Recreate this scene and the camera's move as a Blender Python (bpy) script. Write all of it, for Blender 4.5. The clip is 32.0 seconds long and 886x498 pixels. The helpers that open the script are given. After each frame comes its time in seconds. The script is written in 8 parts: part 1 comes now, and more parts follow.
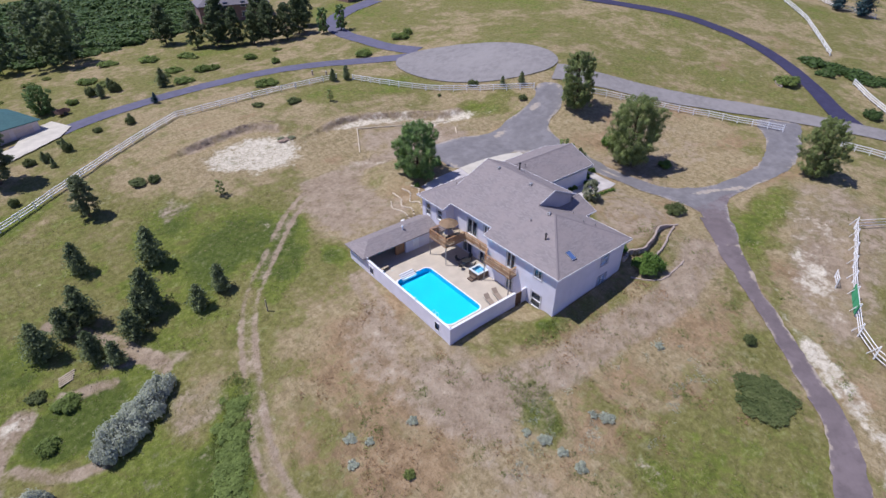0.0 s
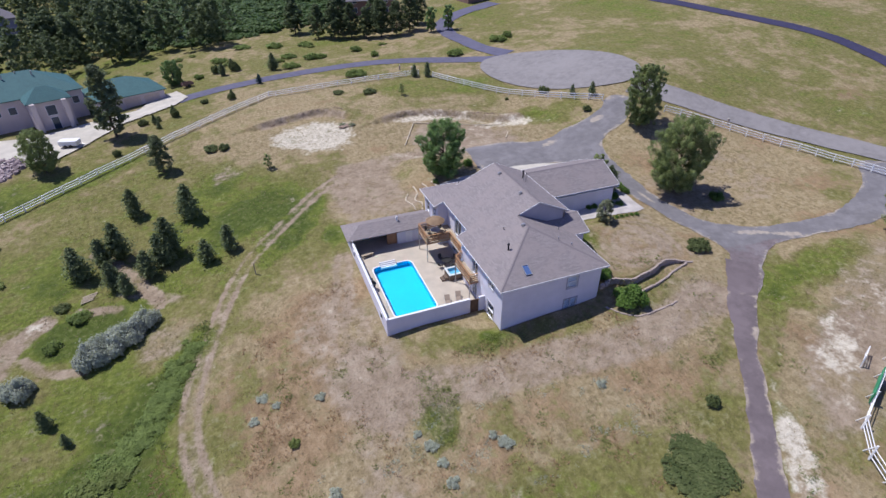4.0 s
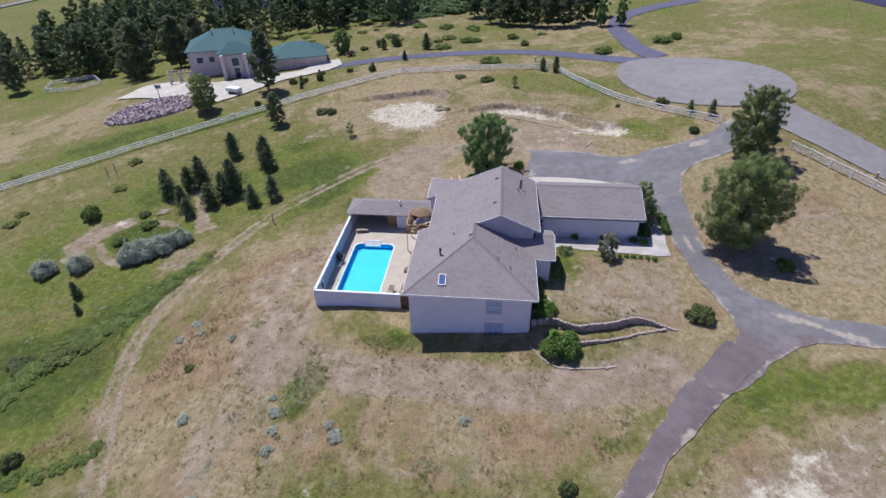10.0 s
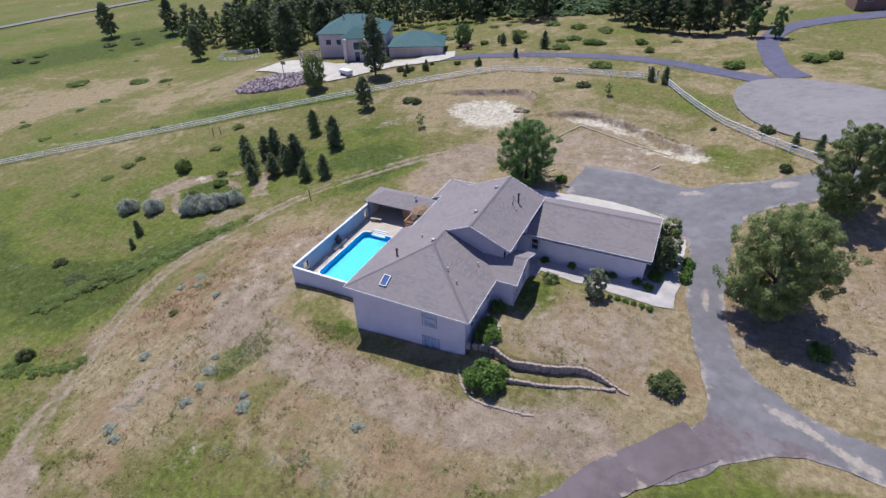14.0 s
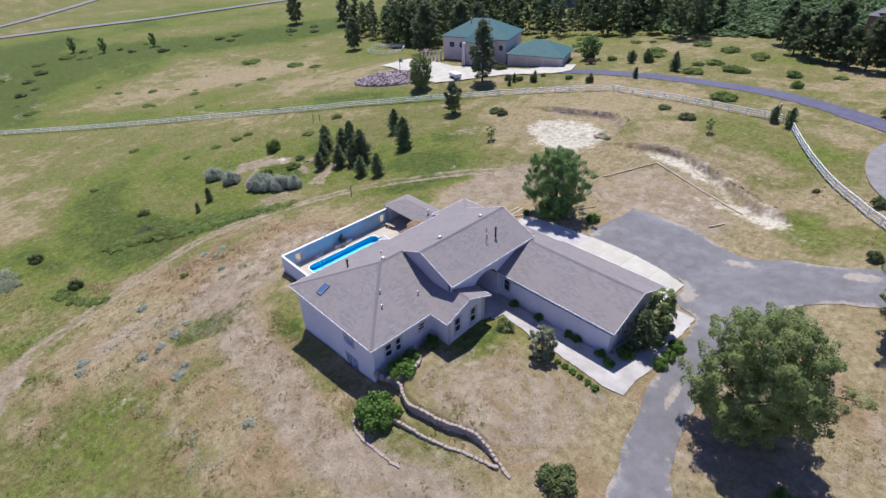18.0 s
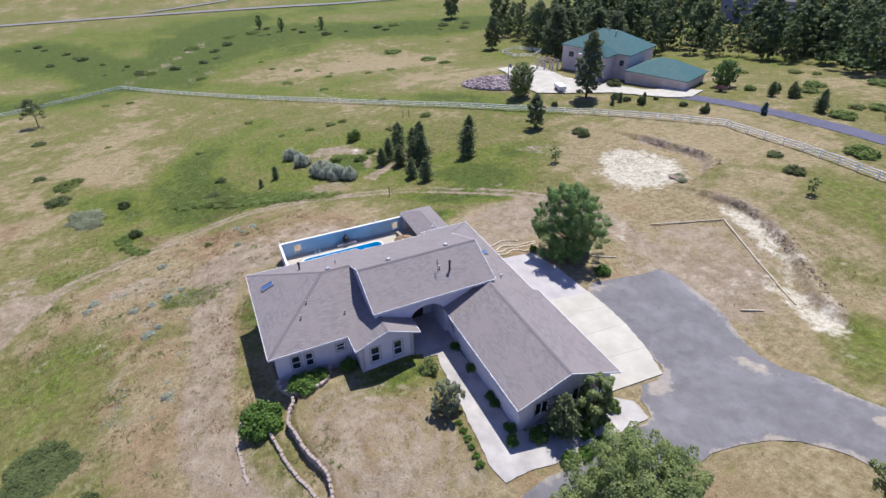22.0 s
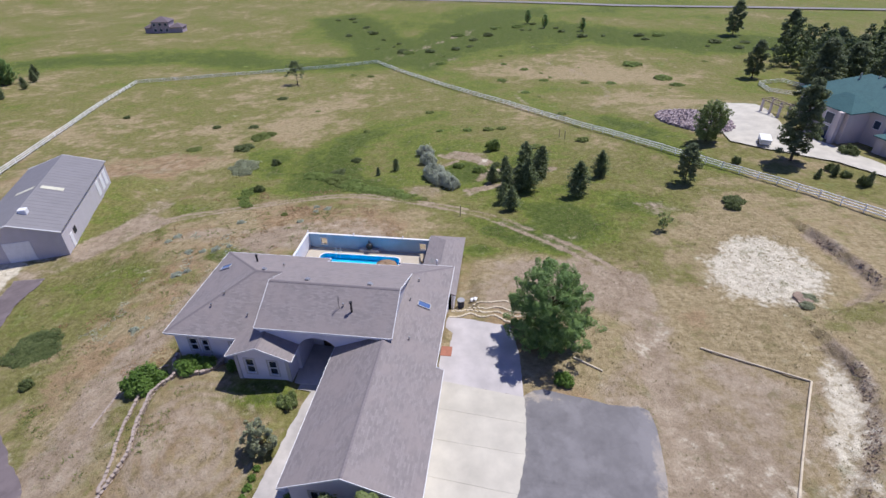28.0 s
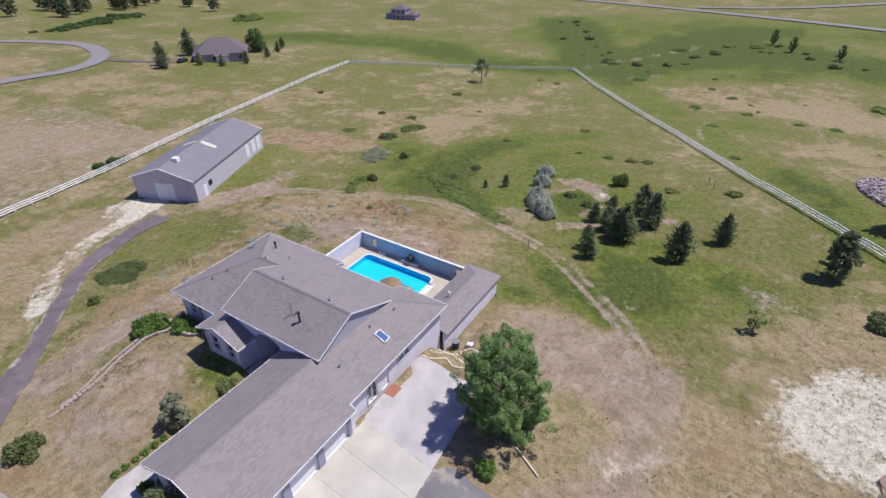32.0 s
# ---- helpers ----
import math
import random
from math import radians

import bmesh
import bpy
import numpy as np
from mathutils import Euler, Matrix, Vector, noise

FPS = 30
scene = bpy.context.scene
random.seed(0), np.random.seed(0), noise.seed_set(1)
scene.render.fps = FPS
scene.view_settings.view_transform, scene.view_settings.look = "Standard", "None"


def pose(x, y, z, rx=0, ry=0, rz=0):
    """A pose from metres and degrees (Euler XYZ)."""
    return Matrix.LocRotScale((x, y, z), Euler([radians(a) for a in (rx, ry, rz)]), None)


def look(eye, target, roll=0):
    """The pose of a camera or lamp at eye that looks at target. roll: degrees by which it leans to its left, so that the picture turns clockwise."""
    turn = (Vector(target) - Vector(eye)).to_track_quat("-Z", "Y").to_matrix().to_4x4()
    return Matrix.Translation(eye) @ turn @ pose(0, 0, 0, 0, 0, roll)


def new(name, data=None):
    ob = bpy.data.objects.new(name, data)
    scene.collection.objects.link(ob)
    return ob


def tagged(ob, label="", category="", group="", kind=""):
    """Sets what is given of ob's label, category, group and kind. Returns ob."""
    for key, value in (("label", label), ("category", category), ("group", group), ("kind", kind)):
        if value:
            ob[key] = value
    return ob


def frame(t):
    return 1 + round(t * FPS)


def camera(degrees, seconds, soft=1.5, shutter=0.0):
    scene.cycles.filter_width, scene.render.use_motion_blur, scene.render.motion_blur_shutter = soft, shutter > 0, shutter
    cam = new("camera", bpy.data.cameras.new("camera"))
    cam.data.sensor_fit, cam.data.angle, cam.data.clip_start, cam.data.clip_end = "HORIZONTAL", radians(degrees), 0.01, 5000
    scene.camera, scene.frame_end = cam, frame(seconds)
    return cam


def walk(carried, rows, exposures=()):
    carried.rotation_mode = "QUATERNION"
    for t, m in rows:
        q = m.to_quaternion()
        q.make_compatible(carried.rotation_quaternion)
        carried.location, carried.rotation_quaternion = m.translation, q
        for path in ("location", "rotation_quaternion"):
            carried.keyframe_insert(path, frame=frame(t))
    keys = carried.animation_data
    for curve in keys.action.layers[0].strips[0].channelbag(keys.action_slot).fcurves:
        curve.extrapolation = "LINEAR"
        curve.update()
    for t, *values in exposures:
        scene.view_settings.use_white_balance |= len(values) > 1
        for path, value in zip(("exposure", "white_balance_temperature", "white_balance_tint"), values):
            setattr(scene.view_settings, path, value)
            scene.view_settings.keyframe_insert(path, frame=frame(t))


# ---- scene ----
cam = camera(80.2, 32.0, soft=1.5)
# seconds, place in metres, turn in degrees
ROWS = [
    (0.0, -35.56, -25.63, 37.92, 56.13, 0.02, -38.82),
    (0.5, -33.77, -27.24, 37.79, 56.21, 0.13, -36.53),
    (1.0, -31.96, -28.71, 37.77, 56.27, 0.17, -34.05),
    (1.5, -30.01, -30.21, 37.70, 56.35, 0.24, -31.66),
    (2.0, -28.02, -31.54, 37.69, 56.39, 0.31, -29.46),
    (2.5, -25.96, -32.69, 37.70, 56.48, 0.28, -27.34),
    (4.5, -17.42, -36.42, 37.10, 56.68, 0.49, -19.03),
    (5.0, -15.13, -37.19, 36.86, 56.73, 0.65, -16.73),
    (5.5, -12.76, -37.79, 36.71, 56.68, 0.73, -14.50),
    (6.0, -10.39, -38.23, 36.69, 56.62, 0.77, -12.21),
    (6.5, -8.11, -38.57, 36.66, 56.52, 0.81, -10.02),
    (7.0, -5.74, -38.76, 36.56, 56.48, 0.93, -8.03),
    (7.5, -3.46, -38.86, 36.55, 56.41, 0.96, -5.92),
    (8.0, -1.05, -38.90, 36.61, 56.36, 1.09, -3.32),
    (8.5, 1.39, -38.84, 36.63, 56.26, 1.22, -1.08),
    (9.0, 3.76, -38.61, 36.72, 56.09, 1.23, 1.25),
    (9.5, 6.10, -38.19, 36.68, 55.97, 1.22, 3.49),
    (10.0, 8.27, -37.71, 36.69, 55.86, 1.05, 5.80),
    (10.5, 10.61, -37.21, 36.61, 55.83, 1.09, 8.40),
    (11.0, 12.80, -36.61, 36.52, 55.77, 1.11, 10.50),
    (11.5, 14.95, -35.89, 36.44, 55.72, 1.08, 12.81),
    (12.0, 17.14, -35.05, 36.26, 55.68, 1.13, 15.08),
    (12.5, 19.26, -34.07, 36.07, 55.65, 1.14, 17.29),
    (13.0, 21.43, -32.93, 35.83, 55.73, 1.32, 19.70),
    (13.5, 23.54, -31.72, 35.74, 55.81, 1.39, 22.62),
    (14.0, 25.59, -30.48, 35.69, 55.91, 1.41, 25.46),
    (14.5, 27.56, -29.17, 35.60, 56.02, 1.43, 28.01),
    (16.5, 34.85, -22.39, 35.72, 56.34, 1.63, 37.96),
    (17.0, 36.27, -20.58, 35.75, 56.36, 1.48, 40.50),
    (17.5, 37.71, -18.69, 35.70, 56.47, 1.41, 43.17),
    (18.0, 39.03, -16.76, 35.64, 56.56, 1.28, 45.67),
    (18.5, 40.20, -14.84, 35.66, 56.58, 1.13, 48.23),
    (19.0, 41.24, -12.85, 35.69, 56.57, 0.97, 50.57),
    (19.5, 42.27, -10.77, 35.74, 56.57, 0.93, 52.94),
    (20.0, 43.16, -8.67, 35.85, 56.55, 0.80, 55.35),
    (20.5, 43.97, -6.47, 35.94, 56.60, 0.70, 57.77),
    (21.0, 44.69, -4.27, 35.97, 56.61, 0.65, 60.01),
    (21.5, 45.29, -2.07, 35.92, 56.62, 0.51, 62.38),
    (22.0, 45.80, 0.21, 35.95, 56.60, 0.50, 65.04),
    (22.5, 46.20, 2.50, 35.93, 56.60, 0.44, 67.54),
    (23.0, 46.44, 4.87, 36.06, 56.58, 0.42, 69.98),
    (23.5, 46.62, 7.24, 36.31, 56.56, 0.38, 72.55),
    (24.0, 46.71, 9.65, 36.38, 56.59, 0.38, 75.04),
    (24.5, 46.64, 12.00, 36.38, 56.59, 0.30, 77.64),
    (25.0, 46.49, 14.35, 36.28, 56.58, 0.25, 80.41),
    (25.5, 46.27, 16.74, 36.33, 56.51, 0.27, 83.34),
    (27.5, 44.19, 26.19, 36.70, 56.48, 0.35, 94.26),
    (28.0, 43.35, 28.45, 36.70, 56.44, 0.41, 97.01),
    (28.5, 42.31, 30.71, 36.80, 56.43, 0.43, 99.95),
    (29.0, 41.19, 32.89, 36.82, 56.41, 0.40, 103.03),
    (29.5, 39.89, 35.04, 36.93, 56.38, 0.46, 106.33),
    (30.0, 38.56, 37.13, 36.96, 56.40, 0.47, 109.43),
    (30.5, 37.15, 39.12, 37.12, 56.35, 0.40, 112.80),
    (31.0, 35.74, 40.93, 37.25, 56.35, 0.39, 115.96),
    (31.5, 34.15, 42.69, 37.31, 56.37, 0.28, 119.15),
    (32.0, 32.47, 44.42, 37.42, 56.38, 0.24, 122.54),
]
EXPOSURES = [(0.0, 0.04, 6030, 15), (6.0, 0.01, 6030, 13), (13.0, 0.04, 6030, 12), (19.0, 0.28, 6100, 10), (25.0, 0.30, 6130, 10), (28.0, 0.09, 6150, 12), (32.0, 0.05, 6180, 14)]
walk(cam, [(t, pose(x, y, z, rx, ry, rz)) for t, x, y, z, rx, ry, rz in ROWS], EXPOSURES)

from mathutils.geometry import delaunay_2d_cdt

# ---- light ----
SUN_TO = Vector((-0.36, 0.35, 1.0)).normalized()
world = bpy.data.worlds.new("sky")
scene.world = world
world.use_nodes = True
wn = world.node_tree
sky = wn.nodes.new("ShaderNodeTexSky")
sky.sky_type, sky.sun_disc = "NISHITA", False
sky.sun_elevation = math.asin(SUN_TO.z)
sky.sun_rotation = math.atan2(SUN_TO.x, SUN_TO.y)
sky.altitude, sky.dust_density, sky.ozone_density = 1900.0, 0.3, 4.0
haze = wn.nodes.new("ShaderNodeMix")
haze.data_type, haze.blend_type = "RGBA", "MULTIPLY"
haze.inputs[0].default_value, haze.inputs[7].default_value = 1.0, (1.0, 0.87, 1.16, 1)
wn.links.new(sky.outputs[0], haze.inputs[6])
wn.links.new(haze.outputs[2], wn.nodes["Background"].inputs[0])
wn.nodes["Background"].inputs[1].default_value = 0.10
sun = new("sun", bpy.data.lights.new("sun", "SUN"))
sun.data.energy, sun.data.angle, sun.data.color = 4.4, radians(0.5), (1.0, 0.95, 0.87)
sun.matrix_world = look(SUN_TO * 100, (0, 0, 0))


# ---- tools ----
def link_mesh(name, verts, faces, mats, parent=None, label="", smooth=False):
    me = bpy.data.meshes.new(name)
    me.from_pydata([tuple(v) for v in verts], [], faces)
    me.update()
    for m in (mats if isinstance(mats, (list, tuple)) else [mats]):
        me.materials.append(m)
    if smooth:
        me.polygons.foreach_set("use_smooth", [True] * len(me.polygons))
    ob = new(name, me)
    ob.parent = parent
    return tagged(ob, label=label)


def part(name, bm, material, parent=None, label="", smooth=False):
    """Links a bmesh as one mesh object under a thing or a part."""
    me = bpy.data.meshes.new(name)
    bm.normal_update()
    bm.to_mesh(me)
    bm.free()
    for m in (material if isinstance(material, (list, tuple)) else [material]):
        me.materials.append(m)
    if smooth:
        me.polygons.foreach_set("use_smooth", [True] * len(me.polygons))
    ob = new(name, me)
    ob.parent = parent
    return tagged(ob, label=label)


def thing(name, label, category, at=(0, 0, 0), group="", kind="", turn=0):
    ob = tagged(new(name), label, category, group, kind)
    ob.matrix_world = pose(*at, 0, 0, turn)
    return ob


def box(bm, x0, x1, y0, y1, z0, z1, bevel=0.0, m=None, mi=0):
    """A box in the given bounds, with optional bevelled edges and a transform."""
    r = bmesh.ops.create_cube(bm, size=1.0)
    t = Matrix.Translation(((x0 + x1) / 2, (y0 + y1) / 2, (z0 + z1) / 2)) @ Matrix.Diagonal((x1 - x0, y1 - y0, z1 - z0, 1))
    if m is not None:
        t = m @ t
    bmesh.ops.transform(bm, matrix=t, verts=r["verts"])
    fs = {f for v in r["verts"] for f in v.link_faces}
    for f in fs:
        f.material_index = mi
    if bevel > 0:
        es = {e for v in r["verts"] for e in v.link_edges}
        bmesh.ops.bevel(bm, geom=list(es), offset=bevel, segments=1, affect="EDGES")
    return r["verts"]


def boxes(*bounds, bevel=0.0):
    bm = bmesh.new()
    for b in bounds:
        box(bm, *b, bevel=bevel)
    return bm


def tube(bm, p, q, r0, r1, n=7):
    """A tapered round bar from p to q."""
    p, q = Vector(p), Vector(q)
    d = q - p
    m = Matrix.Translation((p + q) / 2) @ d.to_track_quat("Z", "Y").to_matrix().to_4x4()
    bmesh.ops.create_cone(bm, cap_ends=True, segments=n, radius1=r0, radius2=max(r1, 0.001), depth=d.length, matrix=m)


def prism(pts, drop, bm=None):
    """A slab under a flat polygon: the polygon as top, its copy lower down as bottom, and sides."""
    bm = bm or bmesh.new()
    top = [bm.verts.new(p) for p in pts]
    bot = [bm.verts.new((p[0], p[1], p[2] - drop)) for p in pts]
    bm.faces.new(top)
    bm.faces.new(bot[::-1])
    n = len(pts)
    for i in range(n):
        bm.faces.new((top[i], bot[i], bot[(i + 1) % n], top[(i + 1) % n]))
    bmesh.ops.recalc_face_normals(bm, faces=bm.faces[:])
    return bm


def smooth_line(pts, step):
    """A rounded line (Catmull-Rom) through the points, resampled about every step metres."""
    P = np.array(pts, float)
    out = []
    for i in range(len(P) - 1):
        a, b, c, d = P[max(i - 1, 0)], P[i], P[i + 1], P[min(i + 2, len(P) - 1)]
        n = max(1, int(np.linalg.norm(c - b) / step))
        for k in range(n):
            t = k / n
            out.append(0.5 * (2 * b + (c - a) * t + (2 * a - 5 * b + 4 * c - d) * t * t + (3 * b - a - 3 * c + d) * t ** 3))
    out.append(P[-1])
    return np.array(out)


def line_dist(X, Y, pts):
    """The distance of the points X, Y from a line of straight pieces."""
    P = np.array(pts, float)
    best = np.full(np.shape(X), 1e9)
    for a, b in zip(P[:-1], P[1:]):
        d = b[:2] - a[:2]
        t = np.clip(((X - a[0]) * d[0] + (Y - a[1]) * d[1]) / max(d @ d, 1e-9), 0, 1)
        best = np.minimum(best, np.hypot(X - a[0] - t * d[0], Y - a[1] - t * d[1]))
    return best


def step01(x, a, b):
    t = np.clip((x - a) / (b - a), 0, 1)
    return t * t * (3 - 2 * t)


def rect_mask(X, Y, x0, x1, y0, y1, soft):
    """1 inside the rectangle, falling to 0 over soft metres outside it."""
    d = np.hypot(np.maximum(np.maximum(x0 - X, X - x1), 0), np.maximum(np.maximum(y0 - Y, Y - y1), 0))
    return 1 - step01(d, 0, soft)


def wobble(X, Y, scale, seed):
    """Cheap smooth noise in -1..1 over arrays."""
    r = np.random.RandomState(seed)
    v = np.zeros(np.shape(X))
    for k in range(5):
        a, f, p = r.uniform(0, 6.28), r.uniform(0.6, 1.9) / scale, r.uniform(0, 6.28)
        v = v + np.sin((X * math.cos(a) + Y * math.sin(a)) * f * 6.28 / 2 + p + 1.3 * np.sin((Y * math.cos(a) - X * math.sin(a)) * f * 2.1 + p))
    return v / 3.2


# ---- materials ----
def material(name):
    m = bpy.data.materials.new(name)
    m.use_nodes = True
    nt = m.node_tree
    return m, nt, nt.nodes["Principled BSDF"]


def coords(nt):
    tc = nt.nodes.new("ShaderNodeTexCoord")
    return tc.outputs["Object"]


def noise_tex(nt, vec, scale, detail=4.0, rough=0.55):
    n = nt.nodes.new("ShaderNodeTexNoise")
    n.inputs["Scale"].default_value, n.inputs["Detail"].default_value, n.inputs["Roughness"].default_value = scale, detail, rough
    nt.links.new(vec, n.inputs["Vector"])
    return n.outputs["Fac"]


def ramp(nt, fac, *stops):
    r = nt.nodes.new("ShaderNodeValToRGB")
    e = r.color_ramp.elements
    while len(e) < len(stops):
        e.new(0.5)
    for el, (pos, col) in zip(e, stops):
        el.position = pos
        el.color = (*col, 1) if len(col) == 3 else col
    nt.links.new(fac, r.inputs[0])
    return r.outputs[0]


def mix(nt, fac, a, b, mode="MIX"):
    n = nt.nodes.new("ShaderNodeMix")
    n.data_type, n.blend_type = "RGBA", mode
    for sock, val in ((0, fac), (6, a), (7, b)):
        if isinstance(val, (int, float)):
            n.inputs[sock].default_value = val
        elif isinstance(val, tuple):
            n.inputs[sock].default_value = (*val, 1)
        else:
            nt.links.new(val, n.inputs[sock])
    return n.outputs[2]


def calc(nt, op, a, b=0.0, c=None):
    n = nt.nodes.new("ShaderNodeMath")
    n.operation = op
    for i, v in enumerate((a, b) if c is None else (a, b, c)):
        if isinstance(v, (int, float)):
            n.inputs[i].default_value = v
        else:
            nt.links.new(v, n.inputs[i])
    return n.outputs[0]


def smoothstep(nt, v, a, b):
    n = nt.nodes.new("ShaderNodeMapRange")
    n.interpolation_type = "SMOOTHSTEP"
    nt.links.new(v, n.inputs[0])
    n.inputs[1].default_value, n.inputs[2].default_value = a, b
    return n.outputs[0]


def bump(nt, bsdf, height, strength, dist):
    b = nt.nodes.new("ShaderNodeBump")
    b.inputs["Strength"].default_value, b.inputs["Distance"].default_value = strength, dist
    nt.links.new(height, b.inputs["Height"])
    nt.links.new(b.outputs[0], bsdf.inputs["Normal"])


def plain(name, col, rough=0.7, var=0.12, scale=3.0, fine=40.0, metal=0.0, bumpy=0.15, spec=0.4):
    """A painted or plain surface with blotches, fine grain and a little relief."""
    m, nt, b = material(name)
    v = coords(nt)
    big, small = noise_tex(nt, v, scale), noise_tex(nt, v, fine, 3.0)
    lo, hi = tuple(c * (1 - var) for c in col), tuple(min(1, c * (1 + var)) for c in col)
    c1 = ramp(nt, big, (0.3, lo), (0.7, hi))
    c2 = mix(nt, calc(nt, "MULTIPLY", small, var), c1, tuple(c * 0.6 for c in col))
    nt.links.new(c2, b.inputs["Base Color"])
    b.inputs["Roughness"].default_value, b.inputs["Metallic"].default_value = rough, metal
    b.inputs["Specular IOR Level"].default_value = spec
    bump(nt, b, small, bumpy, 0.01)
    return m


def leafy(name, dark, light, rough=0.6, trans=0.25):
    """Foliage that varies from leaf to leaf, from bough to bough and from plant to plant."""
    m, nt, b = material(name)
    geo = nt.nodes.new("ShaderNodeNewGeometry")
    info = nt.nodes.new("ShaderNodeObjectInfo")
    bough = noise_tex(nt, coords(nt), 1.1, 3.0, 0.6)
    f = calc(nt, "ADD", calc(nt, "MULTIPLY", geo.outputs["Random Per Island"], 0.42), calc(nt, "MULTIPLY", info.outputs["Random"], 0.16))
    f = calc(nt, "ADD", f, calc(nt, "MULTIPLY", smoothstep(nt, bough, 0.32, 0.68), 0.42))
    c = ramp(nt, f, (0.05, dark), (0.95, light))
    nt.links.new(c, b.inputs["Base Color"])
    b.inputs["Roughness"].default_value = rough
    b.inputs["Specular IOR Level"].default_value = 0.25
    tr = nt.nodes.new("ShaderNodeBsdfTranslucent")
    nt.links.new(c, tr.inputs[0])
    ms = nt.nodes.new("ShaderNodeMixShader")
    ms.inputs[0].default_value = trans
    nt.links.new(b.outputs[0], ms.inputs[1])
    nt.links.new(tr.outputs[0], ms.inputs[2])
    nt.links.new(ms.outputs[0], nt.nodes["Material Output"].inputs[0])
    return m


def ground_material():
    m, nt, b = material("dry_meadow")
    v = coords(nt)

    def att(n):
        a = nt.nodes.new("ShaderNodeAttribute")
        a.attribute_name = n
        return a.outputs["Fac"]

    mp = nt.nodes.new("ShaderNodeMapping")
    mp.inputs["Rotation"].default_value = (0, 0, 0.6)
    mp.inputs["Scale"].default_value = (1.0, 0.28, 1.0)
    nt.links.new(v, mp.inputs["Vector"])
    n_mid, n_rag = noise_tex(nt, v, 0.17, 6.0, 0.6), noise_tex(nt, v, 0.55, 6.0, 0.66)
    n_fine, n_tuft = noise_tex(nt, v, 1.6, 6.0, 0.7), noise_tex(nt, v, 5.5, 4.0, 0.75)
    fibre = noise_tex(nt, mp.outputs[0], 2.4, 6.0, 0.72)
    cen = lambda n, k: calc(nt, "MULTIPLY", calc(nt, "SUBTRACT", n, 0.5), k)
    e = calc(nt, "ADD", calc(nt, "ADD", cen(n_mid, 1.5), cen(n_rag, 1.6)), cen(n_fine, 0.9))
    straw = ramp(nt, calc(nt, "ADD", cen(fibre, 0.45), n_fine), (0.25, (0.172, 0.132, 0.068)), (0.5, (0.314, 0.250, 0.142)), (0.72, (0.452, 0.372, 0.232)))
    rust = ramp(nt, calc(nt, "ADD", cen(fibre, 0.45), n_rag), (0.28, (0.150, 0.102, 0.056)), (0.5, (0.300, 0.212, 0.122)), (0.75, (0.43, 0.325, 0.205)))
    olive = ramp(nt, calc(nt, "ADD", cen(fibre, 0.35), n_fine), (0.27, (0.090, 0.088, 0.026)), (0.5, (0.176, 0.168, 0.056)), (0.72, (0.275, 0.252, 0.102)))
    fresh = ramp(nt, n_fine, (0.30, (0.070, 0.092, 0.016)), (0.52, (0.138, 0.168, 0.032)), (0.72, (0.235, 0.262, 0.062)))
    dirt = ramp(nt, calc(nt, "ADD", cen(n_fine, 0.7), n_rag), (0.25, (0.225, 0.170, 0.116)), (0.5, (0.322, 0.253, 0.182)), (0.78, (0.445, 0.366, 0.274)))
    chalk = ramp(nt, calc(nt, "ADD", cen(n_tuft, 0.6), n_fine), (0.25, (0.27, 0.23, 0.155)), (0.40, (0.49, 0.435, 0.335)), (0.62, (0.72, 0.665, 0.545)))
    mask = lambda n, lo, hi: smoothstep(nt, calc(nt, "ADD", att(n), e), lo, hi)
    g = calc(nt, "ADD", att("green"), e)
    c = mix(nt, mask("rust", 0.30, 0.70), straw, rust)
    c = mix(nt, smoothstep(nt, g, 0.20, 0.62), c, olive)
    c = mix(nt, smoothstep(nt, g, 0.72, 1.12), c, fresh)
    lush = ramp(nt, n_fine, (0.30, (0.042, 0.066, 0.012)), (0.52, (0.082, 0.112, 0.022)), (0.72, (0.140, 0.170, 0.042)))
    c = mix(nt, smoothstep(nt, g, 1.18, 1.60), c, lush)
    c = mix(nt, mask("dirt", 0.20, 0.95), c, dirt)
    c = mix(nt, mask("chalk", 0.40, 1.0), c, chalk)
    sagey = smoothstep(nt, noise_tex(nt, v, 0.8, 6.0, 0.72), 0.56, 0.68)
    c = mix(nt, calc(nt, "MULTIPLY", sagey, 0.25), c, (0.26, 0.25, 0.175))
    olv = smoothstep(nt, noise_tex(nt, v, 0.38, 6.0, 0.7), 0.55, 0.66)
    c = mix(nt, calc(nt, "MULTIPLY", olv, 0.42), c, (0.128, 0.128, 0.038))
    dark = smoothstep(nt, n_tuft, 0.52, 0.66)
    c = mix(nt, calc(nt, "MULTIPLY", dark, 0.30), c, (0.075, 0.066, 0.030))
    pale = smoothstep(nt, noise_tex(nt, v, 3.1, 5.0, 0.7), 0.55, 0.68)
    c = mix(nt, calc(nt, "MULTIPLY", pale, 0.20), c, (0.42, 0.35, 0.25))
    nt.links.new(c, b.inputs["Base Color"])
    b.inputs["Roughness"].default_value = 0.9
    b.inputs["Specular IOR Level"].default_value = 0.12
    bump(nt, b, calc(nt, "ADD", calc(nt, "ADD", n_fine, calc(nt, "MULTIPLY", n_tuft, 0.6)), calc(nt, "MULTIPLY", fibre, 0.25)), 0.7, 0.25)
    return m


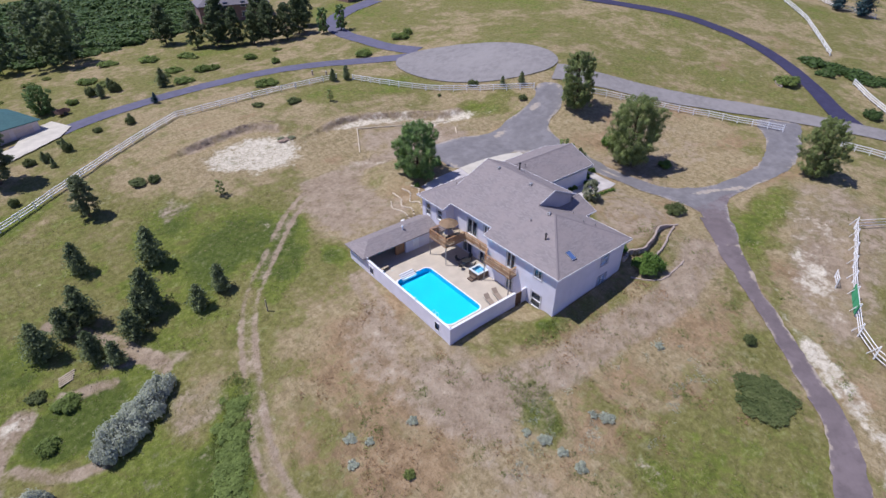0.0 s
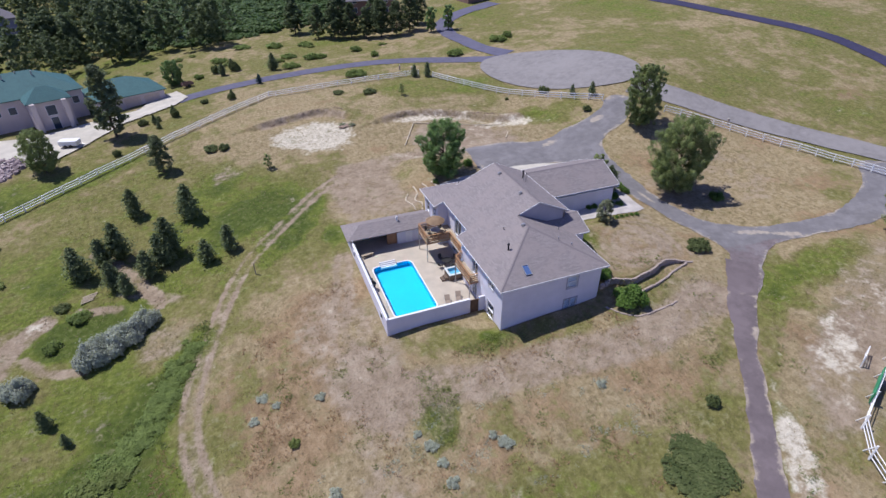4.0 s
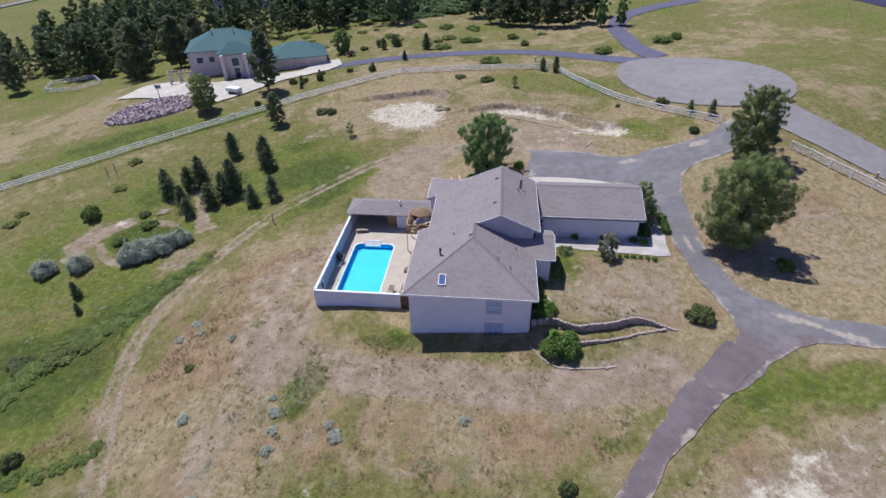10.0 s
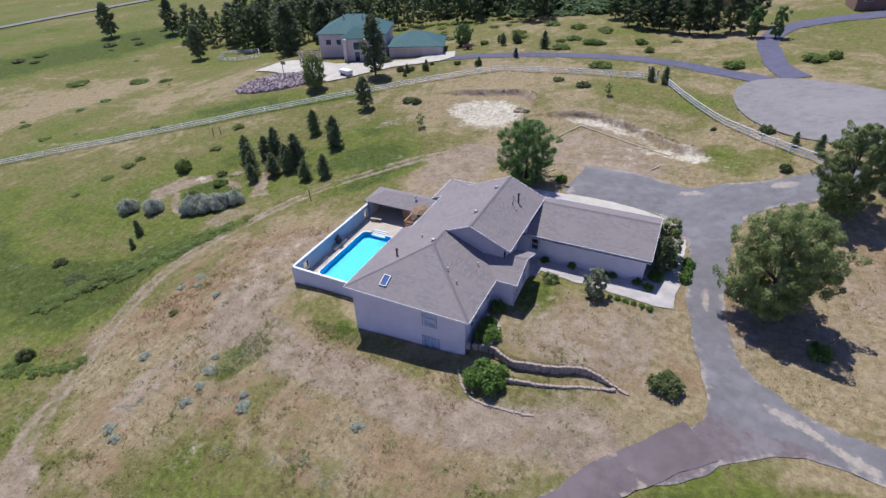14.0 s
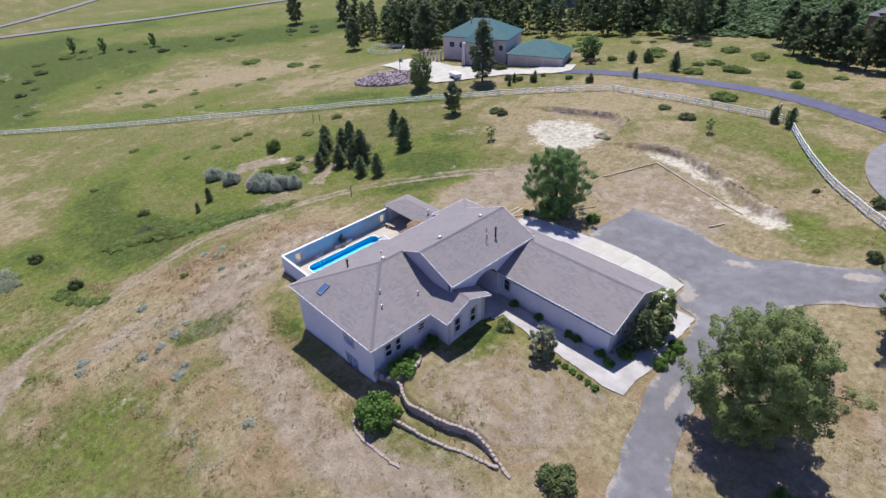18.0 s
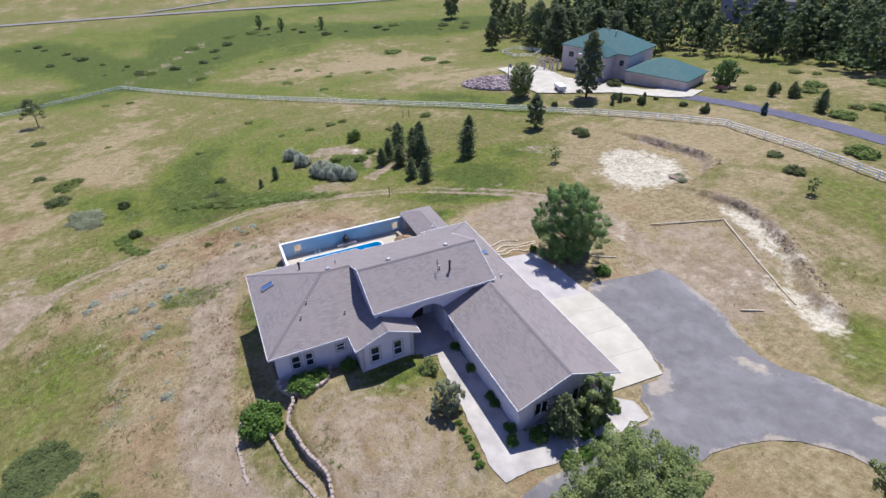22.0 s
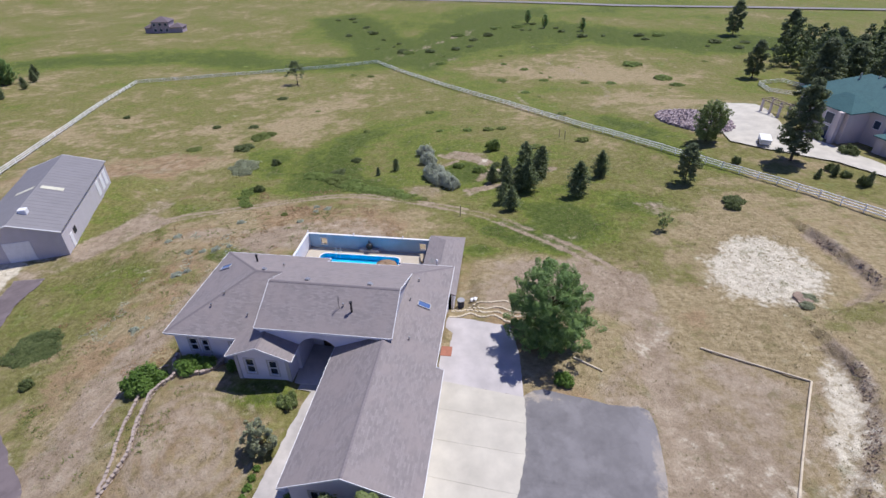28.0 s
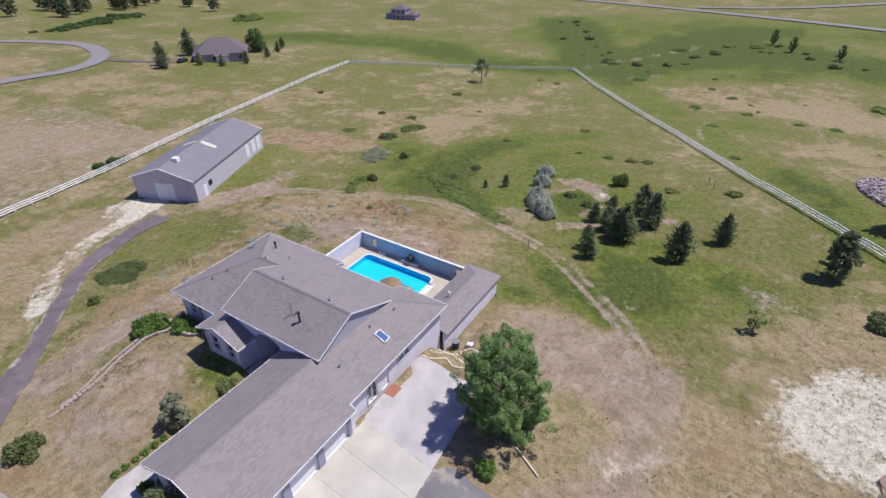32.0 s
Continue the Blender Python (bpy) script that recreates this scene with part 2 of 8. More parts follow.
def asphalt(name, col, crack=True, worn=None, gravel=None):
    m, nt, b = material(name)
    v = coords(nt)
    big, mid, fine = noise_tex(nt, v, 0.12, 5.0), noise_tex(nt, v, 0.8, 5.0, 0.65), noise_tex(nt, v, 25.0, 3.0)
    c = ramp(nt, mid, (0.28, tuple(x * 0.78 for x in col)), (0.72, tuple(x * 1.2 for x in col)))
    c = mix(nt, smoothstep(nt, big, 0.45, 0.75), c, tuple(x * 1.14 for x in col))
    c = mix(nt, calc(nt, "MULTIPLY", fine, 0.35), c, tuple(x * 0.5 for x in col))
    if crack:
        vo = nt.nodes.new("ShaderNodeTexVoronoi")
        vo.feature = "DISTANCE_TO_EDGE"
        vo.inputs["Scale"].default_value = 0.22
        w = nt.nodes.new("ShaderNodeVectorMath")
        w.operation = "ADD"
        nw = nt.nodes.new("ShaderNodeTexNoise")
        nw.inputs["Scale"].default_value = 0.5
        nt.links.new(v, nw.inputs["Vector"])
        sc = nt.nodes.new("ShaderNodeVectorMath")
        sc.operation = "SCALE"
        sc.inputs[3].default_value = 3.0
        nt.links.new(nw.outputs["Color"], sc.inputs[0])
        nt.links.new(v, w.inputs[0])
        nt.links.new(sc.outputs[0], w.inputs[1])
        nt.links.new(w.outputs[0], vo.inputs["Vector"])
        c = mix(nt, calc(nt, "MULTIPLY", smoothstep(nt, vo.outputs["Distance"], 0.02, 0.004), 0.16), c, tuple(x * 0.6 for x in col))
    if worn:
        rag = noise_tex(nt, v, 0.95, 6.0, 0.72)
        for nm, tint, lo, hi in (("gravel", gravel, 0.15, 0.75), ("worn", worn, 0.30, 0.80)):
            a = nt.nodes.new("ShaderNodeAttribute")
            a.attribute_name = nm
            tone = ramp(nt, noise_tex(nt, v, 2.2, 5.0, 0.7), (0.3, tuple(x * 0.80 for x in tint)), (0.7, tuple(x * 1.16 for x in tint)))
            k = calc(nt, "ADD", a.outputs["Fac"], calc(nt, "MULTIPLY", calc(nt, "SUBTRACT", rag, 0.5), 2.6))
            c = mix(nt, calc(nt, "MULTIPLY", smoothstep(nt, k, lo, hi), smoothstep(nt, a.outputs["Fac"], 0.0, 0.35)), c, tone)
        slab = noise_tex(nt, v, 0.33, 6.0, 0.62)
        c = mix(nt, calc(nt, "MULTIPLY", smoothstep(nt, slab, 0.50, 0.62), 0.40), c, tuple(x * 1.32 for x in col))
        c = mix(nt, calc(nt, "MULTIPLY", smoothstep(nt, slab, 0.44, 0.34), 0.35), c, tuple(x * 0.74 for x in col))
    nt.links.new(c, b.inputs["Base Color"])
    b.inputs["Roughness"].default_value = 0.9
    b.inputs["Specular IOR Level"].default_value = 0.2
    bump(nt, b, fine, 0.3, 0.01)
    return m


def shingles(name, col, rows=0.145, axis_scale=1.0):
    """Asphalt shingles: courses with tabs of differing grey, after the slope's height and length."""
    m, nt, b = material(name)
    v = coords(nt)
    sep = nt.nodes.new("ShaderNodeSeparateXYZ")
    nt.links.new(v, sep.inputs[0])
    com = nt.nodes.new("ShaderNodeCombineXYZ")
    geo = nt.nodes.new("ShaderNodeNewGeometry")
    nrm = nt.nodes.new("ShaderNodeSeparateXYZ")
    nt.links.new(geo.outputs["True Normal"], nrm.inputs[0])
    along = calc(nt, "SUBTRACT", calc(nt, "MULTIPLY", sep.outputs[0], nrm.outputs[1]), calc(nt, "MULTIPLY", sep.outputs[1], nrm.outputs[0]))
    nt.links.new(calc(nt, "MULTIPLY", along, 2.6), com.inputs[0])
    nt.links.new(calc(nt, "MULTIPLY", sep.outputs[2], 2.6), com.inputs[1])
    br = nt.nodes.new("ShaderNodeTexBrick")
    nt.links.new(com.outputs[0], br.inputs["Vector"])
    br.inputs["Scale"].default_value = 1.0
    br.inputs["Brick Width"].default_value, br.inputs["Row Height"].default_value, br.inputs["Mortar Size"].default_value = 0.42, rows, 0.006
    br.inputs["Color1"].default_value = (*[x * 0.84 for x in col], 1)
    br.inputs["Color2"].default_value = (*[x * 1.16 for x in col], 1)
    br.inputs["Mortar"].default_value = (*[x * 0.78 for x in col], 1)
    big, fine = noise_tex(nt, v, 0.5, 5.0, 0.6), noise_tex(nt, v, 9.0, 4.0, 0.7)
    c = mix(nt, smoothstep(nt, big, 0.4, 0.7), br.outputs["Color"], (col[0] * 1.10, col[1] * 1.07, col[2] * 1.05))
    c = mix(nt, calc(nt, "MULTIPLY", smoothstep(nt, noise_tex(nt, v, 1.7, 5.0, 0.7), 0.5, 0.7), 0.5), c, (col[0] * 0.80, col[1] * 0.77, col[2] * 0.80))
    c = mix(nt, calc(nt, "MULTIPLY", fine, 0.4), c, tuple(x * 0.62 for x in col))
    nt.links.new(c, b.inputs["Base Color"])
    b.inputs["Roughness"].default_value = 0.75
    b.inputs["Specular IOR Level"].default_value = 0.32
    bump(nt, b, calc(nt, "ADD", fine, br.outputs["Fac"]), 0.15, 0.015)
    return m


def glass(name, tint=(0.75, 0.85, 0.95)):
    m, nt, b = material(name)
    b.inputs["Base Color"].default_value = (*tint, 1)
    b.inputs["Roughness"].default_value = 0.02
    b.inputs["Transmission Weight"].default_value = 1.0
    b.inputs["IOR"].default_value = 1.5
    return m


M_GROUND = ground_material()
M_ASPHALT = asphalt("worn_asphalt", (0.268, 0.252, 0.248))
M_DRIVE = asphalt("old_drive_asphalt", (0.205, 0.196, 0.203), True, (0.37, 0.325, 0.275), (0.170, 0.140, 0.145))
M_PURPLE = asphalt("dark_milled_gravel", (0.170, 0.140, 0.145), False, (0.37, 0.315, 0.255), (0.170, 0.140, 0.145))
M_NAVY = asphalt("fresh_black_asphalt", (0.052, 0.050, 0.100), False)
M_NEWROAD = asphalt("dark_asphalt", (0.135, 0.132, 0.190), False)
M_CONC = plain("driveway_concrete", (0.53, 0.495, 0.425), 0.85, 0.14, 0.5, 14.0)
M_WALK = plain("pinkish_grey_walk", (0.50, 0.465, 0.44), 0.9, 0.24, 0.6, 14.0)
M_CONC_OLD = plain("shaded_old_concrete", (0.49, 0.455, 0.45), 0.85, 0.14, 0.6, 14.0)
M_DECK = plain("pool_deck_concrete", (0.50, 0.44, 0.36), 0.85, 0.10, 0.7, 18.0)
M_SHINGLE = shingles("roof_shingles", (0.268, 0.238, 0.238))
M_STUCCO = plain("pale_grey_stucco", (0.71, 0.69, 0.75), 0.9, 0.06, 0.8, 30.0)
M_TRIM = plain("white_trim_paint", (0.80, 0.80, 0.82), 0.6, 0.05, 2.0, 30.0)
M_GLASS = glass("window_glass")
M_BLUEWALL = plain("pale_blue_wall_paint", (0.34, 0.47, 0.60), 0.8, 0.12, 0.5, 20.0)
M_POOL = plain("pool_liner", (0.0, 0.42, 0.70), 0.5, 0.05, 0.6, 6.0)
M_DARK = plain("dark_interior", (0.03, 0.03, 0.035), 0.8)
M_WOOD = plain("cedar_rail_wood", (0.36, 0.20, 0.10), 0.75, 0.2, 2.0, 25.0)
M_WOODGREY = plain("weathered_timber", (0.42, 0.35, 0.26), 0.9, 0.22, 1.5, 20.0)
M_STONE = plain("wall_stone", (0.42, 0.345, 0.30), 0.9, 0.3, 2.0, 12.0, bumpy=0.5)
M_VINYL = plain("white_vinyl_fence", (0.90, 0.90, 0.89), 0.5, 0.05, 1.0, 20.0)
M_BARK = plain("bark", (0.13, 0.095, 0.065), 0.95, 0.3, 3.0, 20.0, bumpy=0.5)
M_METAL = plain("galvanised_metal", (0.45, 0.45, 0.46), 0.45, 0.1, 3.0, 30.0, metal=0.8)
M_BLACK = plain("black_metal", (0.025, 0.025, 0.028), 0.5, 0.1)
M_SPRUCE = leafy("spruce_needles", (0.100, 0.132, 0.058), (0.33, 0.385, 0.190), 0.6, 0.45)
M_BLUESPRUCE = leafy("blue_spruce_needles", (0.03, 0.07, 0.075), (0.08, 0.14, 0.15), 0.6, 0.15)
M_PINE = leafy("pine_needles", (0.055, 0.086, 0.038), (0.21, 0.260, 0.118), 0.6, 0.4)
M_PINELIT = leafy("ponderosa_needles", (0.085, 0.115, 0.058), (0.30, 0.345, 0.180), 0.6, 0.45)
M_LEAF = leafy("cottonwood_leaves", (0.108, 0.186, 0.060), (0.33, 0.48, 0.170), 0.45, 0.5)
M_LEAF2 = leafy("olive_tree_leaves", (0.140, 0.185, 0.062), (0.41, 0.485, 0.190), 0.45, 0.5)
M_SAGE = leafy("silver_sage_leaves", (0.32, 0.345, 0.275), (0.63, 0.67, 0.55), 0.7, 0.5)
M_GREYLEAF = leafy("grey_green_leaves", (0.21, 0.235, 0.145), (0.46, 0.49, 0.32), 0.6, 0.5)
M_SCRUB = leafy("scrub_leaves", (0.075, 0.105, 0.034), (0.19, 0.225, 0.085), 0.65, 0.35)
M_OAK = leafy("scrub_oak_leaves", (0.045, 0.085, 0.022), (0.125, 0.200, 0.058), 0.55, 0.35)
M_WEED = leafy("tall_weed_leaves", (0.135, 0.180, 0.045), (0.32, 0.37, 0.125), 0.7, 0.5)
M_RANK = leafy("rank_weed_leaves", (0.125, 0.180, 0.044), (0.33, 0.42, 0.130), 0.7, 0.5)
M_JUNIPER = leafy("juniper_leaves", (0.060, 0.125, 0.020), (0.20, 0.32, 0.065), 0.55, 0.35)
M_STRAW = leafy("straw_blades", (0.28, 0.225, 0.13), (0.48, 0.40, 0.255), 0.9, 0.2)
M_SKYGLASS = plain("skylight_glass", (0.09, 0.15, 0.32), 0.06, 0.02, spec=0.8)
M_GRASS = leafy("grass_blades", (0.10, 0.10, 0.03), (0.30, 0.26, 0.12), 0.8, 0.2)


# ---- the lie of the land: a plane, broad swells and local swells ----
PLANE = (-2.9, 5.77, 3.41)
BROAD = [
    0.49, -0.44, -2.95, -0.52, 1.57, 0.91, 0.45, -0.59, -0.26, -0.96, -0.04, -1.28, -1.12, 0.42, 0.96, 0.2, -1.74, 0.42, -2.36, -1.85, -0.84, 1.28, 0.6,
    -0.96, 2.1, 3.25, 3.28, -2.74, -0.71, -0.83, 0.9, 1.05, -2.78, -0.74, 0.82, 0.18, -0.61, -1.92, 3.04, 3.6, -0.09, 4.47, 0.74, 0.56, -2.95, 0.08, 5.8,
    0.18, -0.25
]
LOCAL = [
    0.43, -0.89, -0.05, -0.6, -0.55, 0.03, -0.26, 0.03, 0.04, -1.25, 0.11, -0.42, -0.71, -0.19, -0.23, -0.11, 0.09, 0.26, 1.07, 0.14, -0.16, 0.27, 0.22,
    0.12, 0.12, -0.14, -0.05, -0.4, -0.29, -0.29, -0.67, -0.33, -0.14, -0.4, 0.35, 0.18, 0.11, -0.14, -0.26, 0.39, -0.17, 0.08, 1.26, 0.82, 0.16, -0.54,
    -0.28, 0.54, 0.06, -0.29, -0.49, -0.65, -0.18, -0.75, -0.76, -0.63, 0.41, 0.61, -0.06, -0.92, 0.18, 0.67, 0.65, 0.01, 0.21, 0.47, 0.19, -0.5, 0.07,
    0.88, 1.27, 0.92
]
BROAD_AT = [(x, y) for x in range(-220, 161, 60) for y in range(-150, 211, 60)]
LOCAL_AT = [(x, y) for x in range(-42, 55, 12) for y in range(-20, 65, 12)]
WALL_UP = [(13.4, 1.0), (14.6, 1.1), (16.3, 0.35), (18.0, 0.6), (20.0, 1.1), (22.2, 1.9), (24.4, 1.7), (26.0, 1.4)]
WALL_LOW = [(15.6, -1.3), (17.5, -0.9), (20.0, -0.4), (22.5, 0.6), (25.0, 1.3)]


def land(X, Y):
    """The height of the ground at X, Y (arrays)."""
    X, Y = np.asarray(X, float), np.asarray(Y, float)
    Z = PLANE[0] + PLANE[1] * X / 100 + PLANE[2] * Y / 100
    for (cx, cy), k in zip(BROAD_AT, BROAD):
        Z = Z + k * np.exp(-((X - cx) ** 2 + (Y - cy) ** 2) / (2 * 55.0 ** 2))
    for (cx, cy), k in zip(LOCAL_AT, LOCAL):
        Z = Z + k * np.exp(-((X - cx) ** 2 + (Y - cy) ** 2) / (2 * 12.0 ** 2))
    Z = Z + 3.0 * np.exp(-((X + 72) ** 2 + (Y - 80) ** 2) / (2 * 15.0 ** 2))
    bu, bv = -(X + 10.0) * 0.923 - (Y + 30.2) * 0.382, (X + 10.0) * 0.382 - (Y + 30.2) * 0.923
    Z = Z + (-3.75 - Z) * rect_mask(bu, bv, -4.0, 24.0, -2.0, 12.0, 9.0)
    Z = Z - 0.35 * np.exp(-((X - 9.8) / 3.4) ** 2 - ((Y + 0.6) / 2.2) ** 2)
    far = np.hypot(X + 20, Y - 20)
    Z = Z + (-12 - Z) * step01(far, 380, 900)
    # lawn terrace behind the two dry-stone walls
    up = np.interp(X, [p[0] for p in WALL_UP], [p[1] for p in WALL_UP])
    low = np.interp(X, [p[0] for p in WALL_LOW], [p[1] for p in WALL_LOW])
    along = step01(X, 12.2, 13.2) * (1 - step01(X, 22.0, 26.0))
    lawn = step01(Y, up - 0.05, up + 0.3) * (1 - step01(Y, 13, 17)) * along
    Z = Z + (np.maximum(Z, 2.65) - Z) * lawn
    shelf = step01(Y, low - 0.05, low + 0.3) * (1 - step01(Y, up - 0.1, up + 0.05)) * along * step01(X, 15.2, 16)
    Z = Z + (np.maximum(Z, 1.85) - Z) * shelf
    # drive and garage level
    Z = Z + (2.66 - Z) * rect_mask(X, Y, 4.5, 29.0, 14.0, 39.5, 3.5) * (1 - step01(X, 26, 33))
    Z = Z + (2.62 - Z) * rect_mask(X, Y, 12.0, 26.5, 12.5, 31.0, 1.0)
    # pool terrace and the house's own ground
    Z = Z + (np.clip(Z, -0.45, 0.10) - Z) * rect_mask(X, Y, -11.2, 0.5, 3.0, 25.0, 2.0)
    Z = Z - 2.2 * rect_mask(X, Y, -10.0, 0.8, 4.9, 23.6, 0.3)
    Z = Z - 1.6 * rect_mask(X, Y, 0.9, 11.9, 0.9, 23.3, 0.3) - 0.6 * rect_mask(X, Y, 12.0, 24.6, 16.1, 23.3, 0.3)
    return Z


def axis(lo, hi, a, b, near, far):
    """Grid lines from lo to hi, near apart between a and b and widening outwards to far."""
    mid = list(np.arange(a, b + 1e-6, near))
    out, s, v = [], near, b
    while v < hi:
        s = min(s * 1.06, far)
        v += s
        out.append(v)
    left, s, v = [], near, a
    while v > lo:
        s = min(s * 1.06, far)
        v -= s
        left.append(v)
    return np.array(left[::-1] + mid + out)


GX, GY = axis(-1500, 1500, -46, 52, 0.36, 60), axis(-1500, 1500, -32, 70, 0.36, 60)
MX, MY = np.meshgrid(GX, GY, indexing="ij")
rough_amp = 0.05 * (1 - rect_mask(MX, MY, -11.5, 29, 0, 31, 3.0))
GZ = land(MX, MY) + rough_amp * (wobble(MX, MY, 2.6, 3) + 0.7 * wobble(MX, MY, 1.1, 5))


def gz(x, y):
    """The height of the built ground sheet at x, y (numbers or arrays)."""
    x, y = np.asarray(x, float), np.asarray(y, float)
    i, j = np.clip(np.searchsorted(GX, x) - 1, 0, len(GX) - 2), np.clip(np.searchsorted(GY, y) - 1, 0, len(GY) - 2)
    u, w = (x - GX[i]) / (GX[i + 1] - GX[i]), (y - GY[j]) / (GY[j + 1] - GY[j])
    return (GZ[i, j] * (1 - u) + GZ[i + 1, j] * u) * (1 - w) + (GZ[i, j + 1] * (1 - u) + GZ[i + 1, j + 1] * u) * w


def H(x, y):
    return float(gz(x, y))


def blob(cx, cy, rx, ry, turn=0, edge=0.35):
    """A soft oval patch over the ground grid, 1 inside, with an uneven rim."""
    a = radians(turn)
    u, w = (MX - cx) * math.cos(a) + (MY - cy) * math.sin(a), -(MX - cx) * math.sin(a) + (MY - cy) * math.cos(a)
    d = np.hypot(u / rx, w / ry) + 0.16 * wobble(MX, MY, max(1.5, min(rx, ry)), int(cx * 7 + cy * 13) % 991)
    return 1 - step01(d, 1 - edge, 1 + edge)


def streak(pts, half, soft):
    return 1 - step01(line_dist(MX, MY, smooth_line(pts, 2.0)), half, half + soft)


# cover of the ground: greenness, rusty dead grass, bare earth and pale chalky spoil
TRACK = [(10, 42.6), (4.8, 43.2), (-1.0, 43.2), (-6.0, 42.2), (-12.1, 37.8), (-19.0, 30.5), (-22.6, 26.4), (-25.2, 21.7), (-27.7, 14.6), (-29.5, 8.6), (-30.4, 3.2), (-29.7, -2.8), (-27.6, -8.6), (-24.9, -14.0), (-22.4, -19.0), (-18.5, -24), (-14, -27.5)]
TRACK_B = [(-11.8, 20.0), (-13.5, 12.9), (-15.2, 5.9), (-13.5, 0.5), (-9, -2.6), (-3, -4.6), (3, -4.8), (12, -6.0), (18, -5.3), (24, -4.2)]
WEEDS = [(-29.6, 14.0), (-31.2, 10.6), (-32.6, 7.0), (-34.6, 4.2), (-36.6, 2.2), (-38.8, 0.6), (-40.4, -2.6), (-41.4, -6.4)]
WEEDS_LOW = [(-26.4, -12.4), (-28.8, -13.6), (-31.6, -14.8), (-35, -15.4)]


def ruts(pts, gauge, half, soft):
    d = line_dist(MX, MY, smooth_line(pts, 1.5))
    return 1 - step01(np.abs(d - gauge), half, half + soft)


green = 0.30 + 0.22 * wobble(MX, MY, 38, 11) + 0.22 * wobble(MX, MY, 13, 12) + 0.12 * wobble(MX, MY, 5, 13)
north_west = step01(-MX - 0.55 * (MY - 30), 6, 16) * step01(MY, 10, 26) * (1 - step01(MY, 52, 70)) * (1 - step01(-MX, 48, 62))
green += 0.40 * north_west + 0.35 * blob(-20, 39, 12, 8, 30) + 0.65 * blob(-16.4, 31.0, 8.5, 3.0, 52, 0.2)
green += 0.42 * step01(-MX, 30, 38) * step01(MY, -14, 0) * (1 - step01(MY, 14, 24)) * (1 - step01(-MX, 60, 75)) + 0.20 * step01(MX, 35, 60) + 0.05 * step01(MY, 75, 100)
green += 0.40 * blob(-2.6, 0.2, 3.0, 1.4, -20) + 0.9 * blob(-0.4, 0.1, 1.3, 0.8, -10) + 1.0 * blob(-8.7, -5.6, 1.9, 4.0, 160) + 0.45 * blob(34, 45.0, 6, 3.5, -25)
green += 0.55 * blob(40.5, -4.2, 7.0, 2.4, 8) + 0.45 * blob(33, -5.0, 3.0, 4, -35) + 0.5 * blob(27, -9.0, 7, 1.6, 45) + 0.35 * blob(16.5, 8.5, 2.2, 3.0) + 0.8 * blob(15.8, 9.2, 1.5, 2.6)
green += 0.45 * blob(18, 70, 16, 5, -15) + 0.65 * streak(WEEDS, 1.2, 2.6) + 0.6 * streak([(-33, 8.5), (-37, 3), (-40.5, 0), (-44, -2.4)], 1.6, 2.4) + 0.5 * blob(-48, -18, 8, 5, 30) + 0.4 * blob(-60, -26, 8, 4, 10) + 0.4 * blob(-37, -5, 7, 6, 20) + 0.22 * blob(7, -20, 14, 6, 25) + 0.18 * blob(-2.5, -18, 6, 4)
green += 0.9 * blob(-43, 22, 5, 3, 20) + 0.6 * blob(-46, 60, 9, 3, 30) + 0.5 * blob(-290, 20, 60, 120, 20)
green += 0.9 * streak([(-300, 30), (-240, 0), (-190, -5), (-172, -24), (-165, -60), (-175, -110), (-150, -160)], 9, 16) + 0.7 * blob(-11.5, 26, 1.6, 2.5) + 0.6 * streak([(-240, 34), (-200, 45), (-170, 20), (-160, -4)], 5, 10)
green += 0.5 * streak([(-44, -3), (-52, -8), (-66, -2), (-82, 10)], 2.5, 4) + 0.4 * blob(-22, -17, 9, 2.5, 60) + 0.35 * blob(-75, -8, 18, 8, 10)
VALLEY = [(-290, -74), (-230, -42), (-188, -18), (-200, 6), (-214, 24), (-237, 38), (-222, 56), (-200, 78), (-190, 100), (-180, 130)]
green += 1.15 * streak(VALLEY, 9, 14) + 0.45 * streak([(-160, -6), (-123.3, 16.8), (-77.7, 44.4), (-57.7, 55.0)], 2.0, 6) + 0.5 * blob(-66, 55.5, 12, 3.0, 38) - 0.45 * blob(-150, 42, 36, 20, 60) - 0.25 * blob(-232, -30, 40, 22, 20) + 0.5 * blob(-200, -235, 40, 20, 30) + 0.5 * blob(-140, -296, 40, 14, 30)
green += 0.14 * step01(-MX, 16, 30) + 0.16 * step01(-MX, 44, 75) + 0.05 * step01(-MX, 95, 140) + 0.45 * step01(-MX, 28, 36) * (1 - step01(-MX, 50, 66)) * step01(MY, -30, -16) * (1 - step01(MY, -6, 4)) + 0.16 * (1 - step01(MY, -18, -7)) * (1 - step01(-MX, 26, 34)) + 0.15 * step01(MY, 84, 100)
green -= 0.5 * blob(-43, -40, 8, 12, 20) + 0.35 * blob(-85, -20, 25, 12, 20) + 0.25 * blob(-90, 60, 18, 10, 30)
green += 0.35 * blob(-21, 37, 6, 4.5, 40) + 0.30 * blob(-25, 33.5, 4, 3, 30) + 0.30 * blob(-27, 46.5, 6, 3, 40) + 0.35 * blob(-60, 55, 12, 3.5, 38) + 0.3 * blob(-35.5, -4.0, 3.0, 5.5, -25) + 0.5 * blob(-43.0, 20.5, 3.2, 2.4, 30) + 0.5 * blob(-46.0, 32.0, 2.5, 3.0) + 0.45 * blob(30.3, 48.2, 2.6, 1.8, -25) + 0.4 * streak(WEEDS_LOW, 1.4, 2.0) + 0.35 * blob(21.0, -9.2, 4.0, 1.6, 20)
green -= 0.30 * blob(-30, 12, 5, 9, 20) * (1 - streak(WEEDS, 1.0, 2.0)) + 0.3 * blob(-13, -15, 8, 5, 20)
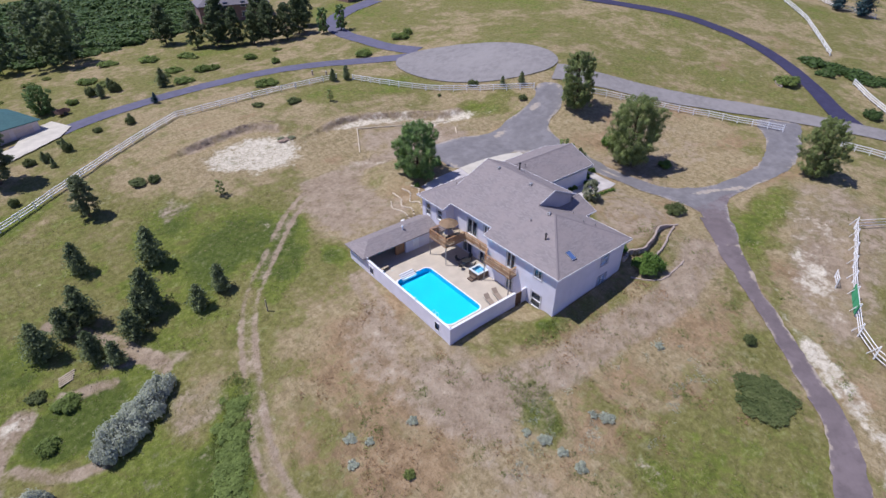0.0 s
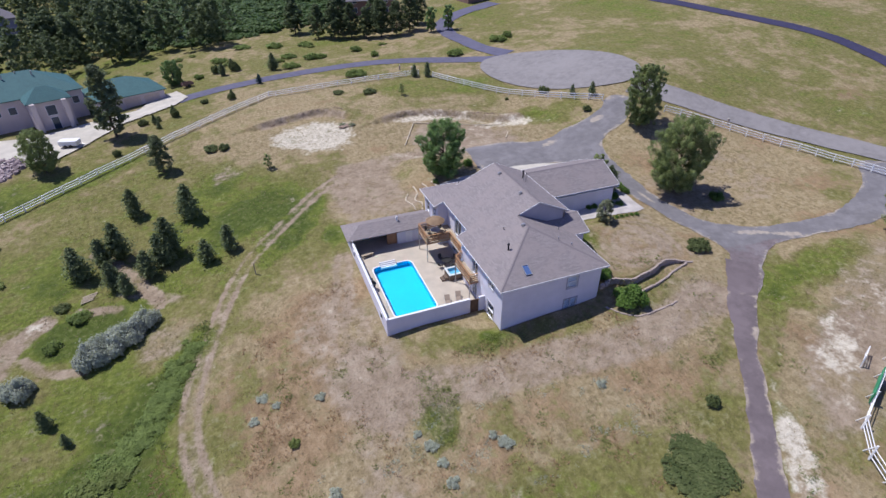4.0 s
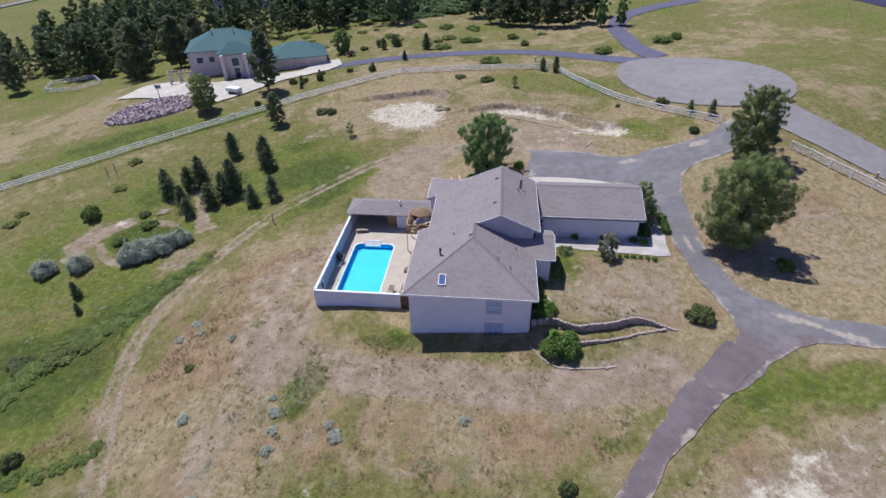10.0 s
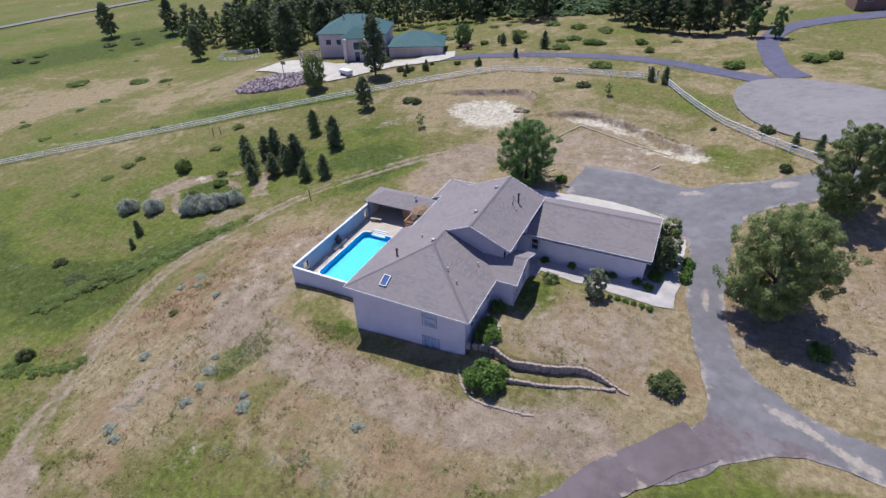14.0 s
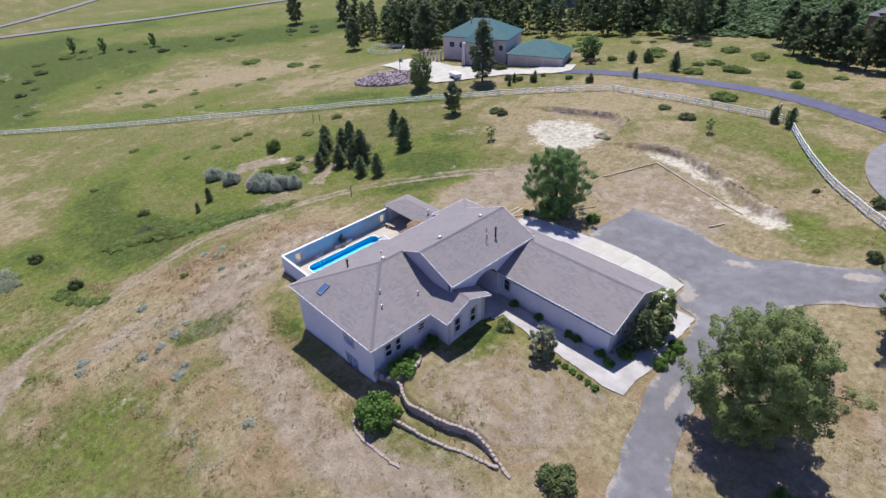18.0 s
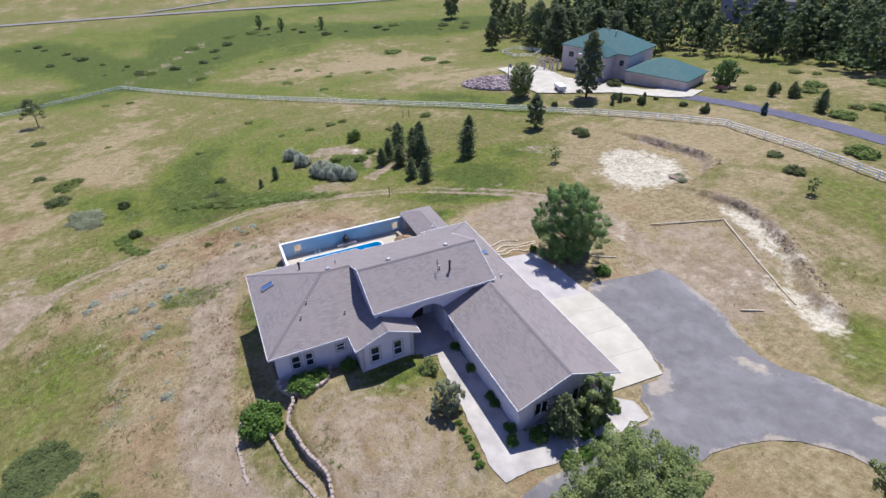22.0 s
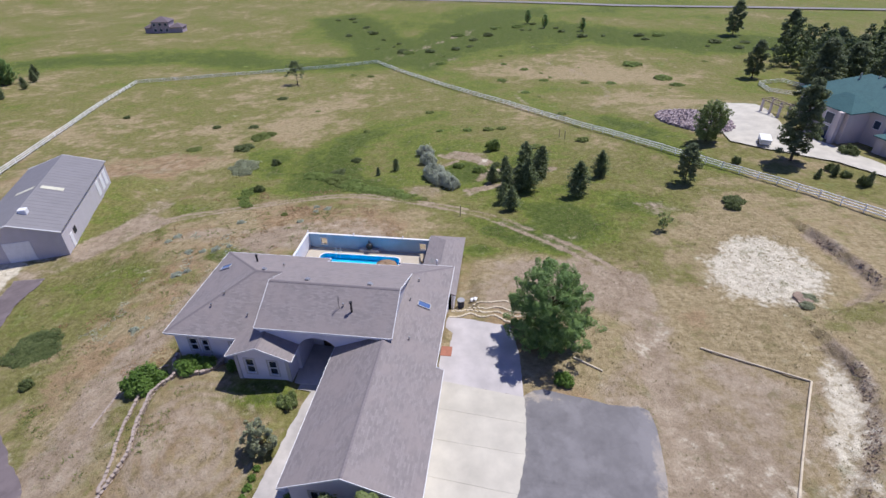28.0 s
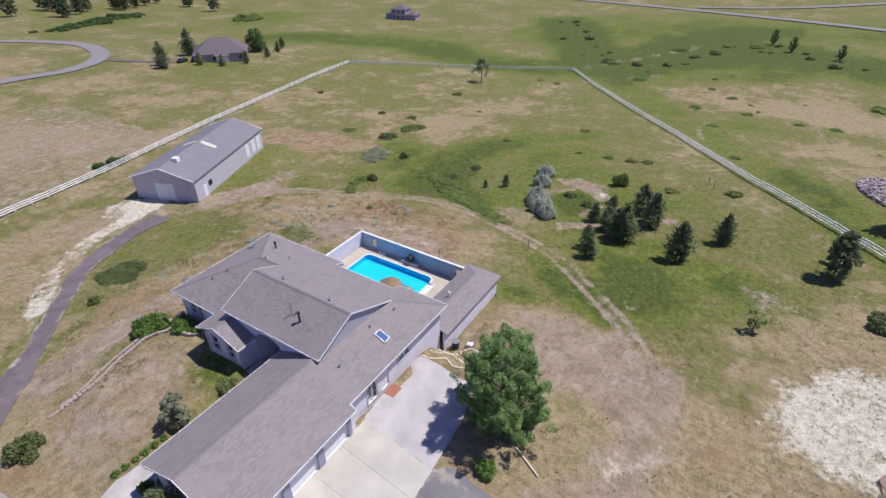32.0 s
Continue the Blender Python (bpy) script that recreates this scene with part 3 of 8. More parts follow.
green -= 0.7 * blob(46, 17, 14, 13) + 0.30 * blob(23, 6, 8, 5) + 0.5 * blob(14, 48, 15, 8, -25) + 0.35 * blob(-19, -3, 6, 13, -10)
rust = 0.28 + 0.35 * wobble(MX, MY, 11, 15) + 0.25 * wobble(MX, MY, 4, 16) + 0.35 * blob(-21, 3, 7, 14, -8) + 0.35 * blob(5, -11, 13, 4, 5) + 0.7 * blob(-43, -40, 8, 12, 20) + 0.25 * blob(22, 3, 5, 3) - 0.5 * step01(-MX, 60, 90) - 0.3 * step01(MY, 30, 45)
dirt = (0.50 * ruts(TRACK, 0.78, 0.12, 0.36) + 0.45 * streak(TRACK, 0.7, 0.9)) * (0.88 + 0.32 * wobble(MX, MY, 6, 21))
dirt = np.maximum(dirt, 0.55 * streak([(-16.6, 13.0), (-17.0, 8.0), (-16.4, 1.6), (-14.6, -4.4), (-15.6, -9.5), (-14.7, -14.5)], 0.8, 3.0))
for pts, half in (([(-42.5, 36.8), (-38.4, 31.9), (-34.7, 25.3)], 0.45), ([(-34.7, 25.3), (-33.9, 22.8)], 0.4), ([(-38.9, 24.5), (-43.0, 25.5)], 0.4), ([(-41.2, 15.2), (-45.1, 16.5), (-47.6, 19.5)], 0.3), ([(-51.2, 19.2), (-49.0, 22.0), (-46.7, 25.0)], 1.0)):
    dirt = np.maximum(dirt, 0.95 * streak(pts, half, 0.8))
dirt = np.maximum(dirt, 0.55 * blob(-32.6, 16.0, 3.4, 2.6, 30))
raked = blob(-5.0, 34.5, 7.5, 7.5, 0) * (0.5 + 0.5 * np.sin((MX * 0.55 + MY * 0.84) * 5.2 + 0.8 * wobble(MX, MY, 5, 71)))
dirt = np.maximum(dirt, 0.55 * streak(TRACK_B[:4], 0.9, 1.4) + 0.25 * ruts(TRACK_B[:5], 0.8, 0.2, 0.5))
dirt = np.maximum(dirt, 0.85 * streak(TRACK_B[4:], 1.5, 1.5)) + 0.55 * blob(-12, -3, 3.5, 7, 30) + 0.55 * blob(-11.5, 3, 2.0, 9, 0)
dirt = np.maximum(dirt, 0.80 * blob(-5, 38, 5.0, 8.0, -20)) + 0.60 * blob(-4, 29.5, 6, 6) * (1 - blob(-11.5, 26, 2, 3)) + 0.6 * streak([(-5, 42), (1.7, 43.0), (8.1, 42.6), (13, 40)], 1.8, 2.0)
dirt = np.maximum(dirt, 0.30 * blob(19, 5.5, 7.0, 4.4, 10)) + 0.85 * blob(16, 46.5, 10, 5.5, -25) + 0.45 * blob(42, 17, 9, 9) + 0.4 * blob(33.5, 14, 2, 8)
dirt = np.maximum(dirt, 0.65 * blob(14.5, 54.5, 11, 2.4, -22)) + 0.5 * blob(24.5, -3.0, 4, 3) + 0.85 * blob(-50.3, 20.5, 1.8, 4.6, 0) + 0.6 * streak([(-38.5, 27.0), (-35.7, 26.0), (-31.6, 22.8)], 0.4, 0.8)
dirt += 0.12 * blob(-22, -22, 8, 3, -25) + 0.7 * streak([(-11, -28.5), (-18, -26), (-26, -27)], 1.2, 2.0) + 0.6 * blob(2, -37, 9, 5) + 0.3 * blob(-43, -40, 8, 12, 20) + 0.62 * step01(MX, -31, -29) * (1 - step01(MY - 0.368 * (MX + 39.5) + 69.5, -2.5, -1.0)) * step01(MY, -125, -110)
dirt += 0.7 * blob(42, -12.0, 12, 6, 30) + 0.7 * blob(29, -16.5, 8, 4.5, 30) + 0.35 * blob(26, 8, 3, 5) + 0.35 * blob(-22, 52, 6, 2.5, 40)
dirt += 0.6 * streak([(-6, -31.5), (-12.3, -28.4), (-18.8, -23.9)], 1.6, 2.0)
dirt += 0.5 * streak([(-90, 33.5), (-106, 30.2), (-110, 33)], 0.3, 0.9) + 0.45 * streak([(-82.7, 48.9), (-104, 55.3), (-120, 55.2), (-143, 49.8), (-160, 40)], 0.4, 1.0) + 0.5 * ruts([(-158, -4), (-170, 4), (-166, 16)], 0.7, 0.4, 0.8) + 0.5 * ruts([(-245, 10), (-210, -8), (-176, -24)], 0.8, 0.4, 1.0)
lawn = rect_mask(MX, MY, 15.5, 27.5, 2.6, 11.2, 1.6)
arcs = 0.5 + 0.5 * np.sin(np.hypot(MX - 21.5, MY - 6.2) * 5.0 + 0.7 * wobble(MX, MY, 3, 72))
dirt += 0.24 * raked + 0.55 * lawn * (0.25 + 0.75 * arcs)
chalk = 0.5 * streak([(-51.2, 19.2), (-49.0, 22.0), (-46.7, 25.0)], 0.8, 1.2) + 1.10 * blob(-9.0, 58.0, 7.8, 6.0, -35, 0.5) + 0.42 * blob(13, 56.6, 8, 1.8, -20) + 0.42 * blob(23.5, 50.2, 6, 1.9, -45) + 0.25 * blob(16, 47, 8, 4.0, -25) + 0.34 * streak([(-7, 42.6), (0.1, 43.7), (4.4, 43.4), (10.4, 41.8)], 0.8, 1.6)
chalk += 0.40 * blob(36.5, -11.8, 8.5, 4.2, 35, 0.5) + 0.40 * blob(28.0, -15.2, 5.0, 3.2, 40, 0.5) + 0.75 * streak([(18.6, -19.2), (16.8, -22.5), (14.2, -26.1), (11.8, -28.2), (6, -32.4), (-6, -36)], 0.7, 1.6) + 0.40 * streak([(24.2, -12.0), (21.2, -15.8), (18.6, -19.2)], 0.5, 1.0) + 0.6 * blob(-8, -35.5, 6, 3.0, -20) + 0.6 * blob(-2.0, -37.5, 4.5, 4.0, 20)
chalk += 0.45 * streak([(22.6, -9.0), (24.8, -7.0), (27, -5.2)], 0.4, 0.6)

# cut banks behind the two levelled places: a low scarp, higher on the line's left
for pts, h in (([(-17, 66.6), (-9.5, 68.0), (-4.6, 67.6), (-2.0, 64.5)], 0.85), ([(5.0, 58.6), (8.5, 58.9), (12.2, 58.2), (17, 55.8), (20.6, 53.0), (23.6, 50.2), (27.5, 48.4)], 0.75)):
    L = smooth_line(pts, 1.0)
    d = line_dist(MX, MY, L)
    near = np.full(MX.shape, 1e9)
    side = np.zeros(MX.shape)
    for p, q in zip(L[:-1], L[1:]):
        m = np.hypot(MX - (p[0] + q[0]) / 2, MY - (p[1] + q[1]) / 2)
        s_ = (q[0] - p[0]) * (MY - p[1]) - (q[1] - p[1]) * (MX - p[0])
        side = np.where(m < near, np.sign(s_), side)
        near = np.minimum(near, m)
    sd = d * side
    GZ += h * (step01(sd + 0.2 * wobble(MX, MY, 1.5, 31), -0.35, 0.3) * np.exp(-np.maximum(sd, 0) / 3.5) - 0.35 * np.exp(-((sd + 1.2) / 1.2) ** 2)) * (d < 14)
    dirt = np.maximum(dirt, 0.8 * (1 - step01(np.abs(sd + 0.3), 0.3, 1.6)))
    chalk += 0.55 * (1 - step01(np.abs(sd + 2.0), 0.7, 2.2)) * (MX > 4)

n_x, n_y = len(GX), len(GY)
gv = np.stack([MX.ravel(), MY.ravel(), GZ.ravel()], 1)
idx = np.arange(n_x * n_y).reshape(n_x, n_y)
gf = np.stack([idx[:-1, :-1].ravel(), idx[1:, :-1].ravel(), idx[1:, 1:].ravel(), idx[:-1, 1:].ravel()], 1)
me = bpy.data.meshes.new("ground")
me.vertices.add(len(gv))
me.vertices.foreach_set("co", gv.ravel())
me.loops.add(gf.size)
me.loops.foreach_set("vertex_index", gf.ravel())
me.polygons.add(len(gf))
me.polygons.foreach_set("loop_start", np.arange(0, gf.size, 4))
me.polygons.foreach_set("use_smooth", np.ones(len(gf), bool))
me.update()
for nm, arr in (("green", green), ("rust", rust), ("dirt", dirt), ("chalk", chalk)):
    at = me.attributes.new(nm, "FLOAT", "POINT")
    at.data.foreach_set("value", np.clip(arr, 0, 1.7).ravel().astype(np.float32))
me.materials.append(M_GROUND)
ground = tagged(new("ground", me), "dry olive and tan meadow with bare earth and chalky spoil", "ground", kind="structure")


def inside(x, y, poly):
    c = False
    n = len(poly)
    for i in range(n):
        (x0, y0), (x1, y1) = poly[i], poly[i - 1]
        if (y0 > y) != (y1 > y) and x < (x1 - x0) * (y - y0) / (y1 - y0) + x0:
            c = not c
    return c


def rough_edge(pts, amp, step=0.45, seed=2):
    """The outline with worn, uneven edges."""
    r, out = random.Random(seed), []
    for a, b in zip(pts, pts[1:] + pts[:1]):
        n = max(1, int(math.hypot(b[0] - a[0], b[1] - a[1]) / step))
        out += [(a[0] + (b[0] - a[0]) * k / n + r.uniform(-amp, amp), a[1] + (b[1] - a[1]) * k / n + r.uniform(-amp, amp)) for k in range(n)]
    return out


def draped(name, outline, mat, lift=0.04, step=1.0, label="", category="", thick=0.0, flat=None, rounded=False):
    """A sheet with the given outline that lies on the ground (or at the height flat)."""
    poly = [(float(p[0]), float(p[1])) for p in outline]
    if rounded:
        rr = random.Random(len(poly))
        cyc = poly[-2:] + poly + poly[:3]
        L = smooth_line(cyc, 0.9)
        a0 = min(range(len(L) // 2), key=lambda i: np.hypot(*(L[i] - np.array(poly[0]))))
        a1 = max(range(len(L) // 2, len(L)), key=lambda i: -np.hypot(*(L[i] - np.array(poly[0]))))
        poly = [(p[0] + rr.uniform(-0.15, 0.15), p[1] + rr.uniform(-0.15, 0.15)) for p in L[a0:a1]]
    xs, ys = [p[0] for p in poly], [p[1] for p in poly]
    inner = [(x, y) for x in np.arange(min(xs) + step / 2, max(xs), step) for y in np.arange(min(ys) + step / 2, max(ys), step) if inside(x, y, poly)]
    if len(poly) < 400 and inner:
        dd = line_dist(np.array([p[0] for p in inner]), np.array([p[1] for p in inner]), poly + poly[:1])
        inner = [p for p, q in zip(inner, dd) if q > step * 0.35]
    vs = [Vector(p) for p in poly] + [Vector(p) for p in inner]
    n = len(poly)
    v2, _, f2, _, _, _ = delaunay_2d_cdt(vs, [(i, (i + 1) % n) for i in range(n)], [list(range(n))], 1, 1e-4)
    X, Y = np.array([p.x for p in v2]), np.array([p.y for p in v2])
    Zs = np.full(len(X), flat) if flat is not None else gz(X, Y) + lift
    verts = [(x, y, z) for x, y, z in zip(X, Y, Zs)]
    faces = [tuple(f) for f in f2]
    faces = [f if (verts[f[1]][0] - verts[f[0]][0]) * (verts[f[2]][1] - verts[f[0]][1]) - (verts[f[1]][1] - verts[f[0]][1]) * (verts[f[2]][0] - verts[f[0]][0]) > 0 else f[::-1] for f in faces]
    ob = link_mesh(name, verts, faces, mat, smooth=flat is None)
    if thick:
        md = ob.modifiers.new("thick", "SOLIDIFY")
        md.thickness, md.offset = thick, -1
    return tagged(ob, label, category, kind="structure")


def band(pts, half, step=1.5, ragged=0.12, seed=1):
    """The outline of a road of the given half width (one number, or one for each point) along a rounded line."""
    r = random.Random(seed)
    hw = half if isinstance(half, (list, tuple)) else [half] * len(pts)
    P = smooth_line([(p[0], p[1], h) for p, h in zip(pts, hw)], step)
    T = np.gradient(P[:, :2], axis=0)
    T /= np.linalg.norm(T, axis=1)[:, None]
    N = np.stack([-T[:, 1], T[:, 0]], 1)
    L = [tuple(p[:2] + n * (p[2] + r.uniform(-ragged, ragged))) for p, n in zip(P, N)]
    R = [tuple(p[:2] - n * (p[2] + r.uniform(-ragged, ragged))) for p, n in zip(P, N)]
    return R + L[::-1]


def oval(cx, cy, rx, ry, turn, n=48):
    a = radians(turn)
    return [(cx + rx * math.cos(k) * math.cos(a) - ry * math.sin(k) * math.sin(a), cy + rx * math.cos(k) * math.sin(a) + ry * math.sin(k) * math.cos(a)) for k in [2 * math.pi * i / n for i in range(n)]]


# roads and paved places
draped("road", band([(48.5, 43.5), (55, 33.0), (62, 23), (71, 9.5), (80, -6), (90, -26), (105, -60)], [3.0, 2.7, 2.5, 2.5, 2.5, 2.5, 2.5], 2.0, 0.05), M_ASPHALT, 0.14, 1.2, "pale grey asphalt lane past the white fences", "road")
draped("turning_circle", oval(43.2, 62.0, 18.5, 9.6, -64), M_ASPHALT, 0.17, 1.2, "round end of the pale asphalt lane", "road")
draped("neighbour_drive", band([(38, 77.5), (29, 84.0), (19.5, 90.6), (8, 95), (-8.5, 96.0), (-24, 94), (-34, 90.5), (-40, 88)], 2.0, 2.0, 0.05), M_NEWROAD, 0.07, 1.4, "bluish asphalt drive curving to the neighbour's garage", "road")
draped("upper_drive", band([(41, 79), (38.3, 88), (37.6, 97), (37.2, 108), (41, 120), (50, 127), (62, 130)], [2.3, 2.0, 2.0, 2.1, 2.6, 3, 3.5], 2.0, 0.05), M_NEWROAD, 0.11, 1.4, "dark asphalt drive up to the house among trees", "road")
draped("dark_lane", band([(92, 110), (97.9, 73.3), (104.5, 51.5), (104.5, 40.3), (102.5, 30.3), (97.5, 20.3), (90.3, 11), (82.5, 3.4), (78.5, -1.0)], [2.2, 2.0, 1.9, 1.9, 1.9, 1.9, 1.9, 2.1, 2.6], 3.0, 0.05), M_NAVY, 0.10, 2.0, "narrow dark asphalt lane across the far meadow", "road")
DRIVE_LINE = [(13.5, 31.2), (13.4, 38.0), (13.45, 40.4), (13.6, 41.1), (14.4, 41.3), (17, 41.3), (21.3, 40.8), (26, 39.2), (31.5, 39.0), (36.5, 39.4), (40, 40.6), (43.0, 42.6), (45.6, 40.2), (44.8, 37.8), (40.5, 34.6), (36, 33), (33.8, 30.5), (32.8, 26), (32.7, 20.8), (32.6, 15.5),
    (33.6, 10), (35.4, 7.4), (39.2, 4.6), (44, 3.2), (50.4, 2.6), (56, 4.0), (61, 6.4), (65, 10.0), (68.5, 9.0), (70.5, 5.0), (66, 2.6), (61, 0.6), (54, -1.2), (48, -0.9), (43, 0.1), (38.5, 0.6), (35.5, -0.6), (33.0, -2.4), (30.6, -4.6), (28.6, -5.6), (27.0, -3.8), (29.2, -1.6), (31.6, 1.2), (31.7, 4.0), (30.4, 9.3), (29.2, 14.7), (28.9, 20), (28.3, 25.6), (26.4, 26.2), (25.3, 27.6), (24.9, 30.2)]
def oval_mask(X, Y, cx, cy, rx, ry, turn):
    a = radians(turn)
    u, w = (X - cx) * math.cos(a) + (Y - cy) * math.sin(a), -(X - cx) * math.sin(a) + (Y - cy) * math.cos(a)
    return 1 - step01(np.hypot(u / rx, w / ry), 0.45, 1.25)


def wear(ob, outline, rim, spots=(), gravel=()):
    """Marks where the paving is worn pale, along its rim and in spots, and where gravel lies on it."""
    co = np.empty(len(ob.data.vertices) * 3)
    ob.data.vertices.foreach_get("co", co)
    X, Y = co[0::3], co[1::3]
    edge = 1 - step01(line_dist(X, Y, list(outline) + [outline[0]]), 0.0, rim)
    worn = edge * (0.45 + 0.4 * wobble(X, Y, 5, 81))
    for o in spots:
        worn = np.maximum(worn, oval_mask(X, Y, *o))
    grit = np.zeros(len(X))
    for o in gravel:
        grit = np.maximum(grit, oval_mask(X, Y, *o))
    for nm, arr in (("worn", worn), ("gravel", grit)):
        ob.data.attributes.new(nm, "FLOAT", "POINT").data.foreach_set("value", np.clip(arr, 0, 1).astype(np.float32))


WORN = [(28.0, 37.2, 1.9, 0.8, 18), (37.6, 38.2, 1.7, 0.8, 12), (25.9, 28.9, 1.3, 2.0, 25), (38.0, 3.6, 3.4, 0.55, -28), (41.5, 1.5, 1.7, 0.5, -20), (30.9, 16.0, 0.35, 2.6, -8), (34.3, 31.4, 1.2, 0.5, 20)]
ob = draped("driveway", DRIVE_LINE, M_DRIVE, 0.05, 0.6, "worn grey asphalt driveway with pale patches", "driveway", rounded=True)
wear(ob, DRIVE_LINE, 1.0, WORN, [(31.4, -1.8, 4.8, 4.6, 40), (37.0, 0.5, 4.0, 1.4, -5)])
LANE = band([(31.6, -0.6), (29.4, -2.8), (26.4, -5.8), (24.4, -8.2), (22.2, -10.6), (19.8, -14.0), (15.4, -19.6), (11.8, -23.9), (8.0, -26.4), (2.0, -29.4), (-4.0, -31.2)], [1.9, 1.6, 1.5, 1.3, 0.95, 1.0, 1.15, 1.25, 1.4, 1.6, 1.9], 0.7, 0.12, 4)
ob = draped("lane_to_barn", LANE, M_PURPLE, 0.085, 0.6, "dark purplish gravel lane to the metal barn", "road")
wear(ob, LANE[8:-8], 0.55, [(24.3, -10.2, 0.5, 1.5, -35)])
draped("far_drive", band([(-66.9, -168.2), (-72, -155), (-76, -147), (-83, -140)], 1.6, 2.0, 0.05), M_PURPLE, 0.2, 1.5, "dirt drive to the far house", "driveway")
draped("far_road", band([(-470, -300), (-420, -120), (-385, -30), (-346, 48), (-310, 100), (-280, 165), (-255, 230), (-235, 300)], 4.6, 10.0, 0.05), M_ASPHALT, 0.45, 4.0, "pale far road across the green valley", "road")
draped("valley_road", band([(-640, 230), (-529, 130), (-478, 83), (-425, 30), (-400, -20)], 4.0, 10.0, 0.05), M_ASPHALT, 0.5, 4.0, "pale road beyond the green valley", "road")
draped("side_road", band([(20, -150), (-30, -158), (-50, -157), (-66, -168), (-78, -190), (-84, -222), (-70, -262), (-30, -300)], 3.2, 5.0, 0.05), M_ASPHALT, 0.25, 3.0, "pale bend of a side road in the meadow", "road")
for outline, nm, mt, lab in (
        ([(4.4, 23.4), (12.57, 24.0), (13.55, 31.2), (9, 30.9), (5.1, 30.0), (4.5, 26)], "old_slab", M_CONC_OLD, "greyer concrete slab beside the house's side door"),
        ([(12.6, 12.4), (14.9, 12.5), (15.0, 13.6), (18.0, 13.25), (21.5, 12.95), (26.5, 12.5), (28.1, 12.9), (28.15, 15.2), (28.4, 17.0), (28.3, 25.5), (26.4, 25.6), (25.0, 24.0), (24.9, 16.0), (13, 15.6)], "front_walk", M_WALK, "pinkish grey concrete walk along the garage wall"),
        ([(-80, 74.5), (-77, 82), (-67, 81), (-58, 80), (-47, 86), (-40, 89), (-37.5, 96), (-33, 98), (-30.5, 92), (-33, 88), (-42, 82), (-48, 73), (-52, 68.6), (-60, 68.8)], "neighbour_court", M_CONC, "white concrete court and drive of the neighbour")):
    draped(nm, rough_edge(outline, 0.07 if mt is M_WALK else 0.035), mt, 0.22 if nm == "neighbour_court" else 0.07, 0.9, lab, "pavement")
apron = thing("concrete_apron", "pale concrete apron of four slabs before the garage doors", "pavement", (12.6, 24.0, 0), kind="structure")
CUTS = [(12.6, 13.6, 31.25), (15.5, 16.2, 31.4), (18.4, 19.0, 31.3), (21.5, 22.2, 30.8), (24.9, 25.25, 29.8)]
for (a0, a1, ya), (b0, b1, yb) in zip(CUTS[:-1], CUTS[1:]):
    front = [(b1 - 0.008 + (a1 + 0.016 - b1) * k / 6, yb + (ya - yb) * k / 6 + 0.05 * math.sin(k * 2.6 + a0), 2.73) for k in range(7)]
    pts = [(a0 + 0.008, 24.18, 2.73), (b0 - 0.008, 24.18, 2.73)] + front
    bm = prism(pts, 0.14)
    bmesh.ops.translate(bm, verts=bm.verts[:], vec=(-12.6, -24.0, 0))
    part("slab", bm, M_CONC, apron)
# ---- the house ----
EAVE, PITCH = 5.65, 5 / 12
house = thing("house", "pale grey stucco house with grey-brown shingle roof and white eaves", "house", (6, 12, 0))
HO = Vector((6, 12, 0))


def hpart(name, bm, mat, label="", parent=None, smooth=False):
    """A part of the house, given in world metres."""
    bmesh.ops.translate(bm, verts=bm.verts[:], vec=-HO)
    return part(name, bm, mat, parent or house, label, smooth)


def wall(axis_, at, thick, u0, u1, z0, z1, holes=()):
    """A wall across axis_ ('x' or 'y') at the given place, with rectangular holes (u0, u1, z0, z1)."""
    us = sorted({u0, u1, *[h[0] for h in holes], *[h[1] for h in holes]})
    zs = sorted({z0, z1, *[h[2] for h in holes], *[h[3] for h in holes]})
    bm, vs = bmesh.new(), {}

    def full(i, j):
        if not (0 <= i < len(us) - 1 and 0 <= j < len(zs) - 1):
            return False
        a, c = (us[i] + us[i + 1]) / 2, (zs[j] + zs[j + 1]) / 2
        return not any(h[0] <= a <= h[1] and h[2] <= c <= h[3] for h in holes)

    def v(i, j, s):
        if (i, j, s) not in vs:
            d = at + thick * s
            vs[i, j, s] = bm.verts.new((d, us[i], zs[j]) if axis_ == "x" else (us[i], d, zs[j]))
        return vs[i, j, s]
    for i in range(len(us) - 1):
        for j in range(len(zs) - 1):
            if full(i, j):
                for s in (0, 1):
                    bm.faces.new((v(i, j, s), v(i + 1, j, s), v(i + 1, j + 1, s), v(i, j + 1, s)))
                for di, dj, p, q in ((-1, 0, (i, j), (i, j + 1)), (1, 0, (i + 1, j), (i + 1, j + 1)), (0, -1, (i, j), (i + 1, j)), (0, 1, (i, j + 1), (i + 1, j + 1))):
                    if not full(i + di, j + dj):
                        bm.faces.new((v(*p, 0), v(*q, 0), v(*q, 1), v(*p, 1)))
    bmesh.ops.recalc_face_normals(bm, faces=bm.faces[:])
    return bm


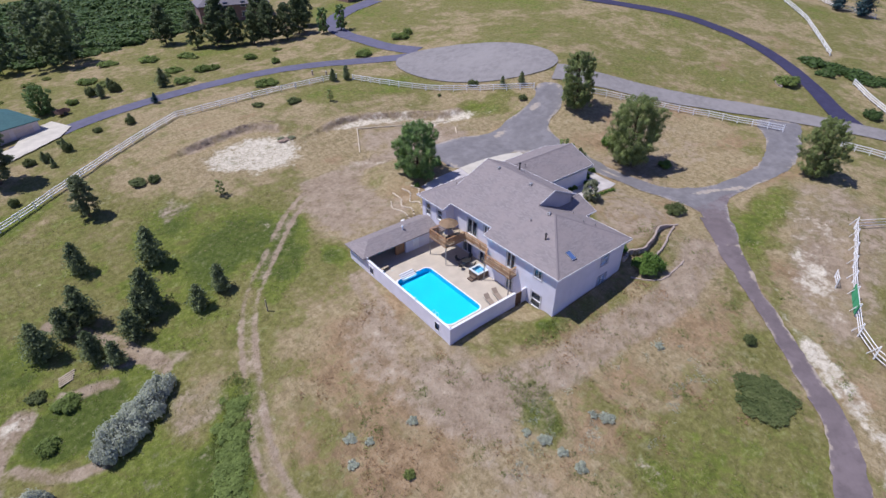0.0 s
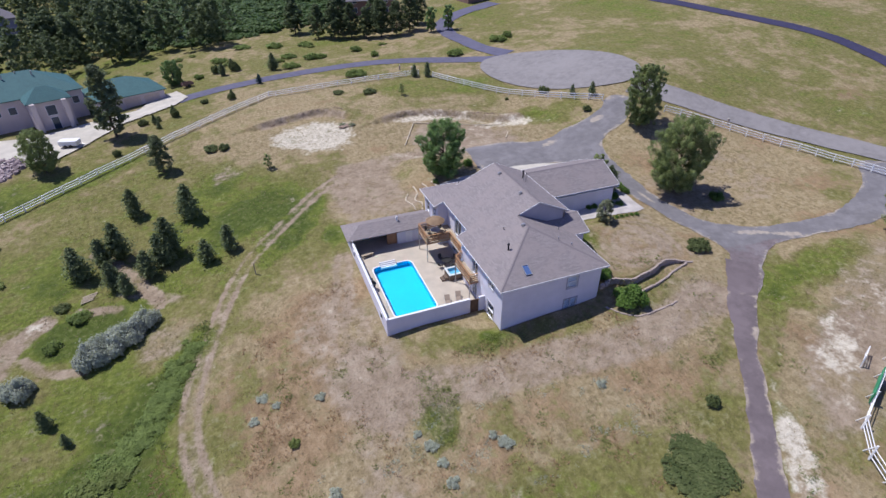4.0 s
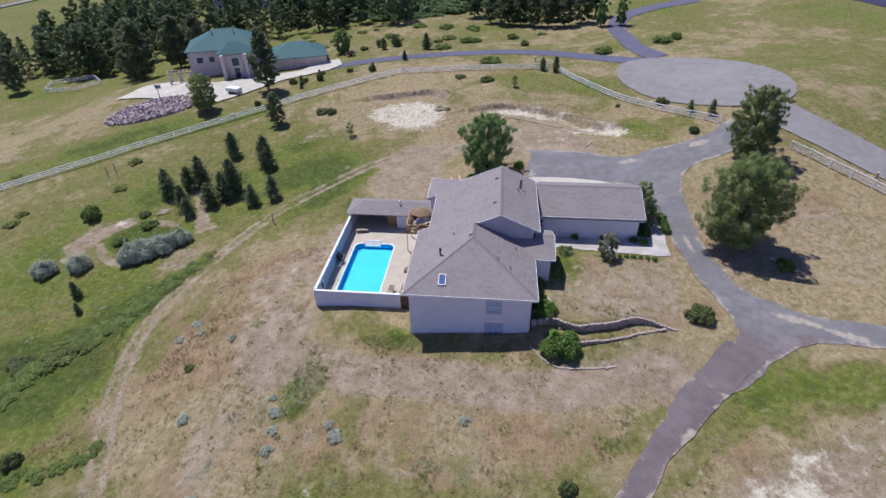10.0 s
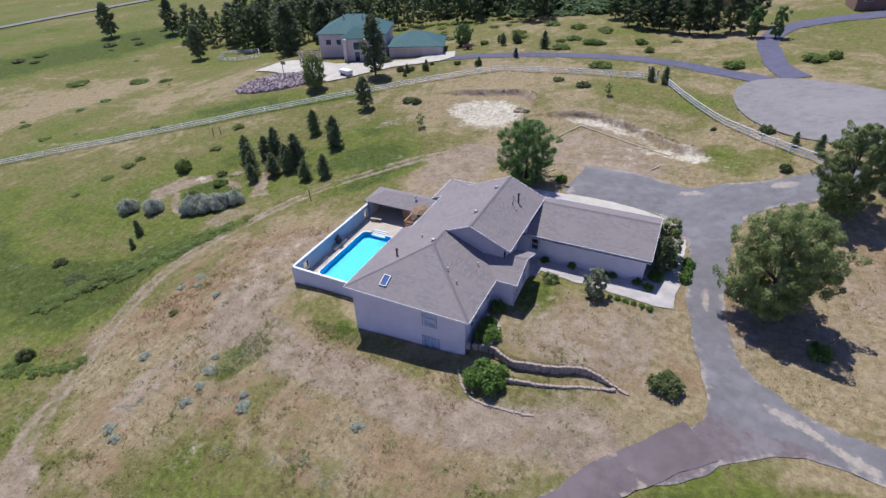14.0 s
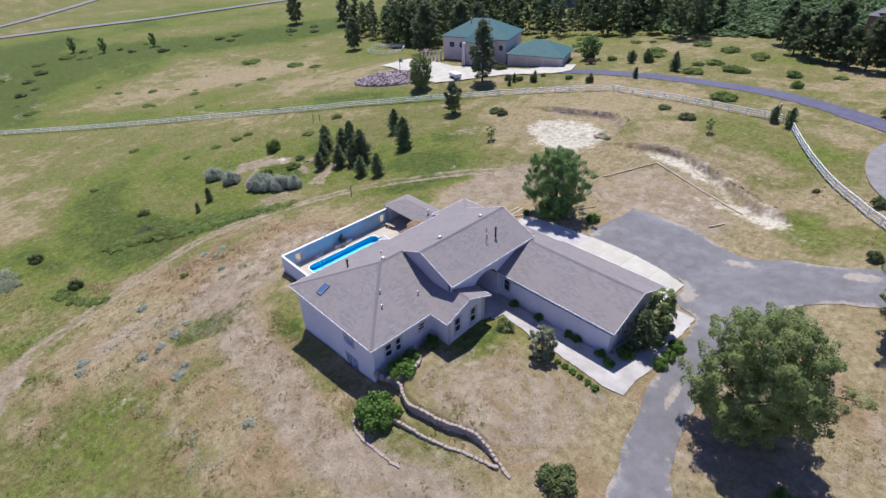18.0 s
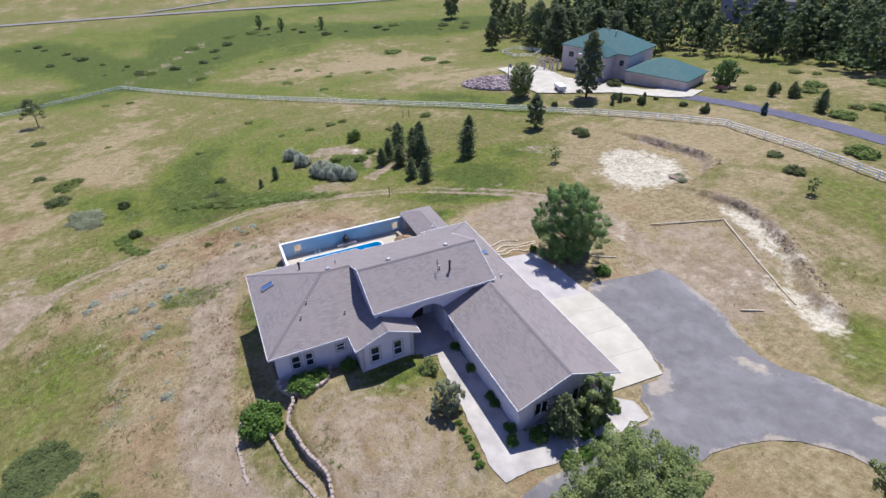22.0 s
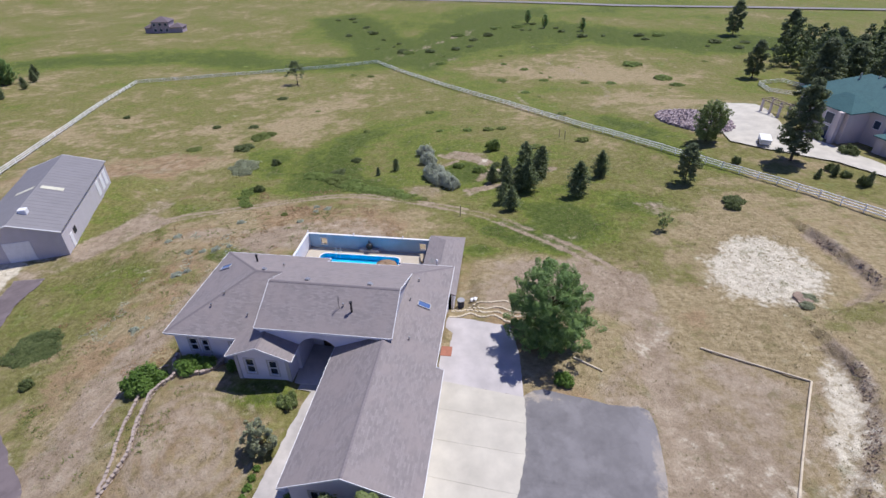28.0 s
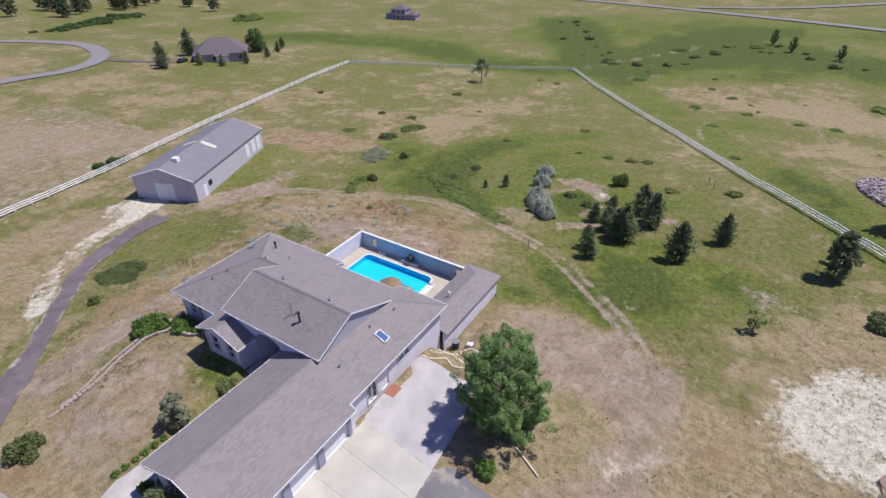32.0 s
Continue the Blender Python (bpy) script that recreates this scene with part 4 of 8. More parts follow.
def window(axis_, face, out, u0, u1, z0, z1, sash="hung", parent=None, trim=None, name="window", blind=None):
    """A window in a hole: trim, frame, bars, sill and panes. face: the wall's outer face; out: +1 or -1, the way out."""
    w = tagged(new(name), "")
    w.parent = parent or house

    def bx(bm, a, b, c, d, lo, hi):
        p, q = sorted((face + out * lo, face + out * hi))
        box(bm, *((p, q, a, b) if axis_ == "x" else (a, b, p, q)), c, d)

    def put(nm, bm, mat):
        bmesh.ops.translate(bm, verts=bm.verts[:], vec=-HO)
        return part(nm, bm, mat, w)
    t = 0.11
    bm = bmesh.new()
    for a, b, c, d in ((u0 - t, u0, z0 - t, z1 + t), (u1, u1 + t, z0 - t, z1 + t), (u0, u1, z1, z1 + t), (u0, u1, z0 - t, z0)):
        bx(bm, a, b, c, d, -0.02, 0.045)
    put("trim", bm, trim or M_TRIM)
    bm = bmesh.new()
    f = 0.06
    for a, b, c, d in ((u0, u0 + f, z0, z1), (u1 - f, u1, z0, z1), (u0 + f, u1 - f, z1 - f, z1), (u0 + f, u1 - f, z0, z0 + f)):
        bx(bm, a, b, c, d, -0.08, 0.02)
    if sash == "hung":
        bx(bm, u0 + f, u1 - f, (z0 + z1) / 2 - 0.03, (z0 + z1) / 2 + 0.03, -0.075, 0.012)
    else:
        bx(bm, (u0 + u1) / 2 - 0.035, (u0 + u1) / 2 + 0.035, z0 + f, z1 - f, -0.075, 0.012)
    put("window_frame", bm, M_TRIM)
    zm, um = (z0 + z1) / 2, (u0 + u1) / 2
    cells = ((u0 + f, u1 - f, z0 + f, zm - 0.03), (u0 + f, u1 - f, zm + 0.03, z1 - f)) if sash == "hung" else ((u0 + f, um - 0.035, z0 + f, z1 - f), (um + 0.035, u1 - f, z0 + f, z1 - f))
    for a, b, c, d in cells:
        bm = bmesh.new()
        bx(bm, a, b, c, d, -0.085, -0.065)
        put("pane", bm, M_GLASS).visible_shadow = False
    # opaque sheet behind the panes, coloured for what the glass should show
    bm = bmesh.new()
    for a, b, c, d in cells:
        k = 0.0 if blind or (u0 + z0) % 1 < 0.5 else 0.35
        bx(bm, a, b, c + k * (d - c), d, -0.125, -0.115)
    put("blind", bm, blind or M_ROOM_SHADE)
    return w


# near-black sheet stands for the shade of the room behind the glass
M_ROOM_SHADE = plain("dark_window_blind", (0.055, 0.058, 0.075), 0.8, 0.05)
TRIMG = plain("grey_lilac_trim", (0.34, 0.34, 0.42), 0.7, 0.05)
TRIMW = plain("window_surround_grey", (0.50, 0.48, 0.48), 0.7, 0.05)
# south end wall, two storeys
S_HOLES = [(8.0, 9.25, 3.55, 5.02), (7.9, 9.45, 0.68, 2.08)]
hpart("wall", wall("y", 0.5, 0.22, 0.5, 12.1, -1.4, 5.62, S_HOLES), M_STUCCO, "plain two-storey end wall")
# bluish white stands for pale blinds and sky reflected in the south panes
M_SKY_BACKING = plain("white_window_blind", (0.80, 0.83, 0.90), 0.8, 0.05)
window("y", 0.5, -1, *S_HOLES[0], "hung", trim=TRIMG, blind=M_SKY_BACKING)
window("y", 0.5, -1, *S_HOLES[1], "slide", trim=TRIMG, blind=M_SKY_BACKING)
# west wall: south stretch, recess behind the balcony, north stretch
WS = [(2.3, 3.7, 0.05, 1.95), (2.5, 3.6, 3.9, 5.0), (6.5, 7.75, 2.95, 5.05), (6.6, 7.6, 0.02, 2.0)]
hpart("wall", wall("x", 0.5, 0.22, 0.722, 11.0, -1.2, 5.62, WS), M_STUCCO)
for h, s in zip(WS, ("hung", "slide", "slide", "slide")):
    window("x", 0.5, -1, *h, s, trim=TRIMW)
WR = [(12.0, 13.0, 4.0, 5.4), (14.2, 16.0, 2.95, 5.15), (12.0, 13.6, 0.02, 2.1), (15.0, 16.8, 0.02, 2.1)]
hpart("wall", wall("x", 1.8, 0.22, 11.0, 18.6, -1.2, 6.1, WR), M_STUCCO)
for h in WR:
    window("x", 1.8, -1, *h, "slide", trim=TRIMW)
WN = [(19.4, 20.4, 3.4, 4.85), (21.75, 22.75, 3.1, 4.9)]
hpart("wall", wall("x", 0.5, 0.22, 18.6, 23.3, -1.2, 5.62, WN), M_STUCCO)
for h in WN:
    window("x", 0.5, -1, *h, "hung", trim=TRIMW)
hpart("wall", boxes((0.722, 2.02, 10.8, 10.998, -1.2, 5.9)), M_STUCCO)
hpart("wall", boxes((0.722, 1.8, 18.602, 18.8, -1.2, 5.9)), M_STUCCO)
# east front
ES = [(1.75, 2.5, 3.3, 4.75), (2.9, 3.55, 3.25, 4.7), (5.55, 6.3, 3.9, 4.65)]
hpart("wall", wall("x", 11.88, 0.22, 0.722, 7.1, -1.2, 5.62, ES), M_STUCCO)
for h in ES:
    window("x", 12.1, 1, *h, "hung", trim=TRIMW)
PO = [(7.95, 8.75, 3.4, 5.05), (9.98, 10.75, 3.35, 5.0)]
hpart("wall", wall("x", 13.98, 0.22, 7.1, 11.8, 1.5, 5.6, PO), M_STUCCO, "front gable wall of the projecting room")
for h in PO:
    window("x", 14.2, 1, *h, "hung", trim=TRIMW)
hpart("wall", boxes((12.1, 13.98, 7.1, 7.3, 1.5, 5.6)), M_STUCCO)
hpart("wall", boxes((12.1, 13.98, 11.6, 11.8, 1.5, 5.6)), M_STUCCO)
bm = bmesh.new()
for x0, x1 in ((13.98, 14.2),):
    a = [bm.verts.new((x0, y, z)) for y, z in ((7.1, 5.6), (11.8, 5.6), (9.45, 6.58))]
    b = [bm.verts.new((x1, y, z)) for y, z in ((7.1, 5.6), (11.8, 5.6), (9.45, 6.58))]
    bm.faces.new(a[::-1]), bm.faces.new(b)
    for i in range(3):
        bm.faces.new((a[i], a[(i + 1) % 3], b[(i + 1) % 3], b[i]))
bmesh.ops.recalc_face_normals(bm, faces=bm.faces[:])
hpart("gable", bm, M_STUCCO)
# pilasters at the corners of the projecting room
for y in (7.1, 11.5):
    hpart("pilaster", boxes((14.202, 14.27, y, y + 0.3, 1.5, 5.5)), TRIMW)
# arched entry wall under the raised eave
AY0, AY1, AZ0, AZ1, AS = 12.1, 15.55, 1.5, 7.35, 5.0
bm = bmesh.new()
arch = [(AY0, AZ0), (AY0, AS)] + [((AY0 + AY1) / 2 - math.cos(k) * (AY1 - AY0) / 2, AS + math.sin(k) * 1.5) for k in [math.pi * i / 16 for i in range(1, 16)]] + [(AY1, AS), (AY1, AZ0)]
outer = [(9.0, AZ0), (9.0, AZ1), (20.2, AZ1), (20.2, AZ0)]
ring = outer + [(y, z) for y, z in arch[::-1]]
for x in (12.45, 12.65):
    vs = [bm.verts.new((x, y, z)) for y, z in ring]
    f = bm.faces.new(vs)
bm.verts.ensure_lookup_table()
n = len(ring)
for i in range(n):
    bm.faces.new((bm.verts[i], bm.verts[(i + 1) % n], bm.verts[n + (i + 1) % n], bm.verts[n + i]))
bmesh.ops.recalc_face_normals(bm, faces=bm.faces[:])
hpart("arch_wall", bm, M_STUCCO, "stucco wall with a tall arched entry")
hpart("wall", boxes((9.4, 9.6, 12.0, 15.6, 2.0, 6.6)), M_STUCCO)
hpart("door", boxes((9.602, 9.66, 13.1, 14.6, 2.72, 5.0)), plain("dark_door_wood", (0.07, 0.045, 0.03), 0.6), "dark brown front door inside the arch")
hpart("porch_floor", boxes((9.6, 12.44, 12.1, 15.5, 2.3, 2.745), (12.44, 14.3, 11.82, 15.8, 2.3, 2.745)), M_WALK, "pinkish grey concrete floor of the arched porch")
hpart("ceiling", boxes((9.4, 12.44, 12.0, 15.6, 6.6, 6.7)), M_STUCCO)
hpart("wall", boxes((9.6, 12.44, 11.9, 12.1, 2.0, 6.6)), M_STUCCO)
hpart("wall", boxes((9.6, 12.44, 15.5, 15.7, 2.0, 6.6)), M_STUCCO)
# raised end gables, in a darker grey than the stucco walls
M_GABLE = plain("grey_gable_panel", (0.44, 0.42, 0.46), 0.85, 0.06, 0.8, 20.0)
for y0, y1, pts in ((9.0, 9.2, [(6.7, 7.9), (12.65, 7.4), (12.65, 5.7), (13.0, 7.6), (9.0, 9.22), (6.2, 8.05)]), (20.0, 20.2, [(3.4, 6.95), (12.65, 6.95), (12.65, 7.55), (9.0, 9.2)])):
    pts = [(6.25, 6.6), (12.64, 5.5), (12.64, 7.5), (9.0, 9.16), (6.25, 8.02)] if y0 < 10 else pts
    bm = bmesh.new()
    a = [bm.verts.new((x, y0, z)) for x, z in pts]
    b = [bm.verts.new((x, y1, z)) for x, z in pts]
    bm.faces.new(a), bm.faces.new(b[::-1])
    for i in range(len(pts)):
        bm.faces.new((a[i], b[i], b[(i + 1) % len(pts)], a[(i + 1) % len(pts)]))
    bmesh.ops.recalc_face_normals(bm, faces=bm.faces[:])
    hpart("gable", bm, M_GABLE)
# garage walls
hpart("wall", wall("y", 15.82, 0.22, 12.66, 24.87, 1.5, 5.5, [(13.2, 14.0, 3.6, 5.0)]), M_STUCCO)
window("y", 15.82, -1, 13.2, 14.0, 3.6, 5.0, "hung", trim=TRIMW)
hpart("wall", wall("x", 24.65, 0.22, 16.04, 23.95, 1.5, 5.6, [(17.2, 18.4, 3.5, 4.9), (20.6, 21.8, 3.5, 4.9)]), M_STUCCO)
for a in (17.2, 20.6):
    window("x", 24.87, 1, a, a + 1.2, 3.5, 4.9, "slide", trim=TRIMW)
bm = bmesh.new()
a = [bm.verts.new((24.65, y, z)) for y, z in ((15.82, 5.6), (24.1, 5.6), (19.75, 7.15))]
b = [bm.verts.new((24.87, y, z)) for y, z in ((15.82, 5.6), (24.1, 5.6), (19.75, 7.15))]
bm.faces.new(a[::-1]), bm.faces.new(b)
for i in range(3):
    bm.faces.new((a[i], a[(i + 1) % 3], b[(i + 1) % 3], b[i]))
bmesh.ops.recalc_face_normals(bm, faces=bm.faces[:])
hpart("gable", bm, M_STUCCO)
NH = [(5.6, 7.2, 3.9, 4.95), (8.6, 9.6, 2.72, 4.85), (10.2, 11.4, 2.72, 4.9)]
hpart("wall", wall("y", 23.3, 0.22, 0.5, 13.9, -0.8, 5.62, NH), M_STUCCO)
window("y", 23.52, 1, *NH[0], "slide", trim=TRIMW)
window("y", 23.52, 1, *NH[2], "slide", trim=TRIMW)
hpart("door", boxes((8.6, 9.6, 23.36, 23.42, 2.72, 4.85)), M_TRIM, "white side door")
GD = [(14.6, 17.2, 2.72, 4.95), (17.9, 20.5, 2.72, 4.95), (21.2, 23.8, 2.72, 4.95)]
hpart("wall", wall("y", 23.95, 0.22, 13.9, 24.87, 1.5, 5.4, GD), M_STUCCO)
hpart("wall", boxes((13.7, 13.9, 23.52, 24.17, 1.5, 5.4)), M_STUCCO)
for a, b, c, d in GD:
    door = tagged(new("garage_door"), "white sectional garage door")
    door.parent = house
    for k in range(4):
        h = (d - c) / 4
        bm = boxes((a + 0.02, b - 0.02, 24.0, 24.06, c + k * h + 0.01, c + (k + 1) * h - 0.01), bevel=0.012)
        bmesh.ops.translate(bm, verts=bm.verts[:], vec=-HO)
        part("panel", bm, M_TRIM, door)
    for x in (a - 0.35, b + 0.03):
        hpart("pilaster", boxes((x, x + 0.32, 24.172, 24.30, 2.6, 5.3)), TRIMG)
# floors that keep the rooms dark
hpart("floor", boxes((0.7, 11.9, 0.7, 23.3, 2.55, 2.72)), M_CONC_OLD)
hpart("floor", boxes((0.7, 11.9, 0.7, 23.3, -0.15, -0.02)), M_CONC_OLD)

# roof planes
RX, P = 6.32, PITCH
wz = lambda x: EAVE + P * x
ez = lambda x: EAVE + P * (12.64 - x)
nz = lambda y: EAVE + P * (24.04 - y)
GR = 19.7
gR = nz(GR)
sz = lambda y: gR - P * (GR - y)
RE = 7.55
roof = hpart("roof", prism([(0, 0, wz(0)), (RX, RX, wz(RX)), (RX, 8.85, wz(RX)), (9, 8.85, wz(9)), (9, 20.4, wz(9)), (24.04 - 20.4, 20.4, wz(3.64)), (0, 24.04, wz(0)), (0, 18.6, wz(0)), (1.25, 18.6, wz(1.25)), (1.25, 11.2, wz(1.25)), (0, 11.2, wz(0))], 0.16), M_SHINGLE, "grey-brown asphalt shingle roof")
hpart("roof", prism([(0, 0, EAVE), (12.64, 0, EAVE), (RX, RX, wz(RX))], 0.16), M_SHINGLE)
hpart("roof", prism([(12.64, 0, EAVE), (12.64, 12.28, EAVE), (RX, 12.28, wz(RX)), (RX, RX, wz(RX))], 0.16), M_SHINGLE)
pr, pe = 5.6 + P * 2.84, 5.6
hpart("roof", prism([(14.66, 6.6, pe), (14.66, 9.44, pr), (9.9, 9.44, pr + 0.02), (12.64, 6.6, pe + 0.02)], 0.14), M_SHINGLE)
hpart("roof", prism([(14.66, 12.28, pe), (12.6, 12.28, pe + 0.02), (9.9, 9.44, pr + 0.02), (14.66, 9.44, pr)], 0.14), M_SHINGLE)
hpart("roof", prism([(9, 8.85, wz(9)), (13.1, 8.85, RE), (13.1, 20.4, RE), (9, 20.4, wz(9))], 0.16), M_SHINGLE, "raised roof plane over the entry")
hpart("roof", prism([(0, 24.04, EAVE), (24.04 - GR, GR, gR), (25.37, GR, gR), (25.37, 24.66, nz(24.66)), (13.9, 24.66, nz(24.66)), (13.9, 24.04, EAVE)], 0.16), M_SHINGLE)
hpart("roof", prism([(24.04 - GR, GR, gR), (8.0, 15.33, sz(15.33)), (25.37, 15.33, sz(15.33)), (25.37, GR, gR)], 0.16), M_SHINGLE)


def strip(p, q, name="fascia", w=0.04, h=0.13, up=0.01):
    """A white eave or rake board from p to q, just outside the roof's edge."""
    p, q = Vector(p), Vector(q)
    d = (q - p).normalized()
    side = Vector((d.y, -d.x, 0)).normalized()
    bm = bmesh.new()
    vs = []
    for e in (p, q):
        for a, b in ((0.002, up), (w, up), (w, up - h), (0.002, up - h)):
            vs.append(bm.verts.new(e + side * a + Vector((0, 0, b))))
    for f in ((0, 1, 2, 3), (7, 6, 5, 4), (0, 4, 5, 1), (1, 5, 6, 2), (2, 6, 7, 3), (3, 7, 4, 0)):
        bm.faces.new([vs[i] for i in f])
    bmesh.ops.recalc_face_normals(bm, faces=bm.faces[:])
    hpart(name, bm, M_TRIM, "white gutter and fascia board")


def ridge_caps(p, q):
    """Overlapping cap shingles along a ridge or hip."""
    p, q = Vector(p), Vector(q)
    d = q - p
    n = max(1, int(d.length / 0.32))
    turn = math.atan2(d.y, d.x)
    m = Matrix.Rotation(turn, 4, "Z") @ Matrix.Rotation(-math.atan2(d.z, math.hypot(d.x, d.y)), 4, "Y")
    key = "ridge_cap_%.3f_%.3f" % (turn, d.z / d.length)
    if key not in bpy.data.meshes:
        bm = bmesh.new()
        v = [bm.verts.new(m @ Vector(c)) for c in ((0, -0.15, -0.03), (0, 0, 0.035), (0, 0.15, -0.03), (0.36, -0.15, -0.045), (0.36, 0, 0.02), (0.36, 0.15, -0.045))]
        for f in ((0, 1, 4, 3), (1, 2, 5, 4), (0, 2, 1), (3, 4, 5), (0, 3, 5, 2)):
            bm.faces.new([v[i] for i in f])
        bmesh.ops.recalc_face_normals(bm, faces=bm.faces[:])
        me = bpy.data.meshes.new(key)
        bm.to_mesh(me)
        bm.free()
        me.materials.append(M_CAP)
    for k in range(n):
        ob = new("ridge_cap", bpy.data.meshes[key])
        ob.parent = house
        ob.location = p + d * (k / n) - HO


M_CAP = plain("ridge_cap_shingle", (0.225, 0.198, 0.205), 0.9, 0.2, 1.5, 12.0)
for p, q in (((0.05, 0.05, EAVE + 0.02), (RX, RX, wz(RX))), ((12.59, 0.05, EAVE + 0.02), (RX, RX, wz(RX))), ((RX, RX, wz(RX)), (RX, 8.8, wz(RX))), ((9, 8.9, wz(9)), (9, 20.35, wz(9))), ((0.05, 23.99, EAVE + 0.02), (24.04 - GR, GR, gR)), ((25.3, GR, gR), (13.2, GR, gR)), ((14.6, 9.44, pr), (10.4, 9.44, pr))):
    ridge_caps(p, q)
zS, zN2 = sz(15.33), nz(24.66)
for p, q in (((0, 0, EAVE), (12.64, 0, EAVE)), ((12.64, 0, EAVE), (12.64, 6.6, EAVE)), ((14.66, 6.6, pe), (14.66, 9.44, pr)), ((14.66, 9.44, pr), (14.66, 12.28, pe)), ((12.7, 6.6, pe), (14.66, 6.6, pe)), ((14.66, 12.28, pe), (12.66, 12.28, pe)),
             ((13.1, 8.85, RE), (13.1, 20.4, RE)), ((6.6, 8.85, wz(6.6)), (9, 8.85, wz(9))), ((9, 8.85, wz(9)), (13.1, 8.85, RE)), ((13.1, 20.4, RE), (9, 20.4, wz(9))), ((9, 20.4, wz(9)), (3.7, 20.4, wz(3.7))),
             ((12.7, 15.33, zS), (25.37, 15.33, zS)), ((25.37, 15.33, zS), (25.37, GR, gR)), ((25.37, GR, gR), (25.37, 24.66, zN2)), ((25.37, 24.66, zN2), (13.9, 24.66, zN2)), ((13.9, 24.66, zN2), (13.9, 24.1, EAVE)), ((13.9, 24.04, EAVE), (0, 24.04, EAVE)),
             ((0, 24.04, EAVE), (0, 18.6, EAVE)), ((0, 18.6, EAVE), (1.2, 18.6, wz(1.2))), ((1.25, 18.6, wz(1.25)), (1.25, 11.2, wz(1.25))), ((1.2, 11.2, wz(1.2)), (0, 11.2, EAVE)), ((0, 11.2, EAVE), (0, 0, EAVE))):
    strip(p, q)
for b in ((0.0, 12.6, 0.02, 0.5, 5.42, 5.47), (0.02, 0.5, 0.5, 11.2, 5.42, 5.47), (12.1, 12.62, 0.5, 6.6, 5.42, 5.47), (0.02, 0.5, 18.6, 24.0, 5.42, 5.47), (0.5, 13.8, 23.52, 24.02, 5.42, 5.47), (12.7, 25.3, 15.36, 15.82, 5.25, 5.30), (12.65, 13.08, 9.0, 20.3, 7.3, 7.35)):
    hpart("soffit", boxes(b), M_TRIM)

# ---- pool terrace ----
bm = boxes((-10.3, -9.15, 4.7, 23.4, -0.25, 0), (-3.85, 0.48, 4.7, 23.4, -0.25, 0), (-9.15, -3.85, 4.7, 6.35, -0.25, 0), (-9.15, -7.9, 16.7, 23.4, -0.25, 0), (-5.8, -3.85, 16.7, 23.4, -0.25, 0), (-7.9, -5.8, 17.35, 23.4, -0.25, 0))
box(bm, 0.48, 1.8, 11.0, 18.6, -0.25, 0)
tagged(part("pool_deck", bm, M_DECK), "beige concrete deck round the pool", "pool deck", kind="structure")
pool = thing("swimming_pool", "rectangular in-ground pool with bright blue liner", "pool", (-6.5, 11.5, 0))
PX0, PX1, PY0, PY1 = -8.95, -4.05, 6.55, 16.5


def pool_ring(grow, radius, n=8):
    """The pool's outline with round corners, grown outwards, with the same count of points each time."""
    pts = []
    x0, x1, y0, y1 = PX0 - grow, PX1 + grow, PY0 - grow, PY1 + grow
    for cx, cy, a0 in ((x1 - radius, y0 + radius, -90), (x1 - radius, y1 - radius, 0), (x0 + radius, y1 - radius, 90), (x0 + radius, y0 + radius, 180)):
        pts += [(cx + radius * math.cos(radians(a0 + 90 * k / n)) + 6.5, cy + radius * math.sin(radians(a0 + 90 * k / n)) - 11.5) for k in range(n + 1)]
        if a0 == 0:
            pts += [(-5.8 + 6.5, y1 - 11.5), (-7.9 + 6.5, y1 - 11.5)]
    return pts


def pool_band(inner, outer, z0, z1, skip=()):
    """A solid band between two rings of points from z0 to z1."""
    bm = bmesh.new()
    m = len(inner)
    V = [[bm.verts.new((*p, z)) for p in ring] for ring, z in ((inner, z1), (outer, z1), (outer, z0), (inner, z0))]
    for i in range(m):
        if i not in skip:
            j = (i + 1) % m
            for p in range(4):
                bm.faces.new((V[p][i], V[(p + 1) % 4][i], V[(p + 1) % 4][j], V[p][j]))
    bmesh.ops.recalc_face_normals(bm, faces=bm.faces[:])
    return bm


GAP = (18,)
bm = pool_band(pool_ring(0.0, 0.75), pool_ring(0.18, 0.02), -1.3, 0.005, GAP)
box(bm, PX0 + 6.32, PX1 + 6.68, PY0 - 11.68, PY1 - 11.32, -1.2, -1.0)
box(bm, -7.9 + 6.5, -5.8 + 6.5, 16.5 - 11.5, 17.3 - 11.5, -1.2, -0.5)
part("basin", bm, M_POOL, pool)
part("coping", pool_band(pool_ring(-0.01, 0.75), pool_ring(0.14, 0.82), 0.006, 0.06, GAP), M_TRIM, pool, "white pool coping")
part("coping_corner", pool_band(pool_ring(0.142, 0.82), pool_ring(0.21, 0.02), -0.1, 0.012, GAP), M_DECK, pool, "concrete corner fill")
M_WATER, nt, b = material("pool_water")
b.inputs["Base Color"].default_value = (0.70, 0.97, 1.0, 1)
b.inputs["Roughness"].default_value, b.inputs["Transmission Weight"].default_value, b.inputs["IOR"].default_value = 0.03, 1.0, 1.33
bump(nt, b, noise_tex(nt, coords(nt), 1.6, 3.0), 0.08, 0.2)
bm = boxes((PX0 + 0.001, PX1 - 0.001, PY0 + 0.001, PY1 - 0.001, -0.13, -0.12))
bmesh.ops.delete(bm, geom=[f for f in bm.faces if f.normal.z < 0.5], context="FACES")
bmesh.ops.translate(bm, verts=bm.verts[:], vec=(6.5, -11.5, 0))
w = part("water", bm, M_WATER, pool)
w.visible_shadow = False
# enclosure walls
WT = 1.92
W_H = [(6.1, 6.85, 0.45, 1.4), (18.7, 19.45, 0.45, 1.4)]
